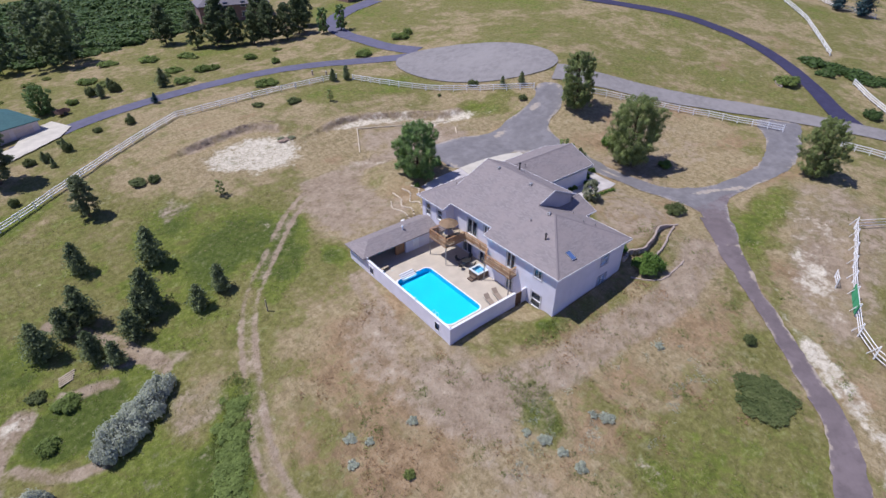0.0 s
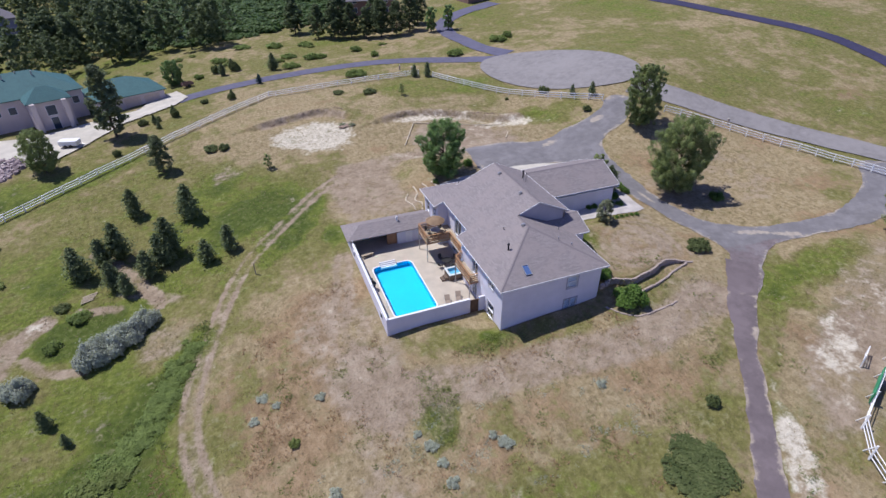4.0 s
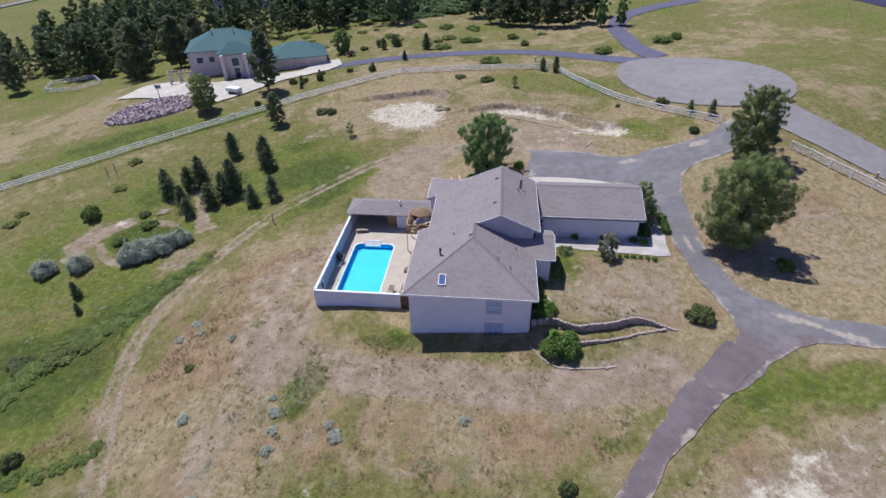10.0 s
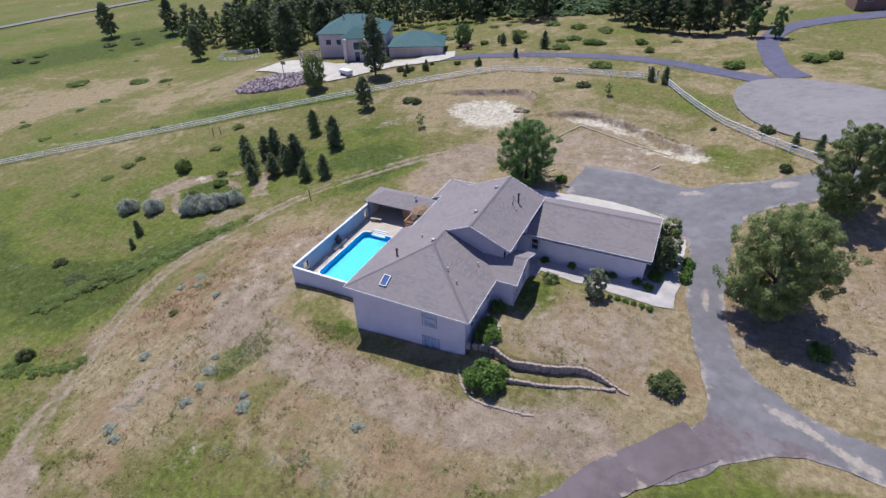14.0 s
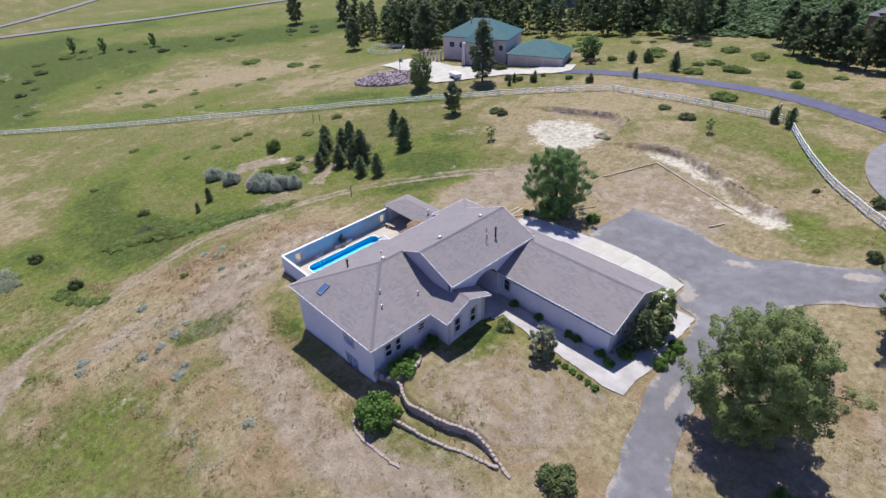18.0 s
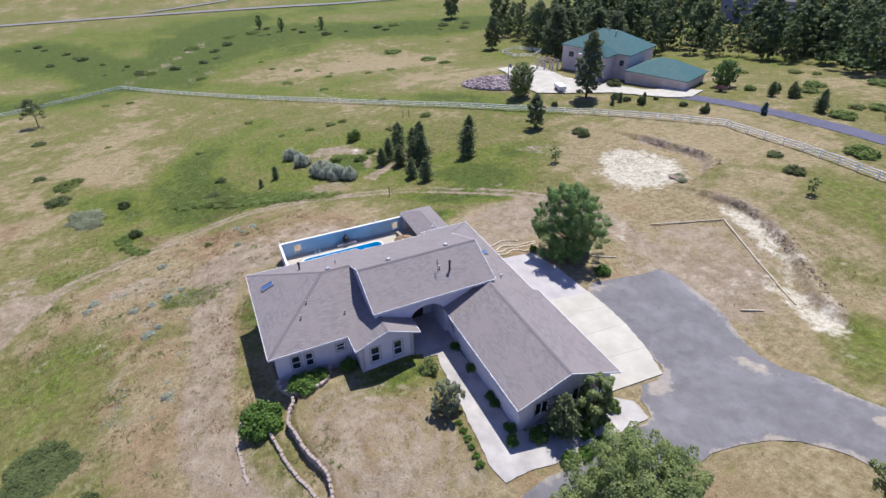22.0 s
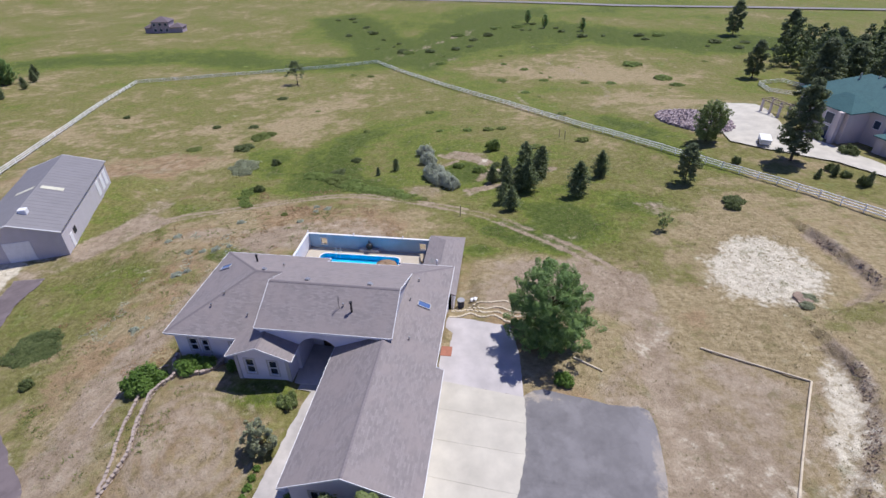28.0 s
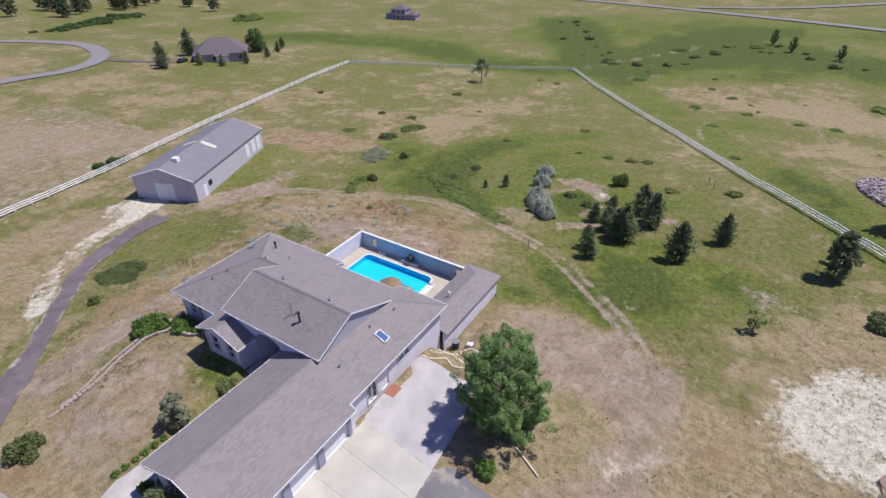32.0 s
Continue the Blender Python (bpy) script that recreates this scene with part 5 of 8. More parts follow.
enc = thing("pool_wall", "white stucco wall round the pool with two small windows", "garden wall", (-10.4, 12, 0), kind="structure")


def epart(name, bm, mat, label=""):
    bmesh.ops.translate(bm, verts=bm.verts[:], vec=(10.4, -12, 0))
    return part(name, bm, mat, enc, label)


epart("wall", wall("x", -10.5, 0.2, 4.4, 22.0, -1.2, WT, W_H), M_STUCCO)
epart("wall", wall("x", -10.298, 0.02, 4.6, 20.2, -0.1, WT - 0.03, W_H), M_BLUEWALL, "pale blue painted inner face")
epart("wall", boxes((-10.298, -1.2, 4.4, 4.6, -1.2, WT)), M_STUCCO)
epart("wall", boxes((-0.2, 0.5, 4.4, 4.6, -1.2, WT)), M_STUCCO)
M_GATE = plain("dark_gate_wood", (0.13, 0.075, 0.045), 0.8, 0.2, 2.0, 25.0)
epart("gate", boxes((-1.18, -0.22, 4.46, 4.54, 0.02, 1.7)), M_GATE, "brown wooden gate")
for h in W_H:
    a, b, c, d = h
    epart("window_frame", boxes((-10.54, -10.24, a - 0.08, a, c - 0.08, d + 0.08), (-10.54, -10.24, b, b + 0.08, c - 0.08, d + 0.08), (-10.54, -10.24, a, b, c - 0.08, c), (-10.54, -10.24, a, b, d, d + 0.08)), M_TRIM)
epart("wall_cap", boxes((-10.53, -10.25, 4.37, 20.2, WT, WT + 0.04)), M_TRIM)
epart("wall_cap", boxes((-10.25, -1.2, 4.37, 4.63, WT, WT + 0.04)), M_TRIM)
# pool house
shed = thing("pool_house", "low pool house with hipped shingle roof, open to the pool", "pool house", (-5, 22, 0))


def spart(name, bm, mat, label=""):
    bmesh.ops.translate(bm, verts=bm.verts[:], vec=(5, -22, 0))
    return part(name, bm, mat, shed, label)


SE, SR = 2.25, 3.1
spart("wall", boxes((-10.5, -10.3, 22.002, 24.0, -1.0, SE)), M_STUCCO)
spart("wall", boxes((-10.3, 0.48, 23.8, 24.0, -1.0, SE)), M_STUCCO)
spart("wall", boxes((-4.2, 0.48, 20.6, 20.8, -0.1, SE)), M_STUCCO)
spart("door", boxes((-3.3, -2.4, 20.55, 20.598, 0.02, 2.0), bevel=0.01), M_TRIM, "white store-room door")
spart("partition", boxes((-4.4, -4.2, 20.6, 23.8, -0.1, SE)), M_STUCCO)
spart("cabinet_doors", boxes((-5.7, -4.42, 20.9, 21.3, 0.02, 1.95), bevel=0.02), M_WOOD, "brown wooden doors inside")
ym = 22.15
spart("roof", prism([(-11.0, 20.0, SE), (-8.85, ym, SR), (-11.0, 24.3, SE)], 0.12), M_SHINGLE)
spart("roof", prism([(-11.0, 20.0, SE), (0.46, 20.0, SE), (0.46, ym, SR), (-8.85, ym, SR)], 0.12), M_SHINGLE)
spart("roof", prism([(-11.0, 24.3, SE), (-8.85, ym, SR), (0.46, ym, SR), (0.46, 24.3, SE)], 0.12), M_SHINGLE)

# ---- plants ----
def leaf_arrays(C, D, size, rng, aspect=0.6):
    """Quads at the centres C, roughly facing D, of the given sizes."""
    n = len(C)
    D = D / np.maximum(np.linalg.norm(D, axis=1), 1e-6)[:, None]
    R = rng.normal(size=(n, 3))
    U = np.cross(D, R)
    U /= np.maximum(np.linalg.norm(U, axis=1), 1e-6)[:, None]
    V = np.cross(D, U)
    s = (size * rng.uniform(0.6, 1.35, n))[:, None]
    V, U = V * s, U * s * aspect
    verts = np.stack([C - V, C + U * 0.9 - V * 0.1, C + V, C - U * 0.9 + V * 0.1], 1).reshape(-1, 3)
    faces = np.arange(4 * n).reshape(-1, 4)
    return verts, faces


def fast_mesh(name, verts, faces, mats):
    me = bpy.data.meshes.new(name)
    k = faces.shape[1]
    me.vertices.add(len(verts))
    me.vertices.foreach_set("co", np.asarray(verts, np.float32).ravel())
    me.loops.add(faces.size)
    me.loops.foreach_set("vertex_index", faces.ravel().astype(np.int32))
    me.polygons.add(len(faces))
    me.polygons.foreach_set("loop_start", np.arange(0, faces.size, k, dtype=np.int32))
    me.update()
    for m in (mats if isinstance(mats, (list, tuple)) else [mats]):
        me.materials.append(m)
    return me


def broadleaf(seed, height, spread, trunk_h, shoots, per, leaf, low=0.25, lean=0.0, lift=0.75):
    """Meshes of a broad-leaved tree: trunk with forking limbs, and leafy shoots that point out and up, with gaps between them."""
    rng = np.random.RandomState(seed)
    bm = bmesh.new()
    top = Vector((lean, 0, height * 0.78))
    tube(bm, (0, 0, -0.4), (lean * 0.2, 0, trunk_h), 0.026 * height, 0.02 * height, 8)
    tube(bm, (lean * 0.2, 0, trunk_h), top, 0.02 * height, 0.005 * height, 7)
    ph = rng.uniform(0, 6.28, 4)
    fat = max(1.0, (200.0 / shoots) ** 0.42)
    Cs, Ds = [], []
    for k in range(shoots):
        x = (k + rng.uniform(0, 1)) / shoots
        z = low + (0.93 - low) * x
        prof = max(0.10, 1 - abs(2 * (0.07 + 0.90 * x) ** 1.05 - 1) ** 2.2) ** 0.5
        a = k * 2.39996 + rng.uniform(-0.6, 0.6)
        lob = 0.84 + 0.17 * math.sin(2 * a + ph[0] + 5 * z) + 0.13 * math.sin(5 * a + ph[1] - 8 * z) + 0.07 * math.sin(9 * a + ph[2] + 13 * z)
        r = spread * prof * lob * math.sqrt(rng.uniform(0.16, 0.92))
        p = np.array([lean * z + r * math.cos(a), r * math.sin(a), z * height - 0.06 * height * prof])
        d = np.array([0.9 * math.cos(a) * (0.25 + r / spread), 0.9 * math.sin(a) * (0.25 + r / spread), lift * 0.75]) + rng.normal(size=3) * 0.36
        d /= np.linalg.norm(d)
        L = spread * rng.uniform(0.11, 0.27) * (0.7 + 0.3 * fat)
        if k % max(1, shoots // 26) == 0:
            s = Vector((lean * z * 0.5, 0, max(trunk_h * 0.9, z * height * 0.62)))
            mid = (s + Vector(p)) / 2 + Vector((0, 0, 0.02 * height))
            tube(bm, s, mid, 0.008 * height, 0.005 * height, 5)
            tube(bm, mid, Vector(p + d * L * 0.4), 0.005 * height, 0.0015 * height, 5)
        n = int(per * rng.uniform(0.55, 1.4))
        t = rng.uniform(0, 1, n) ** 0.85
        q = rng.normal(size=(n, 3))
        q -= np.outer(q @ d, d)
        q /= np.maximum(np.linalg.norm(q, axis=1), 1e-6)[:, None]
        wide = spread * 0.125 * fat * (1.12 - 0.75 * t) * rng.uniform(0.25, 1.0, n) ** 0.5
        Cs.append(p + np.outer((t - 0.25) * L, d) + q * wide[:, None])
        Ds.append(q * 0.75 + d * 0.35 + np.array([0, 0, 0.6]) + rng.normal(size=(n, 3)) * 0.35)
    me_t = bpy.data.meshes.new("trunk")
    bm.to_mesh(me_t)
    bm.free()
    me_t.materials.append(M_BARK)
    return me_t, leaf_arrays(np.concatenate(Cs), np.concatenate(Ds), leaf, rng, 0.75)


def conifer(seed, height, radius, tiers, per_tier, needles=7, droop=0.25, bare=0.06, spray=0.3):
    """Meshes of a spruce or pine: trunk, and whorls of drooping sprays."""
    rng = np.random.RandomState(seed)
    bm = bmesh.new()
    tube(bm, (0, 0, -0.3), (0, 0, height * 0.97), 0.022 * height + 0.03, 0.01, 7)
    me_t = bpy.data.meshes.new("trunk")
    bm.to_mesh(me_t)
    bm.free()
    me_t.materials.append(M_BARK)
    Cs, Ds = [], []
    ph = rng.uniform(0, 6.28, 3)
    for i in range(tiers):
        h = bare + (1 - bare) * (i + rng.uniform(0, 0.8)) / tiers
        L = radius * ((1 - h) ** 0.55 * 0.95 + 0.05) * (0.55 + 0.45 * min(1, (h + 0.02) / 0.26)) * rng.uniform(0.80, 1.14)
        m = max(4, int(per_tier * (0.5 + 0.5 * (1 - h))))
        for k in range(m):
            a = rng.uniform(0, 6.28)
            l = L * rng.uniform(0.5, 1.2) * (1 + 0.22 * math.sin(2 * a + ph[0] + 4 * h) + 0.15 * math.sin(5 * a + ph[1] - 9 * h))
            for s in range(needles):
                f = (s + rng.uniform(0.2, 1)) / needles
                side = rng.uniform(-1, 1) * 0.24 * l * (1.2 - f)
                x, y = f * l * math.cos(a) - side * math.sin(a), f * l * math.sin(a) + side * math.cos(a)
                z = h * height + (0.22 * (1 - h) - droop * f) * l + 0.18 * l * f * f + rng.uniform(-0.06, 0.06)
                Cs.append((x, y, z))
                Ds.append((0.5 * math.cos(a) + rng.normal() * 0.6, 0.5 * math.sin(a) + rng.normal() * 0.6, 0.7 + rng.normal() * 0.3))
    v, f = leaf_arrays(np.array(Cs), np.array(Ds), spray, rng, 0.55)
    return me_t, (v, f)


def pine_tree(seed, height, radius, clumps, per, leaf, bare=0.16):
    """Meshes of an open-crowned pine: straight trunk, level limbs, and separate needle clumps."""
    rng = np.random.RandomState(seed)
    bm = bmesh.new()
    tube(bm, (0, 0, -0.4), (0, 0, height * 0.95), 0.018 * height + 0.03, 0.02, 7)
    Cs, Ds = [], []
    for k in range(clumps):
        h = bare + (1 - bare) * ((k + rng.uniform(0, 1)) / clumps) ** 0.92
        L = radius * (math.sin(math.pi * min(1.0, 0.30 + 0.70 * h)) ** 0.75 + 0.10) * rng.uniform(0.35, 1.12)
        a = k * 2.39996 + rng.uniform(-0.6, 0.6)
        c = np.array([L * math.cos(a), L * math.sin(a), h * height + 0.06 * L])
        if k % 3 == 0:
            tube(bm, (0, 0, h * height - 0.18 * L), tuple(c), 0.006 * height, 0.002 * height, 4)
        n = int(per * rng.uniform(0.6, 1.3))
        d = rng.normal(size=(n, 3))
        d /= np.linalg.norm(d, axis=1)[:, None]
        rad = radius * rng.uniform(0.20, 0.36)
        Cs.append(c + d * (rad * rng.uniform(0.3, 1.0, n) ** 0.6)[:, None] * np.array([1, 1, 0.55]))
        Ds.append(d * 0.6 + np.array([0, 0, 0.7]) + rng.normal(size=(n, 3)) * 0.5)
    me_t = bpy.data.meshes.new("trunk")
    bm.to_mesh(me_t)
    bm.free()
    me_t.materials.append(M_BARK)
    return me_t, leaf_arrays(np.concatenate(Cs), np.concatenate(Ds), leaf, rng, 0.5)


def shrub(seed, height, radius, n, leaf, lumps=15):
    """Leaves of a shrub: lumps of unequal size and height, with loose sprigs."""
    rng = np.random.RandomState(seed)
    Cs, Ds = [], []
    for k in range(lumps):
        a, r = k * 2.4 + rng.uniform(-0.5, 0.5), radius * 0.72 * math.sqrt((k + 0.2) / lumps)
        w, hh = radius * rng.uniform(0.26, 0.42), height * rng.uniform(0.55, 1.0) * (1 - 0.40 * r / radius)
        c = np.array([r * math.cos(a), r * math.sin(a), hh * 0.42])
        d = rng.normal(size=(n // lumps, 3))
        d /= np.linalg.norm(d, axis=1)[:, None]
        d[:, 2] = np.abs(d[:, 2]) * 1.0 - 0.4 * (rng.uniform(0, 1, len(d)) < 0.45)
        f = rng.uniform(0.4, 1.0, len(d)) ** 0.5 * np.where(rng.uniform(0, 1, len(d)) < 0.12, 1.3, 1.0)
        p = c + d * f[:, None] * np.array([w, w, hh * 0.58])
        p[:, 2] = np.maximum(p[:, 2], 0.02)
        Cs.append(p)
        Ds.append(d + np.array([0, 0, 0.5]) + rng.normal(size=d.shape) * 0.4)
    return leaf_arrays(np.concatenate(Cs), np.concatenate(Ds), leaf, rng, 0.7)


def stems(seed, height, radius):
    rng = random.Random(seed)
    bm = bmesh.new()
    for k in range(6):
        a = k * 1.05 + rng.uniform(-0.3, 0.3)
        tube(bm, (0.05 * math.cos(a), 0.05 * math.sin(a), -0.2), (radius * 0.5 * math.cos(a), radius * 0.5 * math.sin(a), height * 0.55), 0.03, 0.012, 5)
    me = bpy.data.meshes.new("stem")
    bm.to_mesh(me)
    bm.free()
    me.materials.append(M_BARK)
    return me


KINDS = {}


def kind_mesh(key, mat, builder):
    if key not in KINDS:
        t, (v, f) = builder()
        KINDS[key] = (t, fast_mesh("crown", v, f, mat))
    return KINDS[key]


def plant(name, label, category, key, mat, builder, x, y, scale=1.0, turn=0.0, group="", zs=1.0):
    t, c = kind_mesh(key, mat, builder)
    ob = tagged(new(name), label, category, group)
    ob.matrix_world = pose(x, y, H(x, y), 0, 0, turn) @ Matrix.Diagonal((scale, scale, scale * zs, 1))
    a = new("trunk" if category == "tree" else "stem", t)
    a.parent = ob
    b = new("crown" if category == "tree" else "foliage", c)
    b.parent = ob
    return ob


rp = random.Random(5)


def spruce(x, y, h, blue=False):
    k = rp.randrange(3)
    mat = M_BLUESPRUCE if blue else M_SPRUCE
    plant("spruce", "small blue-green spruce beside the drive" if blue else "dark green young spruce with dense boughs to the ground", "tree", ("spruce", k, blue), mat, lambda: conifer(40 + k, 5.0, 1.95, 32, 24, 9, 0.18, 0.03, 0.165), x, y, h / 5.0, rp.uniform(0, 360), "spruces on the meadow", rp.uniform(0.92, 1.08))


def pine(x, y, h, label="dark ponderosa pine with an open crown", name="pine", mat=None):
    k = rp.randrange(3)
    plant(name, label, "tree", ("pine", k, bool(mat)), mat or M_PINELIT, lambda: pine_tree(60 + k, 12.0, 2.9, 110, 90, 0.26, 0.10), x, y, h / 12.0, rp.uniform(0, 360))


def bush(x, y, r, h, label, mat=None, name="bush", leaf=0.11, n=1500, group=""):
    mat = mat or M_SCRUB
    n, leaf = (int(n * 1.6), leaf * 0.78) if leaf > 0.08 else (n, leaf)
    k = rp.randrange(3)
    plant(name, label, "bush", ("bush", k, mat.name, leaf, n), mat, lambda: (stems(80 + k, 1.0, 1.0), shrub(90 + k, 1.0, 1.0, n, leaf)), x, y, r, rp.uniform(0, 360), group, h / r)


# trees round the house
plant("broadleaf_tree", "large round green deciduous tree beside the concrete slab", "tree", "bigtree", M_LEAF, lambda: broadleaf(3, 9.5, 4.25, 1.2, 360, 290, 0.064, 0.07), 6.95, 33.3, 0.94)
plant("broadleaf_tree", "tall dark green poplar by the driveway entrance", "tree", "poplar", M_LEAF2, lambda: broadleaf(8, 11.2, 3.8, 1.2, 360, 260, 0.066, 0.08, 0.0, 1.0), 42.2, 32.6, 0.95, 40)
plant("broadleaf_tree", "wide open-crowned green tree inside the driveway loop", "tree", "looptree", M_LEAF2, lambda: broadleaf(15, 11.9, 4.8, 1.2, 420, 290, 0.066, 0.12, 0.5, 0.95), 35.7, 16.1, 0.98, 10)
plant("broadleaf_tree", "broad green tree beside the drive loop's far end", "tree", "poplar", M_LEAF2, lambda: None, 53.2, -4.6, 0.85, 100)
plant("broadleaf_tree", "young green tree against the garage end", "tree", "gartree", M_LEAF2, lambda: broadleaf(21, 4.9, 1.75, 0.5, 44, 130, 0.11, 0.06), 26.5, 21.6, 0.98)
spruce(26.4, 18.7, 4.2)
plant("broadleaf_tree", "feathery green tree beside the white court", "tree", "looptree", M_LEAF2, lambda: None, -52.8, 64.6, 0.66, 130)
for x, y, h in ((-37.6, 44.0, 4.4), (-29.9, 39.7, 5.6), (-39.0, 34.6, 5.2), (-32.4, 32.2, 5.6), (-33.6, 31.0, 4.6), (-28.0, 28.6, 3.6), (-25.1, 29.8, 3.8), (-35.2, 29.2, 4.2), (-43.5, 32.0, 5.2), (-41.0, 34.0, 4.4), (-37.6, 26.6, 3.4), (-39.2, 28.6, 3.8)):
    spruce(x, y, h)
pine(-34.1, 56.2, 6.2, "small ponderosa pine beside the white fence")
plant("pine", "tall ponderosa pine before the green-roofed house", "tree", "slimpine", M_PINELIT, lambda: pine_tree(66, 12.0, 2.3, 120, 90, 0.22, 0.12), -43.0, 75.0, 1.1)
plant("sapling", "thin young tree on the dry slope", "tree", "sapling", M_LEAF2, lambda: broadleaf(31, 3.0, 0.9, 0.7, 16, 45, 0.11, 0.25), -17.7, 49.3, 0.9)
plant("sapling", "thin young tree near the fence corner", "tree", "sapling", M_LEAF2, lambda: None, 11.2, 67.8, 0.8)
# garden shrubs
bush(14.9, -1.6, 2.1, 2.3, "rounded bright green juniper below the stone wall", M_JUNIPER, "juniper", 0.055, 6500)
bush(13.6, 2.1, 1.3, 1.4, "spreading green juniper in the planter", M_JUNIPER, "juniper", 0.07, 3600)
bush(13.2, 3.6, 1.0, 1.1, "green juniper under the front windows", M_JUNIPER, "juniper", 0.07, 3600)
bush(13.1, 6.2, 0.85, 1.15, "dark green shrub in the corner of the front wall", M_JUNIPER, "bush", 0.09, 1600)
bush(38.4, 21.6, 1.6, 2.3, "round dark green shrub behind the loop tree", M_JUNIPER, "bush", 0.09, 1600)
bush(40.1, 12.2, 1.15, 1.5, "round dark green shrub beside the loop tree", M_JUNIPER, "bush", 0.09, 1600)
for x, y, r, h in ((-13.2, -61.3, 1.7, 2.0), (-10.6, -62.2, 1.3, 1.4), (-15.4, -61.8, 1.2, 1.3)):
    bush(x, y, r, h, "dense green bush overgrowing the white fence", M_OAK)
bush(28.6, 3.4, 1.5, 1.7, "round olive-green shrub at the lawn's edge", M_SCRUB, "bush", 0.10, 1800)
bush(16.4, 12.2, 0.95, 1.4, "round green shrub at the walk's corner", M_LEAF2, "bush", 0.08, 2200)
plant("broadleaf_tree", "small grey-green ornamental tree on the lawn", "tree", "lawntree", M_GREYLEAF, lambda: broadleaf(27, 3.2, 1.35, 0.5, 70, 130, 0.06, 0.12), 20.9, 11.9, 1.0)
for i in range(6):
    bush(22.4 + i * 0.75, 12.15 - 0.04 * i, 0.31 + 0.04 * (i % 3), 0.42, "small clipped green box bush in a row", M_JUNIPER, "box_bush", 0.13, 800, "row of box bushes")
for x, y, r in ((14.9, 15.5, 0.55), (17.8, 15.55, 0.55), (21.2, 15.55, 0.5), (22.0, 15.5, 0.5), (24.5, 15.4, 0.55), (25.6, 14.9, 0.6)):
    bush(x, y, r, r * 1.5, "small dark shrub against the garage wall", M_JUNIPER, "bush", 0.16, 500, "shrubs along the garage wall")
for x, y, r in ((26.0, 17.0, 0.9), (27.2, 20.2, 0.8), (28.7, 17.8, 0.75), (28.8, 19.2, 0.7), (28.8, 20.6, 0.85), (26.2, 23.6, 0.8)):
    bush(x, y, r, r * 1.35, "dense dark green shrub at the garage's end", M_JUNIPER, "bush", 0.11, 1400)
bush(11.6, 34.6, 0.9, 1.3, "small dark shrub under the large tree", M_JUNIPER)
bush(4.6, 30.4, 0.45, 0.9, "small dark conifer shrub beside the terrace", M_JUNIPER)
# meadow shrubs
for x, y, r, h, mt in ((-64.0, -26.6, 2.4, 1.1, M_WEED), (-66.2, -25.2, 1.6, 0.9, M_WEED), (-55.4, -26.4, 2.3, 1.2, M_SCRUB), (-45.0, -21.6, 3.2, 0.9, M_GREYLEAF), (-42.0, -20.4, 2.2, 0.7, M_GREYLEAF), (-38.9, -0.9, 2.4, 1.0, M_WEED), (-36.6, 0.6, 1.5, 0.7, M_WEED), (-46.8, -15.8, 1.1, 1.5, M_SCRUB), (-34.1, -13.5, 1.1, 1.6, M_SCRUB), (-55.1, -37.6, 1.8, 0.6, M_WEED), (-72.9, -42, 1.2, 0.8, M_SCRUB), (-72.9, -32.4, 1.4, 0.7, M_SCRUB), (-104.7, -38.2, 1.8, 0.9, M_SCRUB), (-21.4, -3.6, 0.6, 0.5, M_WEED), (-48.7, -0.1, 1.1, 0.9, M_SCRUB)):
    bush(x, y, r, h, "low green shrub in the meadow hollow", mt, "shrub", 0.085, 1800)
spruce(-43.5, 8.8, 2.3)
spruce(-41.3, 6.0, 1.5)
for x, y, r, h in ((-42.7, 24.3, 1.5, 1.1), (-45.0, 20.2, 1.2, 1.0), (-53.0, 26.0, 1.6, 3.0)):
    bush(x, y, r, h, "fresh green reedy shrub in the dry pond", M_RANK, "reed_clump", 0.07, 2600)
for x, y, r, h in ((-40.4, 16.0, 2.0, 3.4), (-38.6, 17.2, 2.1, 3.2), (-36.8, 18.5, 2.0, 3.3), (-35.3, 19.9, 1.7, 2.7), (-51.2, 13.2, 1.8, 2.5), (-46.9, 14.4, 1.7, 2.7)):
    bush(x, y, r, h, "large silvery grey-green sage shrub beside the dry pond", M_SAGE, "sage_bush", 0.052, 8000, "silver shrubs at the pond")
for x, y, r, h in ((14.7, -14.3, 0.75, 0.95), (-79.9, -70.8, 1.0, 0.9), (-45.0, 27.0, 1.0, 0.8),
                   (-24.2, 59.9, 1.1, 1.3), (-26.4, 60.8, 1.6, 0.9), (-0.2, 76.3, 1.3, 0.7), (5.7, 72.4, 1.5, 1.2), (29.2, 56.1, 0.5, 0.6), (35.9, 53.6, 1.2, 1.5), (37.8, 41.5, 0.9, 1.3)):
    bush(x, y, r, h, "dark olive shrub in the dry grass")
for x, y, r, h in ((8.0, -18.4, 2.2, 0.6), (10.3, -19.2, 2.1, 0.55), (9.6, -17.2, 2.0, 0.5), (8.6, -20.0, 1.9, 0.5), (11.0, -17.8, 1.6, 0.45), (-43.0, -2.0, 1.7, 0.7)):
    bush(x, y, r, h, "low spreading dark green scrub patch", M_SCRUB, "scrub", 0.06, 3200)
for x, y, h in ((38.8, 48.1, 2.0), (41.1, 45.3, 2.4), (46.5, 36.5, 2.6), (17.2, 77.3, 2.7), (19.8, 76.2, 3.0)):
    spruce(x, y, h)
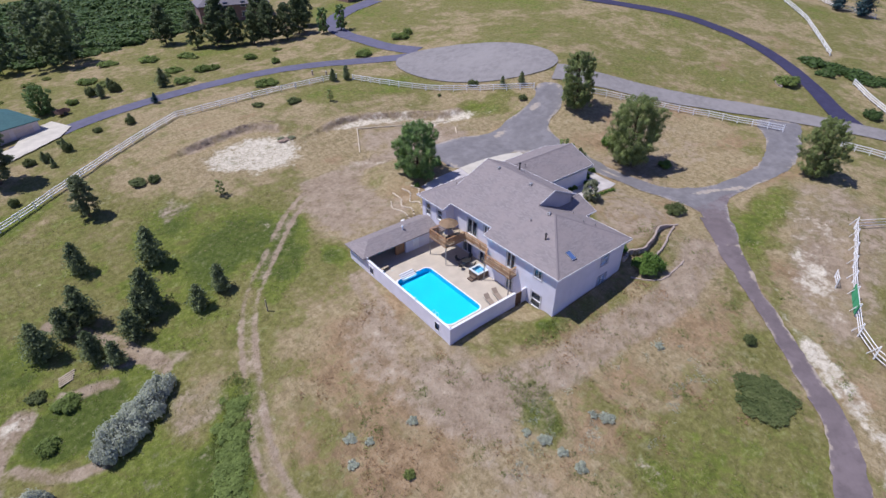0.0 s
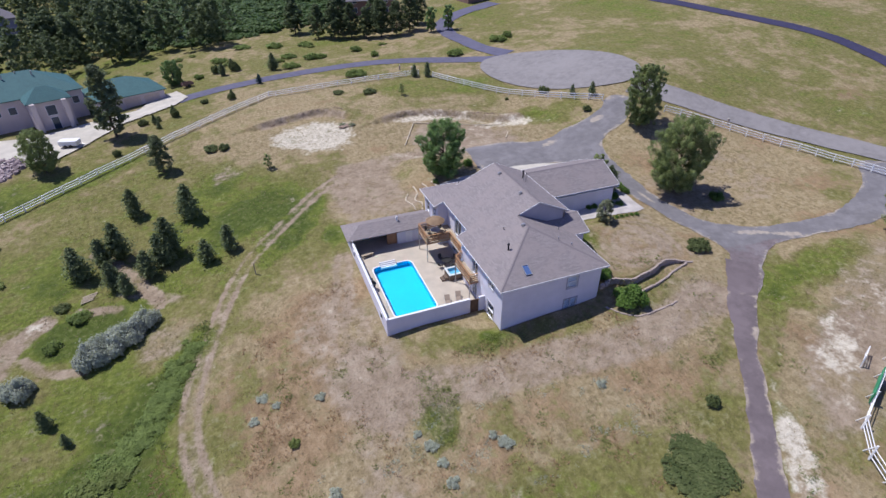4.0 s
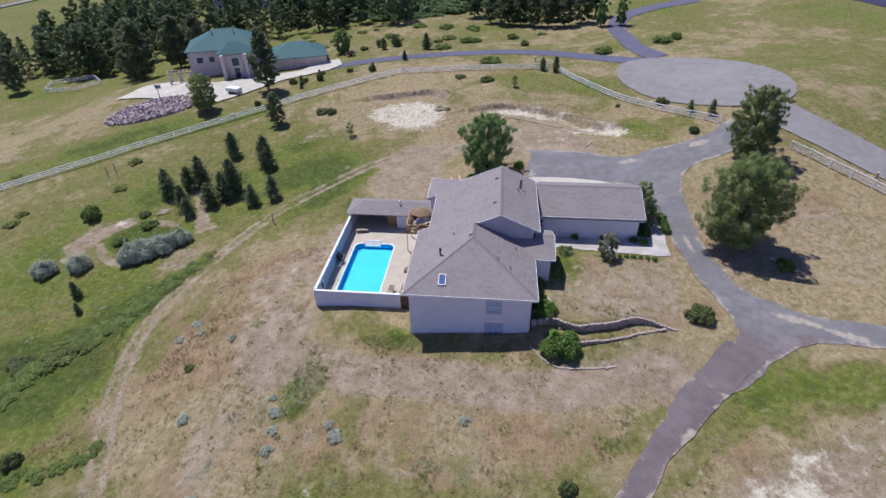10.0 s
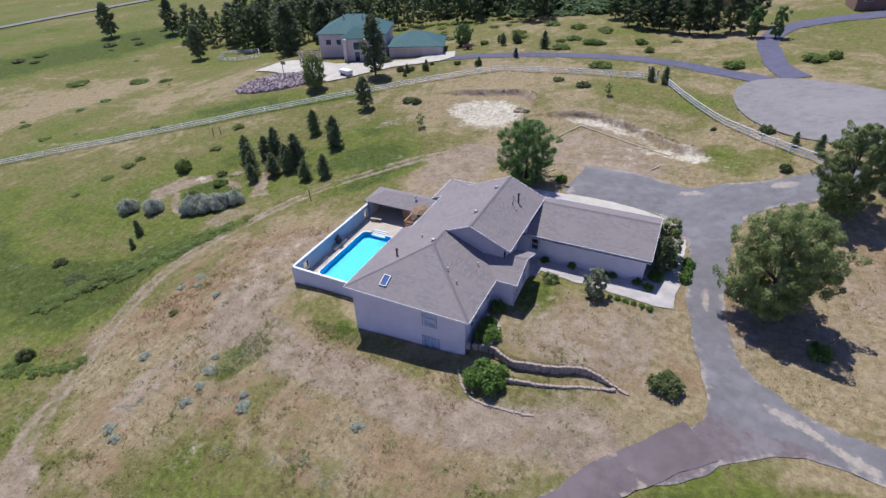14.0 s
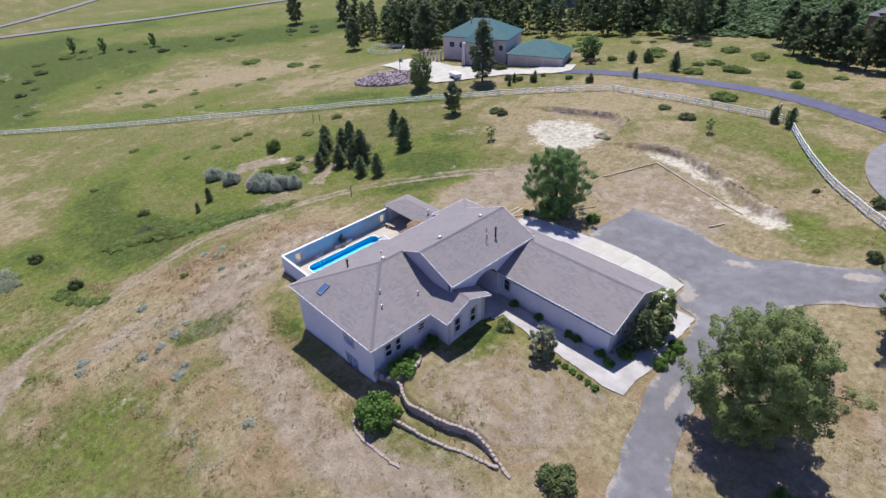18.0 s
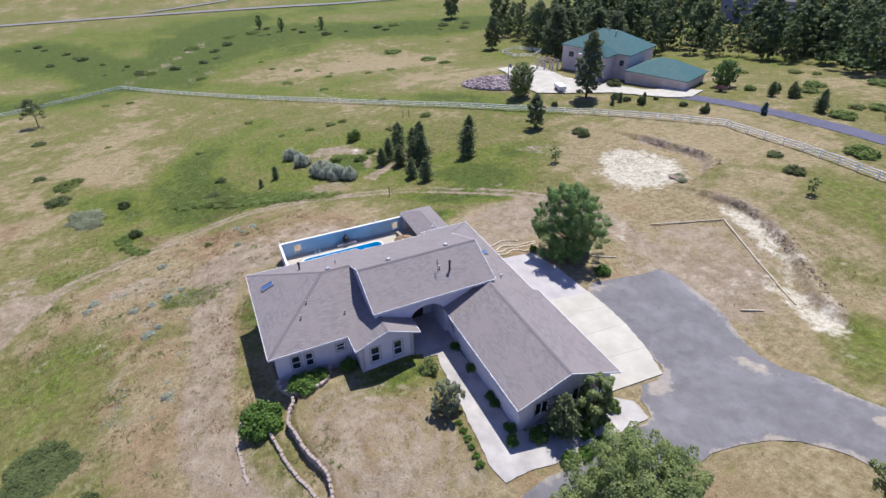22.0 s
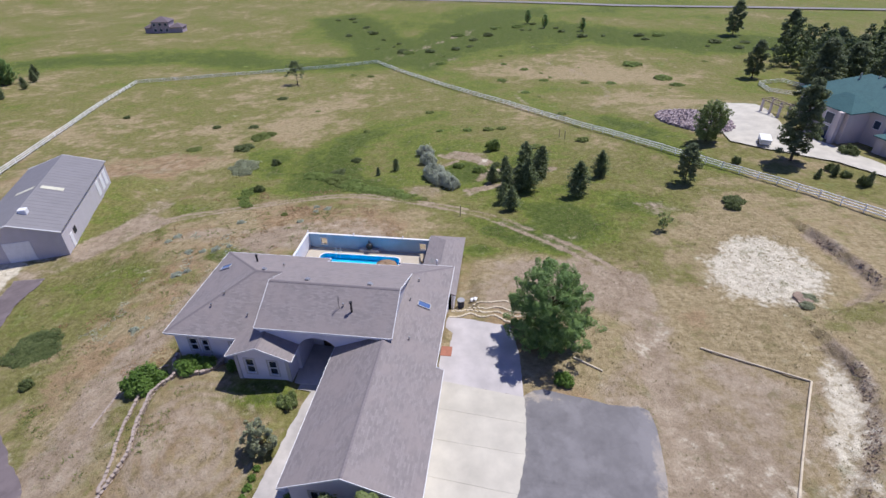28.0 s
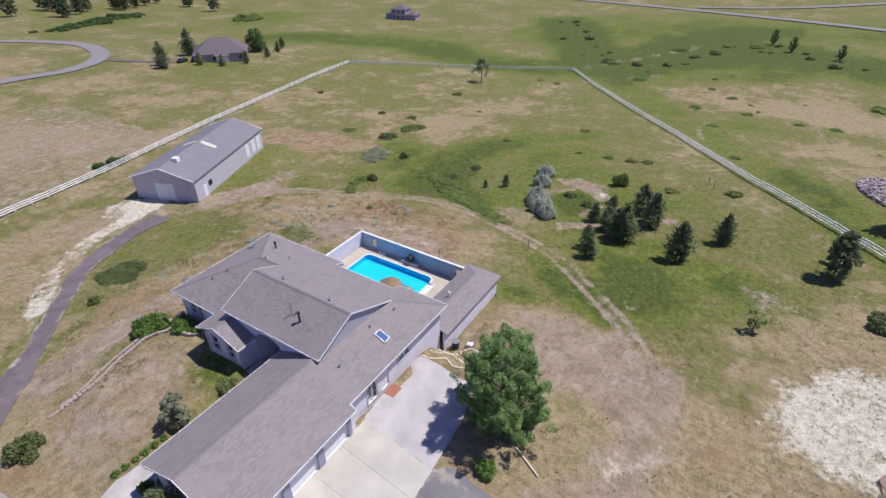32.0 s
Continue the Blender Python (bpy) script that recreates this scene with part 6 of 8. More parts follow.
for x, y, r, h in ((-10.5, -8.7, 0.7, 0.4), (-10.1, -10.4, 0.6, 0.35), (-9.9, -12.3, 0.7, 0.4), (-4.4, -10.7, 0.8, 0.4), (-5.2, -9.7, 0.5, 0.35), (-11.3, -7.2, 0.5, 0.3), (-18.4, 0.1, 0.6, 0.35), (-23.6, 2.4, 0.7, 0.35), (-24.6, 0.3, 0.6, 0.35), (-19.1, -9.4, 0.7, 0.45), (-14.7, -16.8, 0.7, 0.4), (-13.2, -17.4, 0.6, 0.35), (6.5, -8.9, 0.6, 0.35), (-22.4, 1.0, 0.5, 0.3)):
    bush(x, y, r, h, "low silvery sage clump in the dry grass", M_SAGE, "sage_clump", 0.075, 1500, "sage clumps on the dry slope")
# round the neighbours' drives
for x, y, r, h in ((-28.1, 105.9, 1.3, 1.4), (-23.0, 119, 2.4, 1.3), (-6.5, 102.4, 2.4, 1.4), (6.1, 86.4, 2.6, 1.5), (-0.3, 107.6, 2.3, 1.5), (1.6, 107.0, 1.8, 1.3), (-6, 112, 2.2, 1.2), (-16.5, 130.4, 2.6, 1.2), (11.2, 107.8, 1.8, 1.6), (31.1, 87.6, 2.2, 1.7), (44.6, 91.2, 2.6, 1.6), (47.5, 92.0, 1.3, 2.0), (-8, 126, 2.6, 1.4), (0, 122, 2.4, 1.2), (14, 99.5, 1.2, 1.6), (86.5, 14.5, 2.6, 2.2)):
    bush(x, y, r, h, "rounded green scrub-oak bush by the neighbours' drive", M_RANK)
for x, y, h, bl in ((-15.0, 93.1, 2.3, True), (-10.8, 102.4, 4.2, False), (-22.6, 105.2, 3.0, False), (-20.2, 108.0, 2.8, False), (-21.4, 85.7, 2.0, False), (-33.0, 81.5, 2.2, False), (-35.6, 75.8, 1.6, False), (-36.5, 78.5, 1.9, False)):
    spruce(x, y, h, bl)


def pine_wood(name, label, spots, seed, mat=None, hmin=6, hmax=15):
    """A far wood in one mesh: trunks and open crowns."""
    rng = np.random.RandomState(seed)
    V, F, n = [], [], 0
    for x, y in spots:
        h = rng.uniform(hmin, hmax)
        base = conifer_cache[rng.randint(4)]
        s = h / 12.0
        a = rng.uniform(0, 6.28)
        R = np.array([[math.cos(a), -math.sin(a), 0], [math.sin(a), math.cos(a), 0], [0, 0, 1]]) * s
        v = base @ R.T + np.array([x, y, H(x, y)])
        V.append(v)
        n += len(v)
    V = np.concatenate(V)
    me = fast_mesh(name, V, np.arange(len(V)).reshape(-1, 4), mat or M_PINE)
    return tagged(new(name, me), label, "wood", kind="stuff")


conifer_cache = []
for k in range(4):
    _, (v, f) = pine_tree(200 + k, 12.0, 2.4 + 0.3 * k, 28, 30, 0.50, 0.10)
    tk = np.array([(-0.16, 0, -0.5), (0.16, 0, -0.5), (0.05, 0, 8), (-0.05, 0, 8), (0, -0.16, -0.5), (0, 0.16, -0.5), (0, 0.05, 8), (0, -0.05, 8)])
    conifer_cache.append(np.concatenate([v, tk]))
rw = random.Random(17)
spots = []
while len(spots) < 380:
    x, y = rw.uniform(-165, -18), rw.uniform(104, 290)
    edge = float(np.interp(x, [-165, -110, -80, -58, -18], [118, 112, 122, 138, 140])) + 3 * math.sin(x * 0.31)
    deep = 400 if x < -52 else (160 if x > -45 else 230)
    clear = math.hypot(x + 104, y - 208) < 20 or abs(x + 88 + (y - 170) * 0.3) < 9 and 165 < y < 208 or abs(x + 95 - (y - 190) * 0.1) < 8 and 150 < y < 200
    if edge < y < deep and (y < edge + 45 or rw.random() < 0.5) and not clear:
        spots.append((x, y))
pine_wood("pine_wood", "dense dark ponderosa pine wood on the far slope", spots, 301)
for x, y, h in ((-88.8, 99.4, 15), (-95, 104, 13), (-100, 112, 14), (-127.1, 127.7, 13), (-132.3, 102.9, 11), (-141.6, 129.1, 13), (-176.6, 130.1, 13), (-199.9, 118.8, 13), (-84, 110, 14), (-78, 112, 13)):
    pine(x, y, h)
for x, y, h in ((-0.3, 137.8, 10), (4.9, 128.0, 9), (9, 124, 10), (13.4, 122.1, 9), (17, 119, 8), (20.8, 117.2, 10), (25, 116, 9), (29.6, 118.2, 10), (12, 130, 11), (22, 126, 11), (34, 124, 10)):
    pine(x, y, h, "dark pine in the belt before the upper house", mat=M_PINE)
for x, y in ((34.0, 112.4), (38.6, 110.8)):
    plant("broadleaf_tree", "upright green street tree by the upper drive", "tree", "upright", M_LEAF, lambda: broadleaf(35, 7.0, 1.9, 1.0, 40, 110, 0.2, 0.14), x, y, 1.0)


def scrub_wood(name, label, spots, seed, mat, r0, r1, leaves=420, leaf=0.16):
    rng = np.random.RandomState(seed)
    v0, _ = shrub(seed, 1.0, 1.0, leaves, leaf)
    V = []
    for x, y in spots:
        r = rng.uniform(r0, r1)
        a = rng.uniform(0, 6.28)
        R = np.array([[math.cos(a), -math.sin(a), 0], [math.sin(a), math.cos(a), 0], [0, 0, rng.uniform(0.35, 0.7)]]) * r
        V.append(v0 @ R.T + np.array([x, y, H(x, y)]))
    V = np.concatenate(V)
    me = fast_mesh(name, V, np.arange(len(V)).reshape(-1, 4), mat)
    return tagged(new(name, me), label, "scrub", kind="stuff")


sp = [(rw.uniform(-50, 30), rw.uniform(140, 250)) for _ in range(760)]
scrub_wood("oak_scrub", "dense green scrub oak below the pine wood", [p for p in sp if p[1] > 143 + 0.25 * abs(p[0] + 18)], 41, M_OAK, 2.0, 4.8)
for x, y, r in ((-189.8, -15.4, 3.0), (-230.7, 1.7, 3.6), (-161.6, 2.3, 2.4), (-127.5, 25.9, 1.8), (-107.9, 33.2, 1.5), (-126.5, 39.2, 1.6), (-129.5, 75.8, 3.2), (-119.8, 77.7, 2.2), (-152.2, 70.6, 3.6), (-203.2, 90.3, 3.0), (-122, 59, 1.7), (-121.9, 51.4, 1.5), (-245, 19.9, 3.0), (-245.4, 31.1, 3.8), (-156.9, 26.2, 1.5), (-145.9, 33.3, 1.7), (-66.1, 20.1, 1.2), (-66.1, 14.0, 0.9), (-188.7, -234.2, 11)):
    bush(x, y, r, r * 0.36, "low wide olive-green meadow shrub", M_RANK)
sp = [(rw.gauss(-112, 40), rw.gauss(10, 45)) for _ in range(34)]
scrub_wood("meadow_scrub", "scattered low olive scrub across the meadow", [p for p in sp if p[0] < -52 and not (-95 < p[0] < -30 and 60 < p[1] < 110)], 43, M_WEED, 0.4, 1.4)
scrub_wood("lane_thicket", "dense dark green thicket beside the dark lane", [(p[0] + rw.gauss(2.2, 1.5), p[1] + rw.gauss(0, 1.0)) for p in smooth_line([(102.5, 18.5), (102.0, 12.0), (103.5, 5.0), (106, -1)], 0.6)], 50, M_OAK, 1.4, 2.8)
bush(85.8, -1.8, 1.7, 2.2, "round dark green shrub at the dark lane's end", M_OAK)
for x, y, h in ((156.5, 31.5, 7.0), (157.0, 25.0, 8.0)):
    spruce(x, y, h, True)
VL = smooth_line(VALLEY, 3.0)
sp = [(p[0] + rw.gauss(0, 6), p[1] + rw.gauss(0, 6)) for p in VL[::2] if rw.random() < 0.75]
scrub_wood("valley_scrub", "dark scrub along the green valley bottom", sp, 44, M_SCRUB, 1.0, 2.8)
sp = [(p[0] + rw.gauss(0, 0.55), p[1] + rw.gauss(0, 0.55)) for p in smooth_line(WEEDS, 0.3) for _ in range(2) if rw.random() < 0.85]
sp += [(p[0] + rw.gauss(-0.6, 0.6), p[1] + rw.gauss(-0.5, 0.6)) for p in smooth_line(WEEDS[3:], 0.45) for _ in range(2)]
scrub_wood("weed_hedge", "dense strip of tall leafy green weeds along the swale", sp, 48, M_RANK, 0.45, 1.05, 900, 0.10)
scrub_wood("low_weed_strip", "strip of rank green weeds below the wheel track", [(p[0] + rw.gauss(0, 0.6), p[1] + rw.gauss(0, 0.5)) for p in smooth_line(WEEDS_LOW, 0.35)], 49, M_RANK, 0.35, 0.8, 900, 0.10)
sp = [(rw.uniform(-60, 20), rw.uniform(100, 136)) for _ in range(16)]
scrub_wood("slope_scrub", "scattered scrub on the slope under the wood", sp, 45, M_WEED, 0.9, 2.0)

# ---- fences ----
bm = boxes((0.0, 1.0, -0.05, 0.05, -0.06, 0.06))
RAIL_MESH = bpy.data.meshes.new("rail")
bm.to_mesh(RAIL_MESH)
bm.free()
RAIL_MESH.materials.append(M_VINYL)


def rail_fence(name, pts, label, gap=2.44, height=1.2, rails=3):
    """A white post-and-rail fence along a line of points."""
    P = [np.array(p, float) for p in pts]
    ob = thing(name, label, "fence", (P[0][0], P[0][1], 0))
    o = Vector((P[0][0], P[0][1], 0))
    me_p = bpy.data.meshes.new("post")
    bm = boxes((-0.065, 0.065, -0.065, 0.065, -0.4, height), (-0.078, 0.078, -0.078, 0.078, height, height + 0.03), bevel=0.01)
    bm.to_mesh(me_p)
    bm.free()
    me_p.materials.append(M_VINYL)
    spots = []
    for a, b in zip(P[:-1], P[1:]):
        n = max(1, round(np.linalg.norm(b - a) / gap))
        spots += [a + (b - a) * k / n for k in range(n)]
    spots.append(P[-1])
    for s in spots:
        q = new("post", me_p)
        q.parent = ob
        q.location = (s[0] - o.x, s[1] - o.y, H(*s))
    for a, b in zip(spots[:-1], spots[1:]):
        pa, pb = Vector((a[0], a[1], H(*a))) - o, Vector((b[0], b[1], H(*b))) - o
        d = pb - pa
        m = Matrix.Translation(pa) @ d.to_track_quat("X", "Z").to_matrix().to_4x4() @ Matrix.Diagonal((d.length, 1, 1, 1))
        for r in range(rails):
            q = new("rail", RAIL_MESH)
            q.parent = ob
            q.matrix_local = Matrix.Translation((0, 0, height * (0.30 + 0.32 * r))) @ m
    return ob


rail_fence("rail_fence", [(-168, -24.4), (-147, -10.5), (-92.5, 27.3), (-65.4, 44.2), (-46.8, 58.0), (-28.2, 72.6), (-14, 82.5), (-12.6, 81.9), (0.7, 81.3), (18.4, 78.0)], "long white three-rail fence along the meadow", 3.0)
rail_fence("rail_fence", [(20.6, 75.0), (22.6, 71.0), (25.8, 65.2), (29, 60.2), (32.2, 55.2), (35.2, 50.6), (38.2, 46.3), (41.4, 42.2)], "white three-rail fence curving round the turning circle")
rail_fence("rail_fence", [(48.0, 33.6), (54.4, 25.0), (60.0, 16.4), (65.2, 5.4)], "white three-rail fence between drive loop and lane")
rail_fence("rail_fence", [(67.5, -3.0), (69.7, -9.0), (75, -22)], "white three-rail fence past the drive's end")
rail_fence("rail_fence", [(-168, -24.4), (-153, -48), (-137, -73), (-120.4, -95.5)], "thin far white fence across the meadow", 4.0)
rail_fence("rail_fence", [(-120.4, -95.5), (-95, -88), (-68.5, -79), (-39.5, -69.5), (-9.6, -58.5), (10, -53.2), (34, -47)], "white three-rail fence behind the barn", 3.0)

rail_fence("rail_fence", [(152, 46.5), (135.0, 31.3), (112.8, 16.4)], "white three-rail fence beyond the dark lane", 3.0)
rail_fence("rail_fence", [(99.9, 6.6), (94.3, 1.5), (90.4, -2.7), (87.0, -8.5)], "white three-rail fence beside the dark lane's end")
rail_fence("rail_fence", [(166, 44), (159.1, 33.7), (158.5, 22)], "white three-rail fence of a far garden", 3.0)

# ---- balcony, pool furniture and roof fittings ----
deck = thing("balcony", "raised wooden balcony with cedar rails on slim posts", "balcony", (0, 12, 0))


def dpart(name, bm, mat, label=""):
    bmesh.ops.translate(bm, verts=bm.verts[:], vec=(0, -12, 0))
    return part(name, bm, mat, deck, label)


DZ = 2.78
FLOORS = [(-2.2, 1.78, 15.3, 18.55), (0.72, 1.78, 11.05, 15.3), (-0.6, 0.48, 6.1, 10.3)]
for x0, x1, y0, y1 in FLOORS:
    n = max(2, int((x1 - x0) / 0.16))
    for k in range(n):
        a = x0 + (x1 - x0) * k / n
        dpart("plank", boxes((a + 0.006, a + (x1 - x0) / n - 0.006, y0, y1, DZ - 0.04, DZ)), M_WOODGREY)
    dpart("joist_frame", boxes((x0, x1, y0, y0 + 0.06, DZ - 0.26, DZ - 0.045), (x0, x1, y1 - 0.06, y1, DZ - 0.26, DZ - 0.045), (x0, x0 + 0.06, y0 + 0.06, y1 - 0.06, DZ - 0.26, DZ - 0.045)), M_WOOD)
for x, y in ((-2.14, 18.5), (-2.14, 15.36), (-0.54, 10.2), (-0.54, 6.16)):
    dpart("post", boxes((x - 0.05, x + 0.05, y - 0.05, y + 0.05, 0.0, DZ - 0.045)), M_METAL)
RAIL = [[(0.45, 18.5), (-2.14, 18.5), (-2.14, 15.36), (0.78, 15.36), (0.78, 11.05), (-0.54, 10.2), (-0.54, 6.16), (0.45, 6.16)]]
for line in RAIL:
    for a, b in zip(line[:-1], line[1:]):
        d = math.hypot(b[0] - a[0], b[1] - a[1])
        m = Matrix.Translation((a[0], a[1], DZ)) @ Matrix.Rotation(math.atan2(b[1] - a[1], b[0] - a[0]), 4, "Z")
        for z0, z1, w in ((0.96, 1.0, 0.09), (0.62, 0.76, 0.02), (0.36, 0.50, 0.02), (0.10, 0.24, 0.02)):
            bm = bmesh.new()
            box(bm, 0.05, d - 0.05, -w, w, z0, z1, m=m)
            dpart("rail", bm, M_WOOD)
        n = max(1, round(d / 1.5))
        for k in range(n):
            bm = bmesh.new()
            box(bm, d * k / n - 0.045, d * k / n + 0.045, -0.045, 0.045, 0.0, 0.955, m=m)
            dpart("baluster_post", bm, M_WOOD)

M_CANVAS = plain("tan_umbrella_canvas", (0.50, 0.36, 0.23), 0.9, 0.1, 2.0, 30.0)
umb = thing("umbrella", "open tan patio umbrella on the balcony", "umbrella", (-0.55, 16.8, DZ))
bm = bmesh.new()
tube(bm, (0, 0, 0.0), (0, 0, 2.5), 0.022, 0.022, 8)
part("pole", bm, M_WOOD, umb)
bm = bmesh.new()
rim, apex = [], bm.verts.new((0, 0, 2.55))
for k in range(16):
    a = k * math.pi / 8
    r = 1.22 if k % 2 == 0 else 1.15
    rim.append((bm.verts.new((r * 0.55 * math.cos(a), r * 0.55 * math.sin(a), 2.36)), bm.verts.new((r * math.cos(a), r * math.sin(a), 2.02))))
for k in range(16):
    a, b = rim[k], rim[(k + 1) % 16]
    bm.faces.new((apex, a[0], b[0]))
    bm.faces.new((a[0], a[1], b[1], b[0]))
bmesh.ops.solidify(bm, geom=bm.faces[:], thickness=0.015)
part("canopy", bm, M_CANVAS, umb)
for k in range(8):
    a = k * math.pi / 4
    bm = bmesh.new()
    tube(bm, (0, 0, 2.45), (1.18 * math.cos(a), 1.18 * math.sin(a), 2.0), 0.01, 0.008, 5)
    part("rib", bm, M_WOOD, umb)
bm = bmesh.new()
bmesh.ops.create_cone(bm, cap_ends=True, segments=16, radius1=0.28, radius2=0.2, depth=0.12, matrix=Matrix.Translation((0, 0, 0.06)))
part("base", bm, M_BLACK, umb)


def round_table(x, y, z, r, h, mat, label):
    t = thing("patio_table", label, "table", (x, y, z))
    bm = bmesh.new()
    bmesh.ops.create_cone(bm, cap_ends=True, segments=24, radius1=r, radius2=r, depth=0.03, matrix=Matrix.Translation((0, 0, h)))
    part("tabletop", bm, mat, t)
    for k in range(4):
        a = k * math.pi / 2 + 0.7
        bm = bmesh.new()
        tube(bm, (0.75 * r * math.cos(a), 0.75 * r * math.sin(a), 0), (0.5 * r * math.cos(a), 0.5 * r * math.sin(a), h - 0.01), 0.018, 0.018, 6)
        part("leg", bm, M_BLACK, t)


def patio_chair(x, y, z, turn, mat, label):
    c = thing("patio_chair", label, "chair", (x, y, z), "patio chairs", turn=turn)
    part("seat", boxes((-0.25, 0.25, -0.25, 0.25, 0.40, 0.46), bevel=0.015), mat, c)
    bm = bmesh.new()
    box(bm, -0.25, 0.25, 0.0, 0.05, 0.0, 0.5, bevel=0.015, m=pose(0, 0.24, 0.46, -14))
    part("backrest", bm, mat, c)
    for sx in (-0.22, 0.22):
        for sy in (-0.2, 0.22):
            bm = bmesh.new()
            tube(bm, (sx, sy, 0), (sx, sy, 0.4), 0.015, 0.015, 6)
            part("leg", bm, M_BLACK, c)
        bm = bmesh.new()
        tube(bm, (sx * 1.15, -0.2, 0.64), (sx * 1.15, 0.3, 0.64), 0.018, 0.018, 6)
        part("armrest", bm, M_BLACK, c)


M_GREYTOP = plain("grey_table_glass", (0.35, 0.37, 0.38), 0.25, 0.1)
M_DARKWEAVE = plain("dark_woven_seat", (0.05, 0.048, 0.05), 0.8, 0.2, 4.0, 60.0)
round_table(-0.55, 16.8, DZ + 0.001, 0.62, 0.72, M_GREYTOP, "round grey glass table under the umbrella")
for k in range(4):
    a = k * 90 + 45
    patio_chair(-0.55 + 1.0 * math.cos(radians(a)), 16.8 + 1.0 * math.sin(radians(a)), DZ, a - 90, M_DARKWEAVE, "dark woven patio chair on the balcony")
round_table(-0.2, 13.9, 0, 0.6, 0.72, M_BLACK, "round dark metal table under the balcony")
for k in range(4):
    a = k * 90 + 20
    patio_chair(-0.2 + 1.0 * math.cos(radians(a)), 13.9 + 1.0 * math.sin(radians(a)), 0, a - 90, M_DARKWEAVE, "dark patio chair on the pool deck")

tub = thing("hot_tub", "square hot tub with brown skirt and pale rim", "hot tub", (-0.3, 11.4, 0))
tub.scale = (0.82, 0.82, 0.9)
M_SKIRT = plain("brown_tub_panel", (0.16, 0.115, 0.085), 0.7, 0.2, 2.0, 30.0)
M_ACRYL = plain("pale_acrylic", (0.62, 0.66, 0.66), 0.25, 0.04)
for k in range(4):
    bm = bmesh.new()
    for j in range(7):
        box(bm, -0.98 + j * 0.282, -0.98 + j * 0.282 + 0.268, -1.02, -0.98, 0.02, 0.84, m=Matrix.Rotation(k * math.pi / 2, 4, "Z"))
    part("side_panel", bm, M_SKIRT, tub)
part("rim", boxes((-1.06, -0.72, -1.06, 1.06, 0.84, 0.92), (0.72, 1.06, -1.06, 1.06, 0.84, 0.92), (-0.72, 0.72, -1.06, -0.72, 0.84, 0.92), (-0.72, 0.72, 0.72, 1.06, 0.84, 0.92), bevel=0.02), M_ACRYL, tub, "pale acrylic rim")
part("shell", boxes((-0.95, 0.95, -0.95, 0.95, 0.25, 0.3), (-0.8, -0.72, -0.8, 0.8, 0.3, 0.83), (0.72, 0.8, -0.8, 0.8, 0.3, 0.83), (-0.72, 0.72, -0.8, -0.72, 0.3, 0.83), (-0.72, 0.72, 0.72, 0.8, 0.3, 0.83)), plain("blue_tub_shell", (0.16, 0.42, 0.62), 0.3, 0.05), tub)
bm = bmesh.new()
bmesh.ops.create_grid(bm, x_segments=1, y_segments=1, size=0.719, matrix=Matrix.Translation((0, 0, 0.76)))
w = part("water", bm, M_WATER, tub)
w.visible_shadow = False
step_ = thing("tub_step", "brown two-tread step beside the hot tub", "step", (-1.6, 11.2, 0))
part("tread", boxes((0.0, 0.4, -0.4, 0.4, 0.02, 0.4), bevel=0.01), M_SKIRT, step_)
part("tread", boxes((-0.35, -0.002, -0.4, 0.4, 0.02, 0.2), bevel=0.01), M_SKIRT, step_)

M_SLING = plain("taupe_sling_fabric", (0.30, 0.24, 0.19), 0.9, 0.12, 3.0, 50.0)
for x, y, tr in ((-2.85, 6.7, 78), (-1.5, 6.9, 74)):
    lg = thing("sun_lounger", "taupe sling sun lounger beside the pool", "lounger", (x, y, 0), "sun loungers", turn=tr)
    part("bed", boxes((-0.95, 0.35, -0.3, 0.3, 0.30, 0.34), bevel=0.01), M_SLING, lg)
    bm = bmesh.new()
    box(bm, 0, 0.65, -0.3, 0.3, -0.02, 0.02, bevel=0.01, m=pose(0.36, 0, 0.33, 0, -32))
    part("backrest", bm, M_SLING, lg)
    for sx in (-0.85, 0.3):
        for sy in (-0.27, 0.27):
            part("leg", boxes((sx - 0.02, sx + 0.02, sy - 0.02, sy + 0.02, 0.0, 0.3)), M_METAL, lg)
    for sy in (-0.31, 0.31):
        part("side_rail", boxes((-0.96, 0.98, sy - 0.018, sy + 0.018, 0.27, 0.31)), M_METAL, lg)
st = thing("pool_steps", "white moulded corner steps into the pool", "steps", (-6.85, 16.6, 0))
for k in range(4):
    part("tread", boxes((-1.02, 1.02, 0.74 - 0.27 * k - 0.17, 0.74 - 0.27 * k, -0.6, 0.075 - 0.085 * k), bevel=0.015), M_TRIM, st)
ld = thing("pool_ladder", "white tubular pool ladder rails", "ladder", (-9.0, 8.6, 0))
for dy in (-0.28, 0.28):
    bm = bmesh.new()
    pts = [(-0.35, dy, 0.0), (-0.35, dy, 0.6), (-0.2, dy, 0.8), (0.0, dy, 0.8), (0.12, dy, 0.6), (0.14, dy, -0.7)]
    for a, b in zip(pts[:-1], pts[1:]):
        tube(bm, a, b, 0.025, 0.025, 7)
    part("rail", bm, M_TRIM, ld)
gr = thing("outdoor_stove", "black kettle stove on a low grey block plinth", "stove", (-9.9, 12.4, 0))
for k in range(5):
    part("block", boxes((-0.3, 0.25, -1.25 + 0.5 * k, -0.77 + 0.5 * k, 0.0, 0.38), bevel=0.015), M_CONC_OLD, gr)
bm = bmesh.new()
bmesh.ops.create_uvsphere(bm, u_segments=14, v_segments=9, radius=0.42, matrix=Matrix.Translation((-0.02, 0, 0.8)))
tube(bm, (-0.02, 0, 1.1), (-0.02, 0, 1.6), 0.09, 0.07, 8)
part("kettle", bm, M_BLACK, gr, smooth=True)
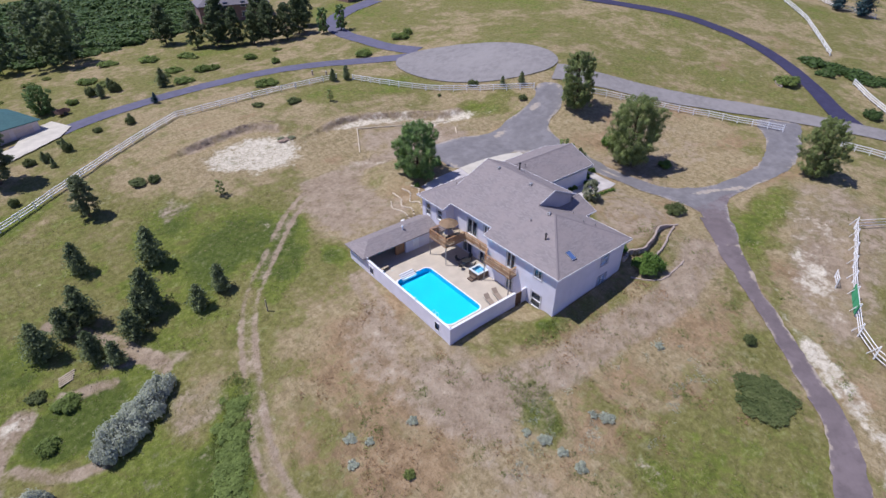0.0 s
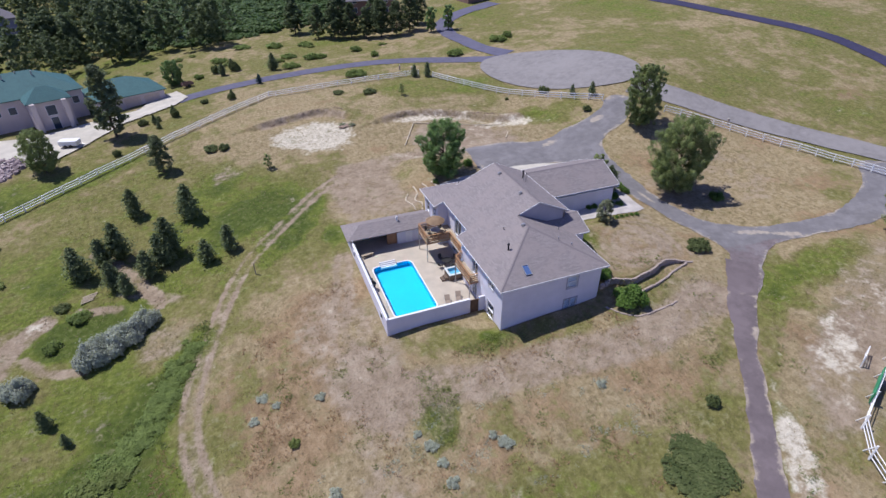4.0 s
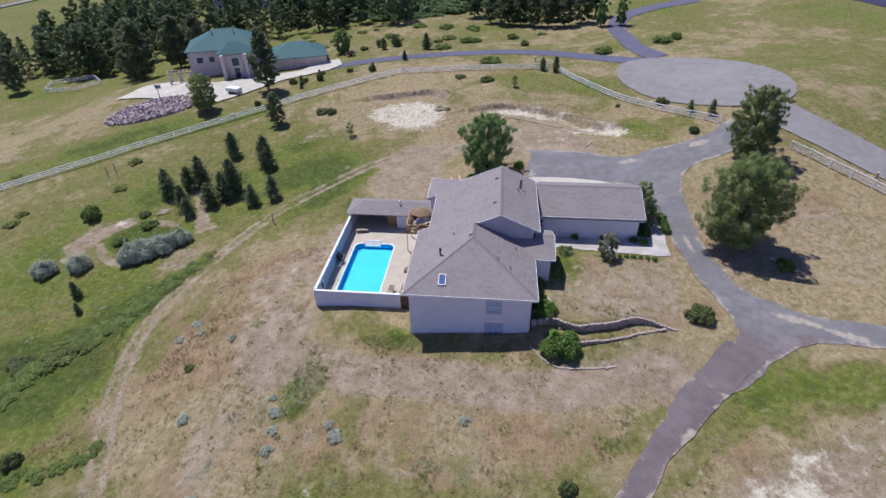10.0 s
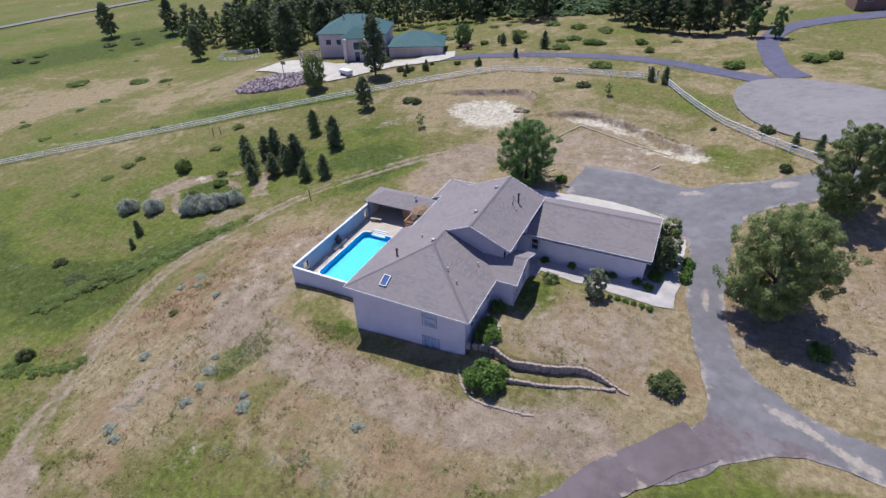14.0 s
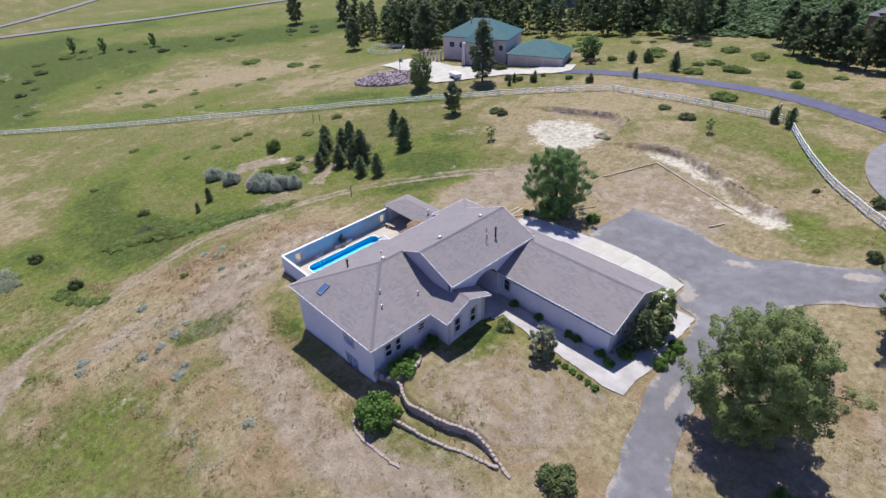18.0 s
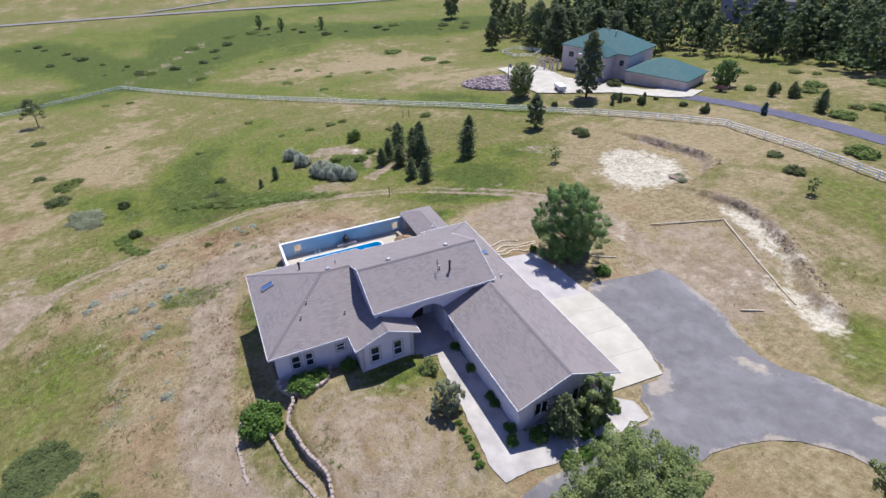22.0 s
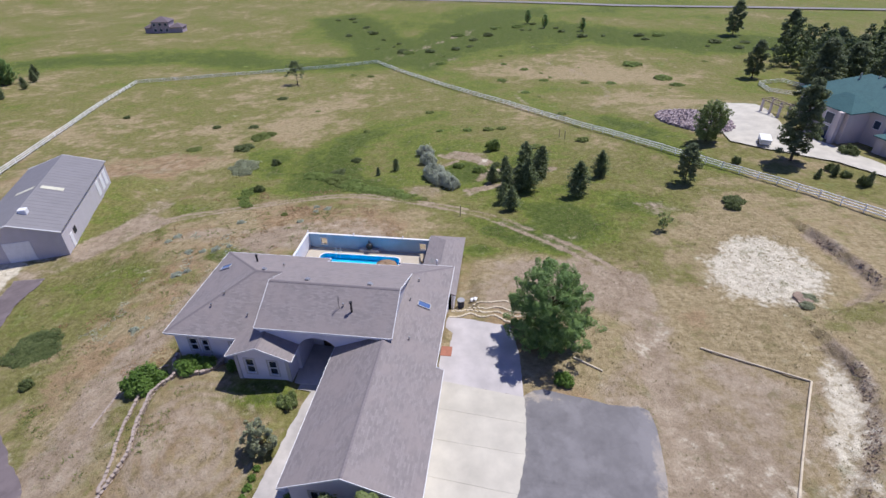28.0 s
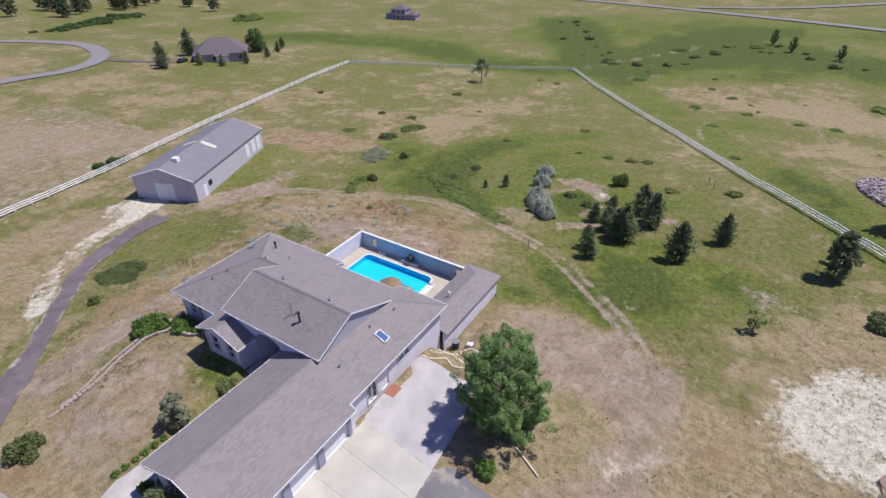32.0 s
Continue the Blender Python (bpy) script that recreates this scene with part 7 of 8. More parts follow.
bn = thing("poolside_bench", "low dark folded bench beside the pool house", "bench", (-8.8, 19.2, 0), turn=12)
part("seat", boxes((-0.8, 0.8, -0.2, 0.2, 0.36, 0.42), bevel=0.01), M_WOODGREY, bn)
for x in (-0.6, 0.6):
    part("leg", boxes((x - 0.05, x + 0.05, -0.18, 0.18, 0.0, 0.36)), M_WOODGREY, bn)
for y in (4.5, 10.4, 16.6, 20.0):
    lp = thing("wall_lamp", "small white lamp on top of the pool wall", "lamp", (-10.4, y, 1.96), "pool wall lamps")
    part("post", boxes((-0.03, 0.03, -0.03, 0.03, 0, 0.18)), M_TRIM, lp)
    bm = bmesh.new()
    bmesh.ops.create_icosphere(bm, subdivisions=2, radius=0.09, matrix=Matrix.Translation((0, 0, 0.25)))
    part("globe", bm, M_TRIM, lp, smooth=True)


def roof_z(x, y):
    if y < min(x, 12.64 - x) and y < RX:
        return EAVE + P * y
    if 8.85 < y < 20.4 and x > 9:
        return wz(9) - (wz(9) - RE) / 4.1 * (x - 9)
    if x > 13.1 or (y > 20.4 and x > 24.04 - y):
        return min(nz(y), sz(y)) if y < GR else nz(y)
    return min(wz(x), ez(x)) if not 8.85 < y < 20.4 else wz(x)


def roof_vent(x, y, kind="box"):
    z = roof_z(x, y) - 0.02
    if kind == "box":
        v = thing("roof_vent", "small grey box vent on the shingles", "vent", (x, y, z), "roof vents")
        part("base", boxes((-0.24, 0.24, -0.24, 0.24, 0.0, 0.06), bevel=0.01), M_METAL, v)
        part("hood", boxes((-0.17, 0.17, -0.17, 0.17, 0.062, 0.24), bevel=0.03), M_METAL, v)
    else:
        h = {"pipe": 0.7, "small": 0.22, "flue": 0.95}[kind]
        v = thing("vent_pipe", "dark metal pipe through the roof" if kind != "small" else "short grey plumbing vent on the roof", "pipe", (x, y, z), "roof pipes")
        bm = bmesh.new()
        r = 0.05 if kind == "small" else 0.09
        tube(bm, (0, 0, -0.1), (0, 0, h), r, r, 9)
        part("pipe", bm, M_BLACK if kind != "small" else M_METAL, v)
        bm = bmesh.new()
        tube(bm, (0, 0, h + 0.002), (0, 0, h + 0.13), r * 1.7, r * 1.3, 9)
        part("cap", bm, M_BLACK if kind != "small" else M_METAL, v)


for x, y in ((15.6, 18.9), (19.4, 18.9), (22.75, 18.9), (8.4, 17.6), (8.3, 12.0), (6.0, 6.9)):
    roof_vent(x, y)
for x, y, k in ((3.15, 4.77, "pipe"), (11.2, 16.7, "flue"), (12.1, 21.6, "small"), (7.4, 20.9, "small"), (10.0, 3.4, "small"), (10.6, 7.0, "small"), (8.8, 4.2, "small"), (4.4, 21.2, "small"), (4.2, 8.0, "small"), (10.8, 15.9, "small")):
    roof_vent(x, y, k)
bm = bmesh.new()
tube(bm, (0, 0, 0), (0, 0, 1.3), 0.02, 0.02, 6)
for k in range(4):
    tube(bm, (-0.35 + 0.06 * k, 0, 0.75 + 0.15 * k), (0.35 - 0.06 * k, 0, 0.75 + 0.15 * k), 0.01, 0.01, 5)
an = thing("antenna", "thin metal aerial beside the flue", "antenna", (11.0, 15.6, roof_z(11.0, 15.6) - 0.02))
part("mast", bm, M_BLACK, an)
for x, y, n in ((7.4, 22.1, "n"), (3.65, 1.6, "s")):
    z = roof_z(x, y)
    sk = thing("skylight", "flat blue-glass skylight in a metal frame", "skylight", (x, y, z))
    sk.matrix_world = pose(x, y, z, -math.degrees(math.atan(P)) if n == "n" else math.degrees(math.atan(P)))
    part("frame", boxes((-0.36, -0.29, -0.6, 0.6, -0.05, 0.13), (0.29, 0.36, -0.6, 0.6, -0.05, 0.13), (-0.29, 0.29, -0.6, -0.53, -0.05, 0.13), (-0.29, 0.29, 0.53, 0.6, -0.05, 0.13), bevel=0.01), M_METAL, sk)
    part("pane", boxes((-0.289, 0.289, -0.529, 0.529, 0.06, 0.09)), M_SKYGLASS, sk)
pipe = thing("flue_pipe", "white capped flue on the pool house roof", "pipe", (-4.05, 21.7, 2.9))
bm = bmesh.new()
tube(bm, (0, 0, 0), (0, 0, 0.45), 0.09, 0.09, 9)
part("pipe", bm, M_TRIM, pipe)
bm = bmesh.new()
tube(bm, (0, 0, 0.452), (0, 0, 0.62), 0.17, 0.10, 9)
part("cap", bm, M_TRIM, pipe)
bins = thing("barrel", "dark blue barrel by the house corner", "barrel", (-0.4, 24.75, H(-0.4, 24.75)))
bm = bmesh.new()
bmesh.ops.create_cone(bm, cap_ends=True, segments=16, radius1=0.36, radius2=0.38, depth=0.9, matrix=Matrix.Translation((0, 0, 0.45)))
part("body", bm, plain("dark_blue_plastic", (0.03, 0.04, 0.09), 0.5), bins)
bm = bmesh.new()
bmesh.ops.create_cone(bm, cap_ends=True, segments=16, radius1=0.40, radius2=0.40, depth=0.06, matrix=Matrix.Translation((0, 0, 0.932)))
part("lid", bm, M_METAL, bins)
bg = thing("sacks", "pile of white sacks beside the barrel", "sacks", (-1.0, 25.9, H(-1.0, 25.9)))
for k, (x, y, z) in enumerate(((0, 0, 0.12), (0.35, 0.45, 0.1), (-0.1, 0.8, 0.12), (0.1, 0.35, 0.35))):
    bm = bmesh.new()
    bmesh.ops.create_icosphere(bm, subdivisions=2, radius=0.3, matrix=Matrix.Translation((x, y, z)) @ Matrix.Diagonal((1.1, 0.8, 0.5, 1)))
    part("sack", bm, M_TRIM, bg, smooth=True)
mat_ = thing("door_mat", "red brick-coloured mat at the side door", "mat", (9.1, 24.3, H(9.1, 24.3) + 0.075))
part("mat", boxes((-0.6, 0.6, -0.5, 0.5, 0.0, 0.03), bevel=0.008), plain("terracotta_mat", (0.36, 0.15, 0.10), 0.9, 0.15), mat_)

# ---- dry-stone walls, edging and log pen ----
STONES = []
for k in range(6):
    rs = random.Random(70 + k)
    bm = bmesh.new()
    bmesh.ops.create_cube(bm, size=1.0)
    bmesh.ops.bevel(bm, geom=bm.edges[:], offset=0.16, segments=1, affect="EDGES")
    for v in bm.verts:
        v.co += Vector((rs.uniform(-0.07, 0.07), rs.uniform(-0.07, 0.07), rs.uniform(-0.06, 0.06)))
    me = bpy.data.meshes.new("stone")
    bm.to_mesh(me)
    bm.free()
    me.materials.append(M_STONE)
    STONES.append(me)


def stone_wall(name, label, pts, top, rows, length=0.32, thick=0.24, h=0.2, mat=None):
    """A dry-laid wall: courses of separate stones along a line, below the height top(x, y)."""
    L = smooth_line(pts, length)
    ob = thing(name, label, "wall", (L[0][0], L[0][1], 0), kind="structure")
    rs = random.Random(int(L[0][0] * 10))
    for r in range(rows):
        for a, b in zip(L[:-1], L[1:]):
            x, y = (a + b) / 2
            q = new("stone", rs.choice(STONES))
            q.parent = ob
            z = top(x, y) - h * (r + 0.5)
            q.matrix_local = pose(x - L[0][0] + rs.uniform(-0.04, 0.04), y - L[0][1] + rs.uniform(-0.04, 0.04), z, rs.uniform(-4, 4), rs.uniform(-4, 4), math.degrees(math.atan2(b[1] - a[1], b[0] - a[0])) + rs.uniform(-7, 7)) @ Matrix.Diagonal((length * rs.uniform(1.0, 1.12), thick * rs.uniform(0.85, 1.15), h * rs.uniform(0.92, 1.08), 1))
    return ob


stone_wall("stone_wall_upper", "curved dry-stone wall holding up the dry lawn", WALL_UP, lambda x, y: H(x, y + 0.6) + 0.06, 4)
stone_wall("stone_wall_lower", "lower curved dry-stone wall below the lawn", WALL_LOW, lambda x, y: H(x, y + 0.5) + 0.08, 4)
stone_wall("stone_edging", "single course of stones below the juniper", [(12.2, -1.2), (13.2, -2.6), (14.7, -3.6), (17.2, -3.6), (19.6, -3.4)], lambda x, y: H(x, y) + 0.10, 1, 0.26, 0.2, 0.14)
stone_wall("planter_wall", "low curved stone planter wall at the house corner", [(12.2, 0.3), (13.4, 0.6), (14.2, 1.6), (14.3, 2.9), (13.7, 4.2), (12.5, 4.7)], lambda x, y: 2.98, 3, 0.42, 0.3)
M_SAND = plain("sand_coloured_block", (0.60, 0.52, 0.40), 0.9, 0.15, 2.0, 16.0)
for k, pts in enumerate(([(4.4, 24.0), (4.2, 25.2), (3.4, 26.0), (4.0, 27.2), (3.4, 28.4), (4.4, 29.6), (4.2, 31.2)], [(3.2, 24.1), (3.0, 25.0), (2.2, 25.9), (2.7, 27.2), (2.1, 28.6), (3.1, 29.9), (3.0, 31.8)], [(2.0, 24.2), (1.8, 25.0), (1.0, 26.1), (1.4, 27.4), (0.8, 28.8), (1.7, 30.4), (1.8, 32.6)], [(0.8, 24.3), (0.6, 25.3), (0.1, 26.4), (0.0, 28.0), (-0.4, 29.4), (0.4, 31.0)])):
    ob = stone_wall("terrace_edge_%d" % (k + 1), "wavy sand-coloured block edging of a planted terrace", pts, lambda x, y: H(x, y) + 0.14, 1, 0.36, 0.2)
    for c in ob.children:
        if c.data.materials[0] != M_SAND:
            nm = c.data.name + "_sand"
            if nm not in bpy.data.meshes:
                q = c.data.copy()
                q.name = nm
                q.materials.clear()
                q.materials.append(M_SAND)
            c.data = bpy.data.meshes[nm]


M_LOG = plain("sun_bleached_log", (0.64, 0.55, 0.41), 0.9, 0.2, 1.5, 20.0)


def log_line(pts, label):
    ob = thing("log_edging", label, "logs", (pts[0][0], pts[0][1], 0))
    for a, b in zip(pts[:-1], pts[1:]):
        d = math.hypot(b[0] - a[0], b[1] - a[1])
        n = max(1, round(d / 2.6))
        for k in range(n):
            p = [a[i] + (b[i] - a[i]) * k / n for i in (0, 1)]
            q = [a[i] + (b[i] - a[i]) * (k + 0.985) / n for i in (0, 1)]
            bm = bmesh.new()
            tube(bm, (p[0] - pts[0][0], p[1] - pts[0][1], H(*p) + 0.09), (q[0] - pts[0][0], q[1] - pts[0][1], H(*q) + 0.09), 0.095, 0.085, 8)
            part("log", bm, M_LOG, ob)


log_line([(5.3, 47.5), (9.4, 55.0), (12.7, 53.3), (24.3, 47.6)], "weathered logs laid in a line round the bare plot")
log_line([(22.3, 42.5), (23.5, 44.2)], "loose weathered log on the bare ground")
log_line([(8.6, 35.6), (9.9, 38.0)], "short weathered log in the dry grass")

# crumbling lip of the cut banks: dark clods stand for the overhang's shadow
M_SOIL_SHADE = plain("dark_crumbled_soil", (0.29, 0.215, 0.165), 0.95, 0.25, 2.0, 14.0, bumpy=0.5)
rc = np.random.RandomState(33)
V, F = [], []
cube = np.array([(sx, sy, sz_) for sx in (-1, 1) for sy in (-1, 1) for sz_ in (-1, 1)], float)
cf = [(0, 1, 3, 2), (4, 6, 7, 5), (0, 4, 5, 1), (2, 3, 7, 6), (0, 2, 6, 4), (1, 5, 7, 3)]
for pts in ([(-15.5, 66.6), (-8.2, 68.1), (-3.1, 67.7), (-1.2, 65.6)], [(7.5, 58.9), (12, 58.0), (17, 55.6), (22, 52.6), (27, 49.5)]):
    for p in smooth_line(pts, 0.10):
        if math.sin(p[0] * 1.9) + math.sin(p[0] * 0.83 + 1.0) < -0.5:
            continue
        for q in range(2):
            x, y = p[0] + rc.normal() * 0.22, p[1] + rc.normal() * 0.22
            R = np.array(Euler(rc.uniform(-0.6, 0.6, 3)).to_matrix())
            sc_ = rc.uniform(0.02, 0.08, 3)
            F += [tuple(i_ + 8 * len(V) for i_ in f) for f in cf]
            V.append((cube * sc_ * rc.uniform(0.6, 1.2, (8, 1))) @ R.T + np.array([x, y, H(x, y) + rc.uniform(-0.04, 0.06)]))
tagged(link_mesh("cut_bank", np.concatenate(V), F, M_SOIL_SHADE), "crumbling lip of earth above the bare plots, darkened for its overhang's shadow", "earth bank", kind="stuff")

# heap of purplish spoil at the edge of the pale plot
bm = bmesh.new()
bmesh.ops.create_icosphere(bm, subdivisions=3, radius=1.0)
rh = random.Random(4)
for q in bm.verts:
    q.co = Vector((q.co.x * 1.3, q.co.y * 0.9, max(q.co.z, -0.2) * 0.32)) * (1 + 0.12 * math.sin(5 * q.co.x + 3 * q.co.y) + rh.uniform(-0.13, 0.13))
heap = thing("spoil_heap", "low heap of purplish crumbled soil and weeds", "earth heap", (-2.4, 59.6, H(-2.4, 59.6)))
part("mound", bm, M_SOIL_SHADE, heap)
bush(-2.9, 60.2, 0.9, 0.5, "dry weeds beside the spoil heap", M_GREYLEAF, "weed_clump", 0.085, 1400)
bush(-1.4, 59.4, 0.8, 0.45, "dry weeds beside the spoil heap", M_GREYLEAF, "weed_clump", 0.085, 1400)

# ---- corral ----
cor = thing("corral_fence", "white pole corral with a green gate on pale ground", "fence", (43.3, -13.6, 0))
CP = [(49.0, -17.2), (43.3, -13.6), (40.6, -14.6), (37.9, -15.6), (35.2, -16.5), (32.6, -17.5), (30.0, -18.6), (27.4, -19.8), (24.6, -21.1), (22.6, -23.3), (21.6, -25.8)]
for i, (x, y) in enumerate(CP):
    bm = boxes((x - 43.3 - 0.07, x - 43.3 + 0.07, y + 13.6 - 0.07, y + 13.6 + 0.07, H(x, y) - 0.3, H(x, y) + 1.75))
    part("post", bm, M_VINYL, cor)
    bm = bmesh.new()
    tube(bm, (x - 43.3 + 0.3, y + 13.6 + 0.75, H(x, y) + 0.0), (x - 43.3, y + 13.6, H(x, y) + 1.7), 0.05, 0.05, 6)
    part("brace", bm, M_VINYL, cor)
for i, (a, b) in enumerate(zip(CP[:-1], CP[1:])):
    for z in (0.4, 0.85, 1.3):
        bm = bmesh.new()
        tube(bm, (a[0] - 43.3, a[1] + 13.6, H(*a) + z), (b[0] - 43.3, b[1] + 13.6, H(*b) + z), 0.04, 0.04, 6)
        part("rail", bm, M_VINYL, cor)
M_GREENP = plain("green_gate_paint", (0.04, 0.24, 0.11), 0.6)
bm = bmesh.new()
for k in range(7):
    tube(bm, (27.2 - 43.3, -19.7 + 13.6, H(27.2, -19.7) + 0.25 + 0.2 * k), (30.4 - 43.3, -18.2 + 13.6, H(30.4, -18.2) + 0.25 + 0.2 * k), 0.06, 0.06, 6)
for f in (0.0, 0.5, 1.0):
    x, y = 27.2 + 3.2 * f, -19.7 + 1.5 * f
    tube(bm, (x - 43.3, y + 13.6, H(x, y) + 0.2), (x - 43.3, y + 13.6, H(x, y) + 1.52), 0.07, 0.07, 6)
part("gate", bm, M_GREENP, cor, "green tubular gate")
pan = thing("loose_fence", "loose white corral panel on the pale ground", "panel", (31.0, -16.2, H(31.0, -16.2)), turn=25)
for x in (-0.9, 0.9):
    part("post", boxes((x - 0.05, x + 0.05, -0.05, 0.05, -0.2, 1.3)), M_VINYL, pan)
for z in (0.4, 0.8, 1.2):
    part("rail", boxes((-0.85, 0.85, -0.03, 0.03, z - 0.05, z + 0.05)), M_VINYL, pan)

# ---- metal barn ----
BT = math.degrees(math.atan2(-0.382, -0.923))
BL, BW, BE, BRZ, B0 = 23.2, 11.0, 0.1, 2.0, -3.75
barn = thing("barn", "pale grey metal barn with a grey ribbed roof", "barn", (-10.0, -30.2, 0), turn=BT)
M_RIB = plain("pale_ribbed_metal", (0.54, 0.51, 0.545), 0.6, 0.05, 1.0, 10.0)
M_BROOF = plain("grey_metal_roof", (0.225, 0.215, 0.225), 0.55, 0.06, 0.6, 10.0)
for name, b in (("wall", (0, BL, 0, 0.15, B0 - 1.5, BE)), ("wall", (0, BL, BW - 0.15, BW, B0 - 1.5, BE)), ("wall", (0.0, 0.15, 0.152, BW - 0.152, B0 - 1.5, BE)), ("wall", (BL - 0.15, BL, 0.152, BW - 0.152, B0 - 1.5, BE))):
    part(name, boxes(b), M_RIB, barn)
for x0, x1 in ((0, 0.15), (BL - 0.15, BL)):
    bm = bmesh.new()
    a = [bm.verts.new((x0, y, z)) for y, z in ((0, BE), (BW, BE), (BW / 2, BRZ - 0.12))]
    b = [bm.verts.new((x1, y, z)) for y, z in ((0, BE), (BW, BE), (BW / 2, BRZ - 0.12))]
    bm.faces.new(a), bm.faces.new(b[::-1])
    for i in range(3):
        bm.faces.new((a[i], b[i], b[(i + 1) % 3], a[(i + 1) % 3]))
    bmesh.ops.recalc_face_normals(bm, faces=bm.faces[:])
    part("gable", bm, M_RIB, barn)
for s in (0, 1):
    ys = (-0.25, BW / 2) if s == 0 else (BW + 0.25, BW / 2)
    n = 26
    ob = part("roof", prism([(-0.3, ys[0], BE - 0.02), (BL + 0.3, ys[0], BE - 0.02), (BL + 0.3, ys[1], BRZ), (-0.3, ys[1], BRZ)] if s == 0 else [(-0.3, ys[1], BRZ), (BL + 0.3, ys[1], BRZ), (BL + 0.3, ys[0], BE - 0.02), (-0.3, ys[0], BE - 0.02)], 0.08), M_BROOF, barn)
    for k in range(n + 1):
        x = -0.28 + (BL + 0.56) * k / n
        bm = bmesh.new()
        tube(bm, (x, ys[0], BE - 0.01), (x, ys[1], BRZ + 0.0), 0.014, 0.014, 4)
        part("roof_rib", bm, M_BROOF, ob)
    x = 11.0
    f0, f1 = 0.45, 0.92
    y0, y1 = ys[0] + (ys[1] - ys[0]) * f0, ys[0] + (ys[1] - ys[0]) * f1
    z0, z1 = BE + (BRZ - BE) * f0 + 0.045, BE + (BRZ - BE) * f1 + 0.045
    part("roof_panel", prism([(x, y0, z0), (x + 0.9, y0, z0), (x + 0.9, y1, z1), (x, y1, z1)], 0.02), plain("cream_rooflight", (0.62, 0.60, 0.48), 0.5), barn, "cream translucent rooflight")
for p, q in (((-0.32, -0.27), (-0.32, BW / 2)), ((-0.32, BW / 2), (-0.32, BW + 0.27)), ((BL + 0.32, -0.27), (BL + 0.32, BW / 2)), ((BL + 0.32, BW / 2), (BL + 0.32, BW + 0.27))):
    za, zb = (BE, BRZ) if p[1] < BW / 2 - 0.1 else (BRZ, BE)
    bm = bmesh.new()
    tube(bm, (p[0], p[1], za - 0.05), (q[0], q[1], zb - 0.05), 0.09, 0.09, 4)
    part("rake_trim", bm, M_TRIM, barn)
part("sliding_door", boxes((-0.08, -0.003, 3.9, 7.2, B0, B0 + 3.0), bevel=0.01), M_TRIM, barn, "pale blue-white sliding door")
part("door", boxes((2.0, 2.95, -0.06, -0.003, B0, B0 + 2.05), bevel=0.01), M_TRIM, barn, "white side door")
for a, z0, z1 in ((3.6, -2.5, -1.6),):
    part("window", boxes((a, a + 1.0, -0.05, -0.003, z0, z1)), M_DARK, barn)
for a in (16.6, 18.9, 20.9):
    part("window", boxes((a, a + 1.3, -0.05, -0.003, B0 + 0.6, B0 + 3.0), bevel=0.01), M_TRIM, barn, "tall white panel door")
part("vent_hood", boxes((3.0, 3.9, 4.2, 5.2, 1.55, 2.35), bevel=0.06), M_TRIM, barn, "shiny roof vent hood")

# ---- the other houses ----
def far_window(parent, u, v, z, w, h, face, mat_frame):
    """A small window on a far wall: face is 'f' (front, towards -v), 'b', 'l' or 'r'."""
    g = tagged(new("window"))
    g.parent = parent
    t = 0.05
    for nm, grow, out, mt in (("window_frame", 0.09, 0.04, mat_frame), ("pane", 0.0, 0.06, M_FARGLASS)):
        a, b, c, d = u - w / 2 - grow, u + w / 2 + grow, z - grow, z + h + grow
        lo, hi = (v - out, v + 0.01) if face in "fl" else (v - 0.01, v + out)
        part(nm, boxes((a, b, lo, hi, c, d) if face in "fb" else (lo, hi, a, b, c, d)), mt, g)


def block(parent, u0, u1, v0, v1, z0, eave, rise, mw, mr, gable=None, over=0.5):
    """One block of a far house: four walls and a hipped or gabled roof."""
    for b in ((u0, u1, v0, v0 + 0.25), (u0, u1, v1 - 0.25, v1), (u0, u0 + 0.25, v0 + 0.252, v1 - 0.252), (u1 - 0.25, u1, v0 + 0.252, v1 - 0.252)):
        part("wall", boxes((*b, z0, eave)), mw, parent)
    a, b, c, d = u0 - over, u1 + over, v0 - over, v1 + over
    along = (b - a) >= (d - c)
    if gable is None:
        k = (d - c) / 2 if along else (b - a) / 2
        r0, r1 = ((a + k, (c + d) / 2), (b - k, (c + d) / 2)) if along else (((a + b) / 2, c + k), ((a + b) / 2, d - k))
    else:
        along = gable == "u"
        r0, r1 = ((a, (c + d) / 2), (b, (c + d) / 2)) if along else (((a + b) / 2, c), ((a + b) / 2, d))
    R0, R1, zt = (*r0, eave + rise), (*r1, eave + rise), eave
    A, B, C, D = (a, c, zt), (b, c, zt), (b, d, zt), (a, d, zt)
    if along:
        fs = [[A, B, R1, R0], [C, D, R0, R1], [D, A, R0], [B, C, R1]]
    else:
        fs = [[B, C, R1, R0], [D, A, R0, R1], [A, B, R0], [C, D, R1]]
    for f in fs:
        if abs((Vector(f[1]) - Vector(f[0])).cross(Vector(f[2]) - Vector(f[0])).z) < 1e-3:
            bm = bmesh.new()
            bm.faces.new([bm.verts.new(p) for p in f])
            r = bmesh.ops.extrude_face_region(bm, geom=bm.faces[:])
            c0 = (Vector(R0) + Vector(R1)) / 2 - Vector(f[2])
            off = Vector((c0.x, c0.y, 0)).normalized() * 0.6
            bmesh.ops.translate(bm, verts=[v for v in r["geom"] if isinstance(v, bmesh.types.BMVert)], vec=off * 0.3)
            bmesh.ops.translate(bm, verts=bm.verts[:], vec=off)
            part("gable", bm, mw, parent)
        else:
            part("roof", prism(f, 0.15), mr, parent)


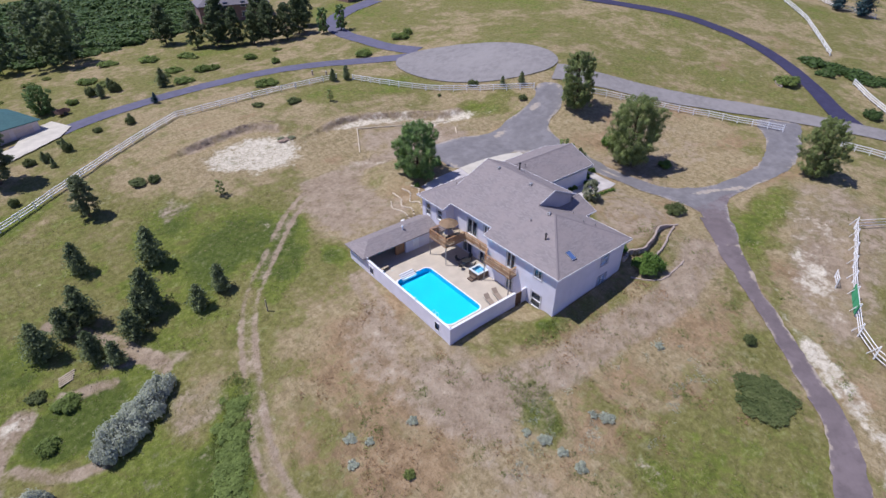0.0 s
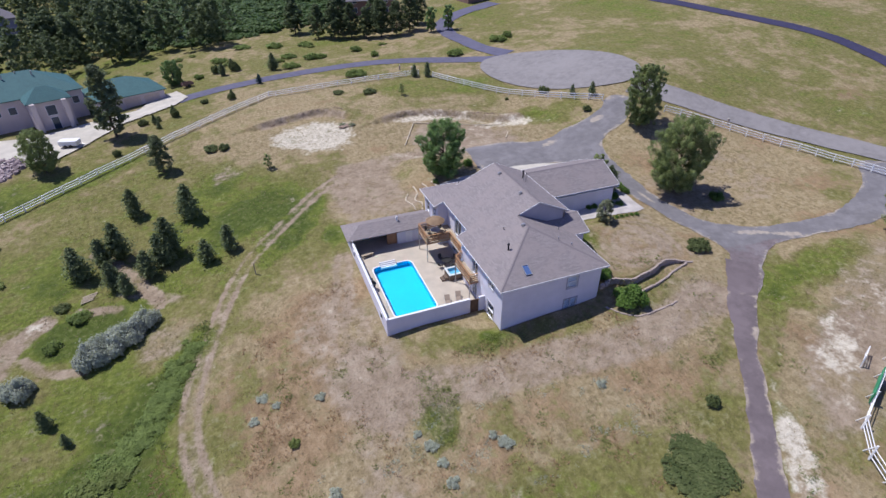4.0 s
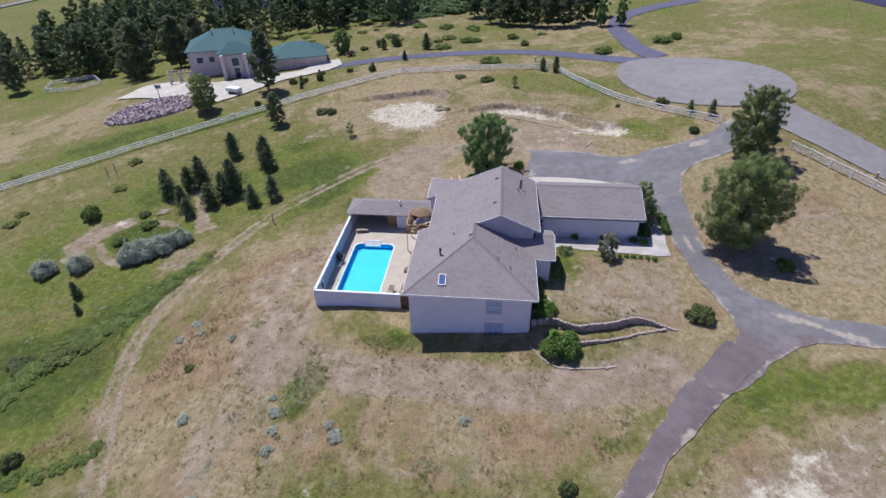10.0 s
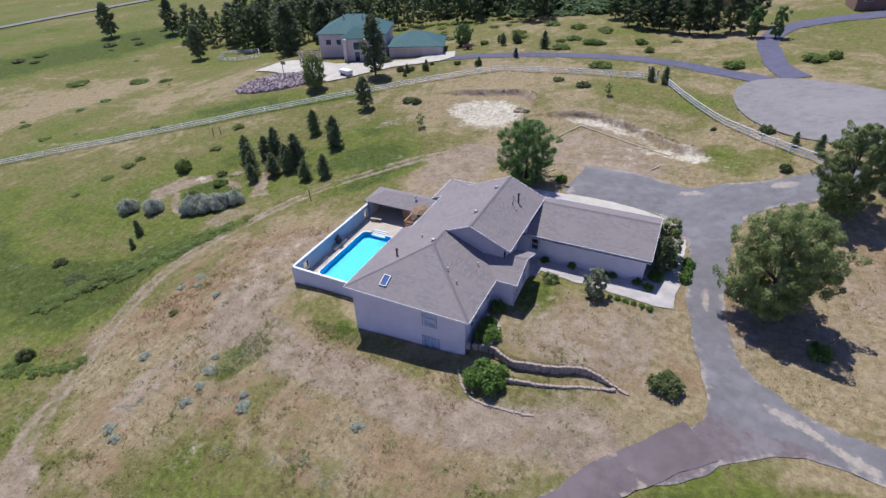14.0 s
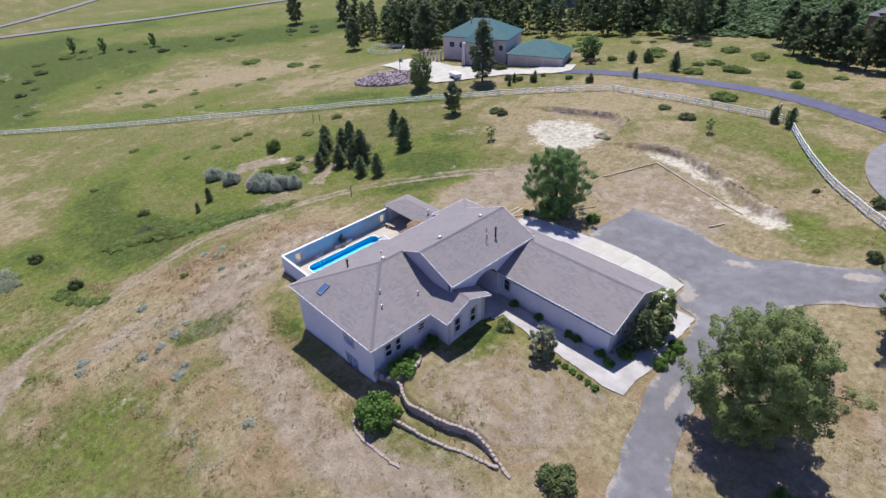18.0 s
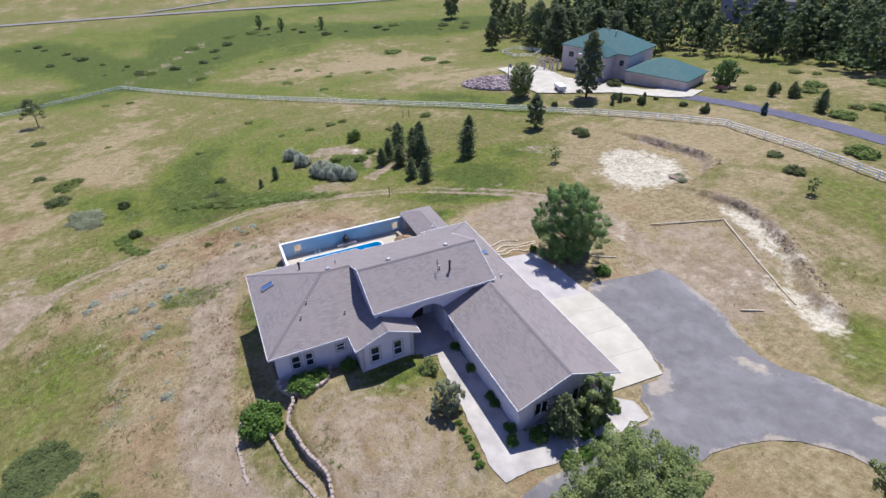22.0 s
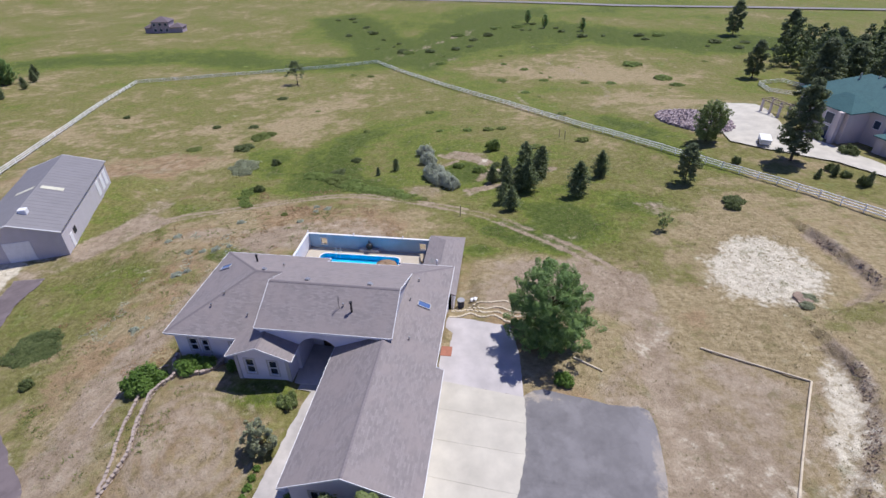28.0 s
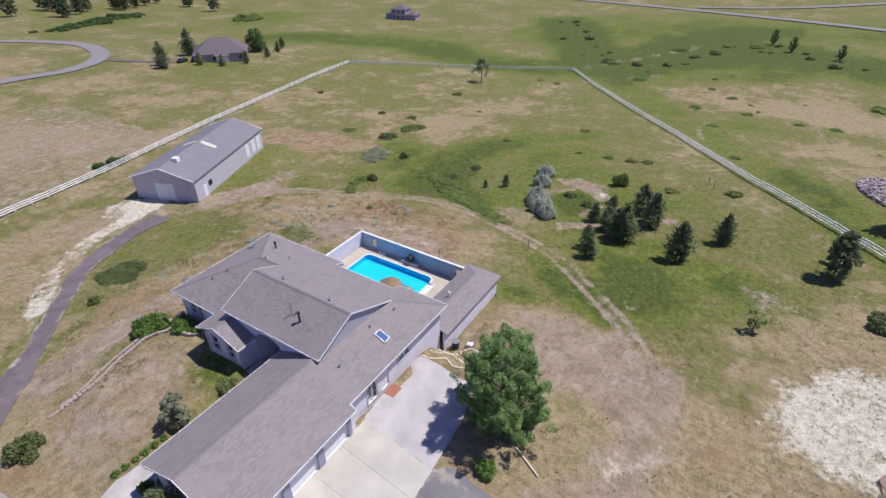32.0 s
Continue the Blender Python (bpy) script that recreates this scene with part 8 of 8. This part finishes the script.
M_FARGLASS = plain("dark_far_glass", (0.05, 0.07, 0.10), 0.1, 0.05)
M_TEAL = shingles("teal_metal_roof", (0.058, 0.150, 0.158))
M_PINKST = plain("pinkish_stucco", (0.66, 0.575, 0.555), 0.9, 0.06, 0.6, 12.0)
M_PINKD = plain("beige_garage_panel", (0.60, 0.50, 0.44), 0.8, 0.05)
nh = thing("neighbour_house", "large pinkish stucco house with teal green hipped roofs", "house", (-66, 85, 0), turn=22)
block(nh, 0, 17.5, 0, 13, -3.5, 6.3, 3.6, M_PINKST, M_TEAL)
block(nh, 7.5, 14.2, -4.6, 0.3, -3.0, 6.2, 2.2, M_PINKST, M_TEAL)
block(nh, 18.6, 32.3, -2.4, 8.2, -3.0, 3.6, 2.7, M_PINKST, M_TEAL)
for k in range(3):
    g = tagged(new("garage_door"), "beige panelled garage door")
    g.parent = nh
    for j in range(4):
        part("panel", boxes((20.0 + 4.0 * k, 23.2 + 4.0 * k, -2.46, -2.402, 0.75 + 0.55 * j, 1.28 + 0.55 * j), bevel=0.02), M_PINKD, g)
for u, v, z, w, h, f in ((2.5, 0, 3.6, 1.4, 1.3, "f"), (5.2, 0, 3.6, 1.2, 1.3, "f"), (16.0, 0, 3.6, 1.1, 1.3, "f"), (10.8, -4.6, 3.4, 1.6, 1.8, "f"), (10.8, -4.6, 0.6, 1.2, 2.3, "f"), (4.0, 0, 0.8, 0.8, 0.8, "l"), (8.0, 0, 0.8, 0.8, 0.8, "l"), (4.0, 0, 3.8, 1.0, 1.2, "l")):
    far_window(nh, u, v, z, w, h, f, M_TRIM)
for u in (8.0, 13.2):
    part("pillar", boxes((u - 0.4, u + 0.4, -5.8, -5.0, -2.0, 6.15), bevel=0.05), M_PINKST, nh)
for u, v in ((6.0, 5.0), (8.5, 6.2), (11.0, 5.0)):
    bm = bmesh.new()
    tube(bm, (u, v, 8.0), (u, v, 10.0), 0.16, 0.16, 8)
    part("flue", bm, M_METAL, nh)
M_SLATE = shingles("slate_grey_roof", (0.20, 0.185, 0.205))
M_LILAC = plain("blue_grey_siding", (0.25, 0.26, 0.38), 0.8, 0.06, 0.5, 10.0)
M_BRICKY = plain("brown_brick_wall", (0.24, 0.15, 0.12), 0.9, 0.12, 0.8, 8.0)


def simple_house(name, label, at, turn, w, d, eave, rise, mw, mr, wins=4, gable=None):
    h = thing(name, label, "house", (at[0], at[1], H(*at)), turn=turn)
    block(h, -w / 2, w / 2, -d / 2, d / 2, -2.5, eave, rise, mw, mr, gable)
    for k in range(wins):
        u = -w / 2 + w * (k + 0.5) / wins
        for z in ([1.0] if eave < 4 else [1.0, 3.8]):
            far_window(h, u, -d / 2, z, 1.3, 1.4, "f", M_TRIM)
    return h


simple_house("upper_house", "dark-roofed house among pines above the meadow", (24, 152), -10, 20, 11, 4.5, 4.0, M_BRICKY, M_SLATE)
simple_house("upper_garage", "dark brown outbuilding beside the upper drive", (66, 141), 5, 22, 9, 3.2, 2.4, M_BRICKY, M_SLATE, 5)
simple_house("far_mansion", "blue-grey two-storey house deep in the pine wood", (-104, 208), 20, 28, 13, 8.5, 5.0, M_LILAC, M_SLATE, 7)
M_MAUVE = plain("mauve_siding", (0.40, 0.33, 0.37), 0.85, 0.07, 0.6, 10.0)
M_PLUM = shingles("plum_grey_roof", (0.165, 0.135, 0.15))
h2 = simple_house("far_house", "single-storey mauve far house with plum-grey roof", (-94, -134), -40 + 180, 18, 12, 3.2, 4.4, M_MAUVE, M_PLUM, 4)
part("porch_wall", boxes((-1.5, 2.5, -7.2, -5.4, -1.5, 2.6), bevel=0.03), M_TRIM, h2, "white porch front")
part("porch_roof", prism([(-2.0, -7.8, 2.7), (3.0, -7.8, 2.7), (3.0, -4.5, 3.9), (-2.0, -4.5, 3.9)], 0.15), M_PLUM, h2)
h3 = simple_house("far_cabin", "small two-storey mauve house with a lower wing alone in the meadow", (-241, -160), 100, 9, 8, 5.8, 2.2, M_MAUVE, M_PLUM, 3)
block(h3, 4.6, 11.0, -3.6, 3.0, -2.5, 3.0, 1.9, M_MAUVE, M_PLUM)
block(h3, -9.0, -4.6, -2.6, 2.6, -2.5, 2.8, 1.5, M_MAUVE, M_PLUM)
simple_house("far_house", "blue-grey far house at the top of the wood", (-60, 262), 10, 24, 12, 6.5, 4.5, M_LILAC, M_SLATE, 5)

# patio wall and pergola beside the neighbour's house
pg = thing("pergola", "small pinkish patio pergola at the neighbour's house end", "pergola", (-67.0, 81.5, H(-67, 81.5)), turn=22)
for x in (-2.2, 0.0, 2.2):
    for y in (-1.2, 1.2):
        part("post", boxes((x - 0.18, x + 0.18, y - 0.18, y + 0.18, -0.5, 2.3), bevel=0.02), M_PINKST, pg)
for y in (-1.2, 1.2):
    part("beam", boxes((-2.8, 2.8, y - 0.1, y + 0.1, 2.302, 2.5)), M_WOODGREY, pg)
for k in range(7):
    part("slat", boxes((-2.6 + 0.85 * k, -2.5 + 0.85 * k, -1.6, 1.6, 2.502, 2.62)), M_WOODGREY, pg)

# court poles, rock bed, trailer, mailboxes
for x, y in ((-65.5, 69.2),):
    pl = thing("basketball_hoop", "black pole with a backboard beside the court", "hoop", (x, y, H(x, y)))
    bm = bmesh.new()
    tube(bm, (0, 0, -0.3), (0, 0, 3.4), 0.09, 0.07, 8)
    part("pole", bm, M_BLACK, pl)
    part("backboard", boxes((-0.7, 0.7, 0.35, 0.4, 2.9, 3.75), bevel=0.01), M_GREYTOP, pl)
    bm = bmesh.new()
    tube(bm, (0, 0, 3.3), (0, 0.36, 3.3), 0.04, 0.04, 6)
    part("arm", bm, M_BLACK, pl)
rng = np.random.RandomState(77)
V, F = [], []
for k in range(1500):
    a, r = rng.uniform(0, 6.28), math.sqrt(rng.uniform(0, 1))
    x, y = -65.8 + 9.2 * r * math.cos(a), 65.9 + 5.4 * r * math.sin(a) + 0.28 * (9.2 * r * math.cos(a))
    R = np.array(Euler(rng.uniform(-0.5, 0.5, 3) + np.array([0, 0, rng.uniform(0, 6)])).to_matrix())
    s = rng.uniform(0.14, 0.34, 3)
    V.append((cube * s * rng.uniform(0.75, 1.2, (8, 1))) @ R.T + np.array([x, y, H(x, y) + 0.12]))
    F += [tuple(i + 8 * k for i in f) for f in cf]
M_ROCK, nt, b = material("purple_grey_rock")
geo = nt.nodes.new("ShaderNodeNewGeometry")
nt.links.new(ramp(nt, geo.outputs["Random Per Island"], (0.0, (0.19, 0.15, 0.16)), (0.6, (0.36, 0.285, 0.295)), (1.0, (0.52, 0.44, 0.43))), b.inputs["Base Color"])
b.inputs["Roughness"].default_value = 0.9
tagged(link_mesh("rock_bed", np.concatenate(V), F, M_ROCK), "slope of purplish broken rock below the court", "rocks", kind="stuff")
tr = thing("trailer", "small white flat-topped trailer on the court", "trailer", (-50.4, 73.6, H(-50.4, 73.6) + 0.08), turn=-15)
part("body", boxes((-1.6, 1.6, -0.85, 0.85, 0.45, 1.25), bevel=0.06), M_TRIM, tr)
part("lid", boxes((-1.66, 1.66, -0.9, 0.9, 1.252, 1.34), bevel=0.03), M_TRIM, tr)
for x in (-0.5, 0.4):
    for y in (-0.92, 0.92):
        bm = bmesh.new()
        tube(bm, (x, y - 0.08, 0.33), (x, y + 0.08, 0.33), 0.33, 0.33, 14)
        part("wheel", bm, M_BLACK, tr)
bm = bmesh.new()
tube(bm, (1.6, 0, 0.5), (2.7, 0, 0.45), 0.05, 0.05, 6)
part("drawbar", bm, M_METAL, tr)
ct = thing("cart", "small dark brown cart on the grass beside the drive", "cart", (-30.6, 100.4, H(-30.6, 100.4)), turn=30)
part("bed", boxes((-1.2, 1.2, -0.7, 0.7, 0.5, 0.6), bevel=0.02), M_BRICKY, ct)
for b in ((-1.2, 1.2, -0.7, -0.64), (-1.2, 1.2, 0.64, 0.7), (-1.2, -1.14, -0.64, 0.64), (1.14, 1.2, -0.64, 0.64)):
    part("side_board", boxes((*b, 0.602, 1.1)), M_BRICKY, ct)
for y in (-0.78, 0.78):
    bm = bmesh.new()
    tube(bm, (0, y - 0.07, 0.4), (0, y + 0.07, 0.4), 0.4, 0.4, 14)
    part("wheel", bm, M_BLACK, ct)
car = thing("car", "dark parked car beside the far house", "car", (-81, -139, H(-81, -139)), turn=20)
part("body", boxes((-2.2, 2.2, -0.9, 0.9, 0.35, 0.95), bevel=0.15), M_BLACK, car)
part("cabin", boxes((-1.2, 1.3, -0.8, 0.8, 0.952, 1.5), bevel=0.2), M_FARGLASS, car)
for x in (-1.4, 1.4):
    for y in (-0.85, 0.85):
        bm = bmesh.new()
        tube(bm, (x, y - 0.1, 0.33), (x, y + 0.1, 0.33), 0.33, 0.33, 14)
        part("wheel", bm, M_BLACK, car)
for x, y in ((55.4, 26.6), (16.0, 84.5), (18.0, 81.8)):
    mb = thing("mailbox_post", "stone-coloured post with a small cap by the road", "post", (x, y, H(x, y)))
    part("post", boxes((-0.13, 0.13, -0.13, 0.13, -0.2, 0.95), bevel=0.03), M_STONE, mb)
    part("cap", boxes((-0.16, 0.16, -0.16, 0.16, 0.952, 1.02), bevel=0.03), M_CONC, mb)
for x, y in ((-22.4, 22.6), (-58.0, 40.0), (-58.9, 39.0)):
    ps = thing("marker_post", "thin weathered post standing in the meadow", "post", (x, y, H(x, y)))
    part("post", boxes((-0.06, 0.06, -0.06, 0.06, -0.3, 1.7)), M_WOODGREY, ps)
jk = thing("timber_pile", "pile of weathered boards beside the pond", "timber", (-42.4, 27.6, H(-42.4, 27.6)), turn=20)
for k in range(6):
    part("board", boxes((-0.8 + 0.1 * k, 0.6 + 0.15 * k, -0.5 + 0.2 * k, -0.33 + 0.2 * k, 0.05 + 0.07 * (k % 3), 0.11 + 0.07 * (k % 3))), M_WOODGREY, jk)
pen = [(-122, 101), (-126, 109), (-114, 112), (-106, 104), (-111, 99.5), (-122, 101)]
rail_fence("rail_fence", pen, "small white railed pen beside the neighbour's house", 2.4)

# trees by the far houses
for x, y, h in ((-71.3, -135, 8.0), (-74, -140, 7.5), (-91.6, -149.5, 10.0)):
    spruce(x, y, h)
for x, y, h in ((-209, -293, 14), (-121, -373, 16), (-138, -346, 16), (-100, -360, 15), (-160, -370, 15), (-180, -350, 14), (-150, -395, 16), (-60, -330, 14), (-90, -385, 15)):
    pine(x, y, h, "dark pine near the far houses")
plant("broadleaf_tree", "large dark green tree beside the far house", "tree", "bigtree", M_LEAF, lambda: None, -113.2, -137.5, 1.0, 60)
plant("pine", "lone open-crowned pine in the far meadow", "tree", "lonepine", M_PINELIT, lambda: pine_tree(69, 7.5, 3.2, 34, 60, 0.22, 0.38), -127, -42, 1.0, 60)
plant("broadleaf_tree", "round green tree beside the neighbour's garage", "tree", "bigtree", M_LEAF, lambda: None, -33.6, 104.5, 0.62, 200)
for x, y in ((-118.3, -131.2), (-107.8, -125.3), (-126.5, -137.7), (-81.9, -130.2), (-85.6, -122.8), (-94.3, -120.9)):
    spruce(x, y, 4.2)
for x, y, r, h in ((-46.6, 85.4, 1.7, 1.9), (-35.7, 75.7, 0.5, 0.7), (-32.7, 80.6, 0.9, 2.2), (-21.5, 85.6, 1.0, 1.9), (-27.1, 86.1, 0.9, 1.1), (-42.1, 66.4, 0.8, 1.6), (-33.4, 85.2, 0.6, 0.9), (-38.6, 79.0, 1.0, 1.5), (-36.2, 80.0, 0.9, 1.3), (-19.6, 107.6, 1.5, 3.0), (-24.0, 108.1, 1.3, 2.8)):
    bush(x, y, r, h, "green garden shrub along the neighbour's drive", M_SCRUB)

for x, y, k in ((-237, 44, 1.1), (-255, 36, 1.15), (-222.5, 60.5, 1.0)):
    plant("broadleaf_tree", "slim green tree in the valley bottom", "tree", "upright", M_LEAF, lambda: None, x, y, k * 0.85)

rf = random.Random(23)
scrub_wood("far_scrub", "dark band of scrub below the far pines", [(-100 - 70 * k / 60 + rf.gauss(0, 3), -276 - 42 * k / 60 + rf.gauss(0, 5)) for k in range(60)], 47, M_OAK, 2.0, 4.0)
for k in range(16):
    x, y = rf.uniform(-260, -120), rf.uniform(-395, -330)
    pine(x, y, rf.uniform(10, 15), "dark pine near the far houses")
stone_wall("stone_ring", "low curved stone ring round a roadside shrub", [(86.5 + 2.5 * math.cos(a * 0.45 - 0.6), 14.5 + 2.5 * math.sin(a * 0.45 - 0.6) - 0.6) for a in range(9)][::-1], lambda x, y: H(x, y) + 0.35, 2, 0.5, 0.35, 0.25)

# ---- grass and weeds ----
def tufts(name, label, n, area, keep, hmin, hmax, mat, seed, blades=6, flat=1.0):
    rng = np.random.RandomState(seed)
    k = max(n * 3, 30000)
    x, y = rng.uniform(area[0], area[1], k), rng.uniform(area[2], area[3], k)
    ok = keep(x, y, rng)
    x, y = x[ok][:n], y[ok][:n]
    m = len(x)
    z = gz(x, y)
    B = np.stack([x, y, z], 1)[:, None, :].repeat(blades, 1)
    a = rng.uniform(0, 6.28, (m, blades))
    h = rng.uniform(hmin, hmax, (m, 1)) * rng.uniform(0.6, 1.1, (m, blades))
    sp = h * rng.uniform(0.3, 0.9, (m, blades)) * flat
    d = np.stack([np.cos(a), np.sin(a), 0 * a], 2)
    s = np.stack([-np.sin(a), np.cos(a), 0 * a], 2)
    w = (h * 0.16)[:, :, None]
    root = B + d * (0.15 * h)[:, :, None] - np.array([0, 0, 0.03])
    tip = root + d * sp[:, :, None] + np.stack([0 * h, 0 * h, h], 2)
    V = np.stack([root - s * w, root + s * w, tip], 2).reshape(-1, 3)
    me = fast_mesh(name, V, np.arange(len(V)).reshape(-1, 3), mat)
    return tagged(new(name, me), label, "grass", kind="stuff")


def open_ground(x, y):
    on = (x > -11.6) & (x < 28.8) & (y > 11.5) & (y < 31.5) | (x > -11.6) & (x < 15) & (y > 0) & (y < 26) | (x > 12.5) & (x < 46) & (y > 30) & (y < 42.5) | (x > 28) & (x < 34.5) & (y > -2) & (y < 32)
    lane = line_dist(x, y, [(36, 2), (29.4, -2.8), (24.4, -8.2), (19.8, -14.0), (15.4, -19.6), (11.8, -23.9), (2.0, -29.4)])
    loop = line_dist(x, y, [(31, 6), (36, 3.2), (44, 1.6), (52, 0.8), (61, 3.6), (70, 7)])
    return ~on & (lane > 2.3) & (loop > 3.2)


def patchy(lo):
    return lambda x, y, rng: open_ground(x, y) & (0.5 * wobble(x, y, 9, 51) + 0.5 * wobble(x, y, 3.5, 52) + rng.uniform(-0.5, 0.5, len(x)) > lo)


tufts("dry_grass", "straw-coloured dry grass tufts across the meadow", 30000, (-48, 50, -32, 66), patchy(-0.1), 0.05, 0.15, M_STRAW, 61)
tufts("green_grass", "olive green grass tufts in the meadow", 12000, (-52, 50, -32, 66), patchy(0.2), 0.06, 0.2, M_GRASS, 62)
tufts("tall_weeds", "strip of tall green weeds beside the wheel track", 3000, (-37, -22, -23, 18), lambda x, y, rng: line_dist(x, y, WEEDS) < 0.75 + 1.5 * wobble(x, y, 2.6, 55) + rng.uniform(-0.7, 1.2, len(x)), 0.08, 0.24, M_WEED, 63, 10, 2.2)
tufts("chalk_weeds", "sparse olive tufts on the pale bare plots", 420, (-17, -1, 52, 64), lambda x, y, rng: np.hypot((x + 9.3) / 7.5, (y - 58.5) / 5.6) < 1.1, 0.07, 0.16, M_GRASS, 66, 9, 1.8)
tufts("green_weeds", "low green weeds in patches near the pool wall", 2600, (-13, 4, -12, 2), lambda x, y, rng: (np.hypot((x + 8.7) / 1.9, (y + 5.6) / 4.0) + 0.3 * wobble(x, y, 2, 56) + rng.uniform(-0.2, 0.2, len(x)) < 0.9) | (np.hypot((x + 1.0) / 3.8, (y + 0.6) / 1.2) + rng.uniform(-0.3, 0.3, len(x)) < 0.9) & (y < 0.3), 0.05, 0.14, M_WEED, 64, 9, 2.2)
tufts("silver_sage", "scattered low silvery sage in the dry grass", 900, (-22, 9, -15, -4), lambda x, y, rng: (wobble(x, y, 4.5, 57) + 0.6 * wobble(x, y, 1.6, 58) > 0.75) & (line_dist(x, y, TRACK_B) > 2.2), 0.05, 0.13, M_SAGE, 65, 14, 2.2)
M_RUSTY = leafy("rusty_dead_stalks", (0.24, 0.145, 0.075), (0.46, 0.315, 0.19), 0.9, 0.2)
tufts("rusty_grass", "patches of rusty dead stalks on the dry slope", 5200, (-34, 14, -20, 16), lambda x, y, rng: open_ground(x, y) & (line_dist(x, y, TRACK) > 1.6) & (wobble(x, y, 6.5, 91) + 0.7 * wobble(x, y, 2.2, 92) + 0.9 * np.exp(-((x + 21.8) / 4) ** 2 - ((y - 0.4) / 4.5) ** 2) + rng.uniform(-0.25, 0.25, len(x)) > 0.72), 0.06, 0.2, M_RUSTY, 69, 8, 1.6)
tufts("yellow_weeds", "scattered yellow-green weeds on the dry slope", 4200, (-34, 26, -24, 6), lambda x, y, rng: open_ground(x, y) & (line_dist(x, y, TRACK) > 1.6) & (wobble(x, y, 5.5, 93) + 0.8 * wobble(x, y, 1.8, 94) + rng.uniform(-0.3, 0.3, len(x)) > 0.80), 0.06, 0.2, M_WEED, 70, 9, 1.8)
DRIVE_EDGE = smooth_line(DRIVE_LINE + DRIVE_LINE[:1], 1.2)
for nm, mt, sd, ct, lab in (("edge_grass", M_STRAW, 67, 4200, "dry grass creeping over the drive's edges"), ("edge_weeds", M_WEED, 68, 1500, "green weeds along the drive's edges")):
    tufts(nm, lab, ct, (12, 72, -7, 45), lambda x, y, rng: (line_dist(x, y, DRIVE_EDGE) < rng.uniform(0.05, 0.75, len(x)) * (0.6 + 0.5 * wobble(x, y, 4, 59))) & ~((x < 25.5) & (y > 23) & (y < 32)), 0.04, 0.13, mt, sd, 7, 1.8)
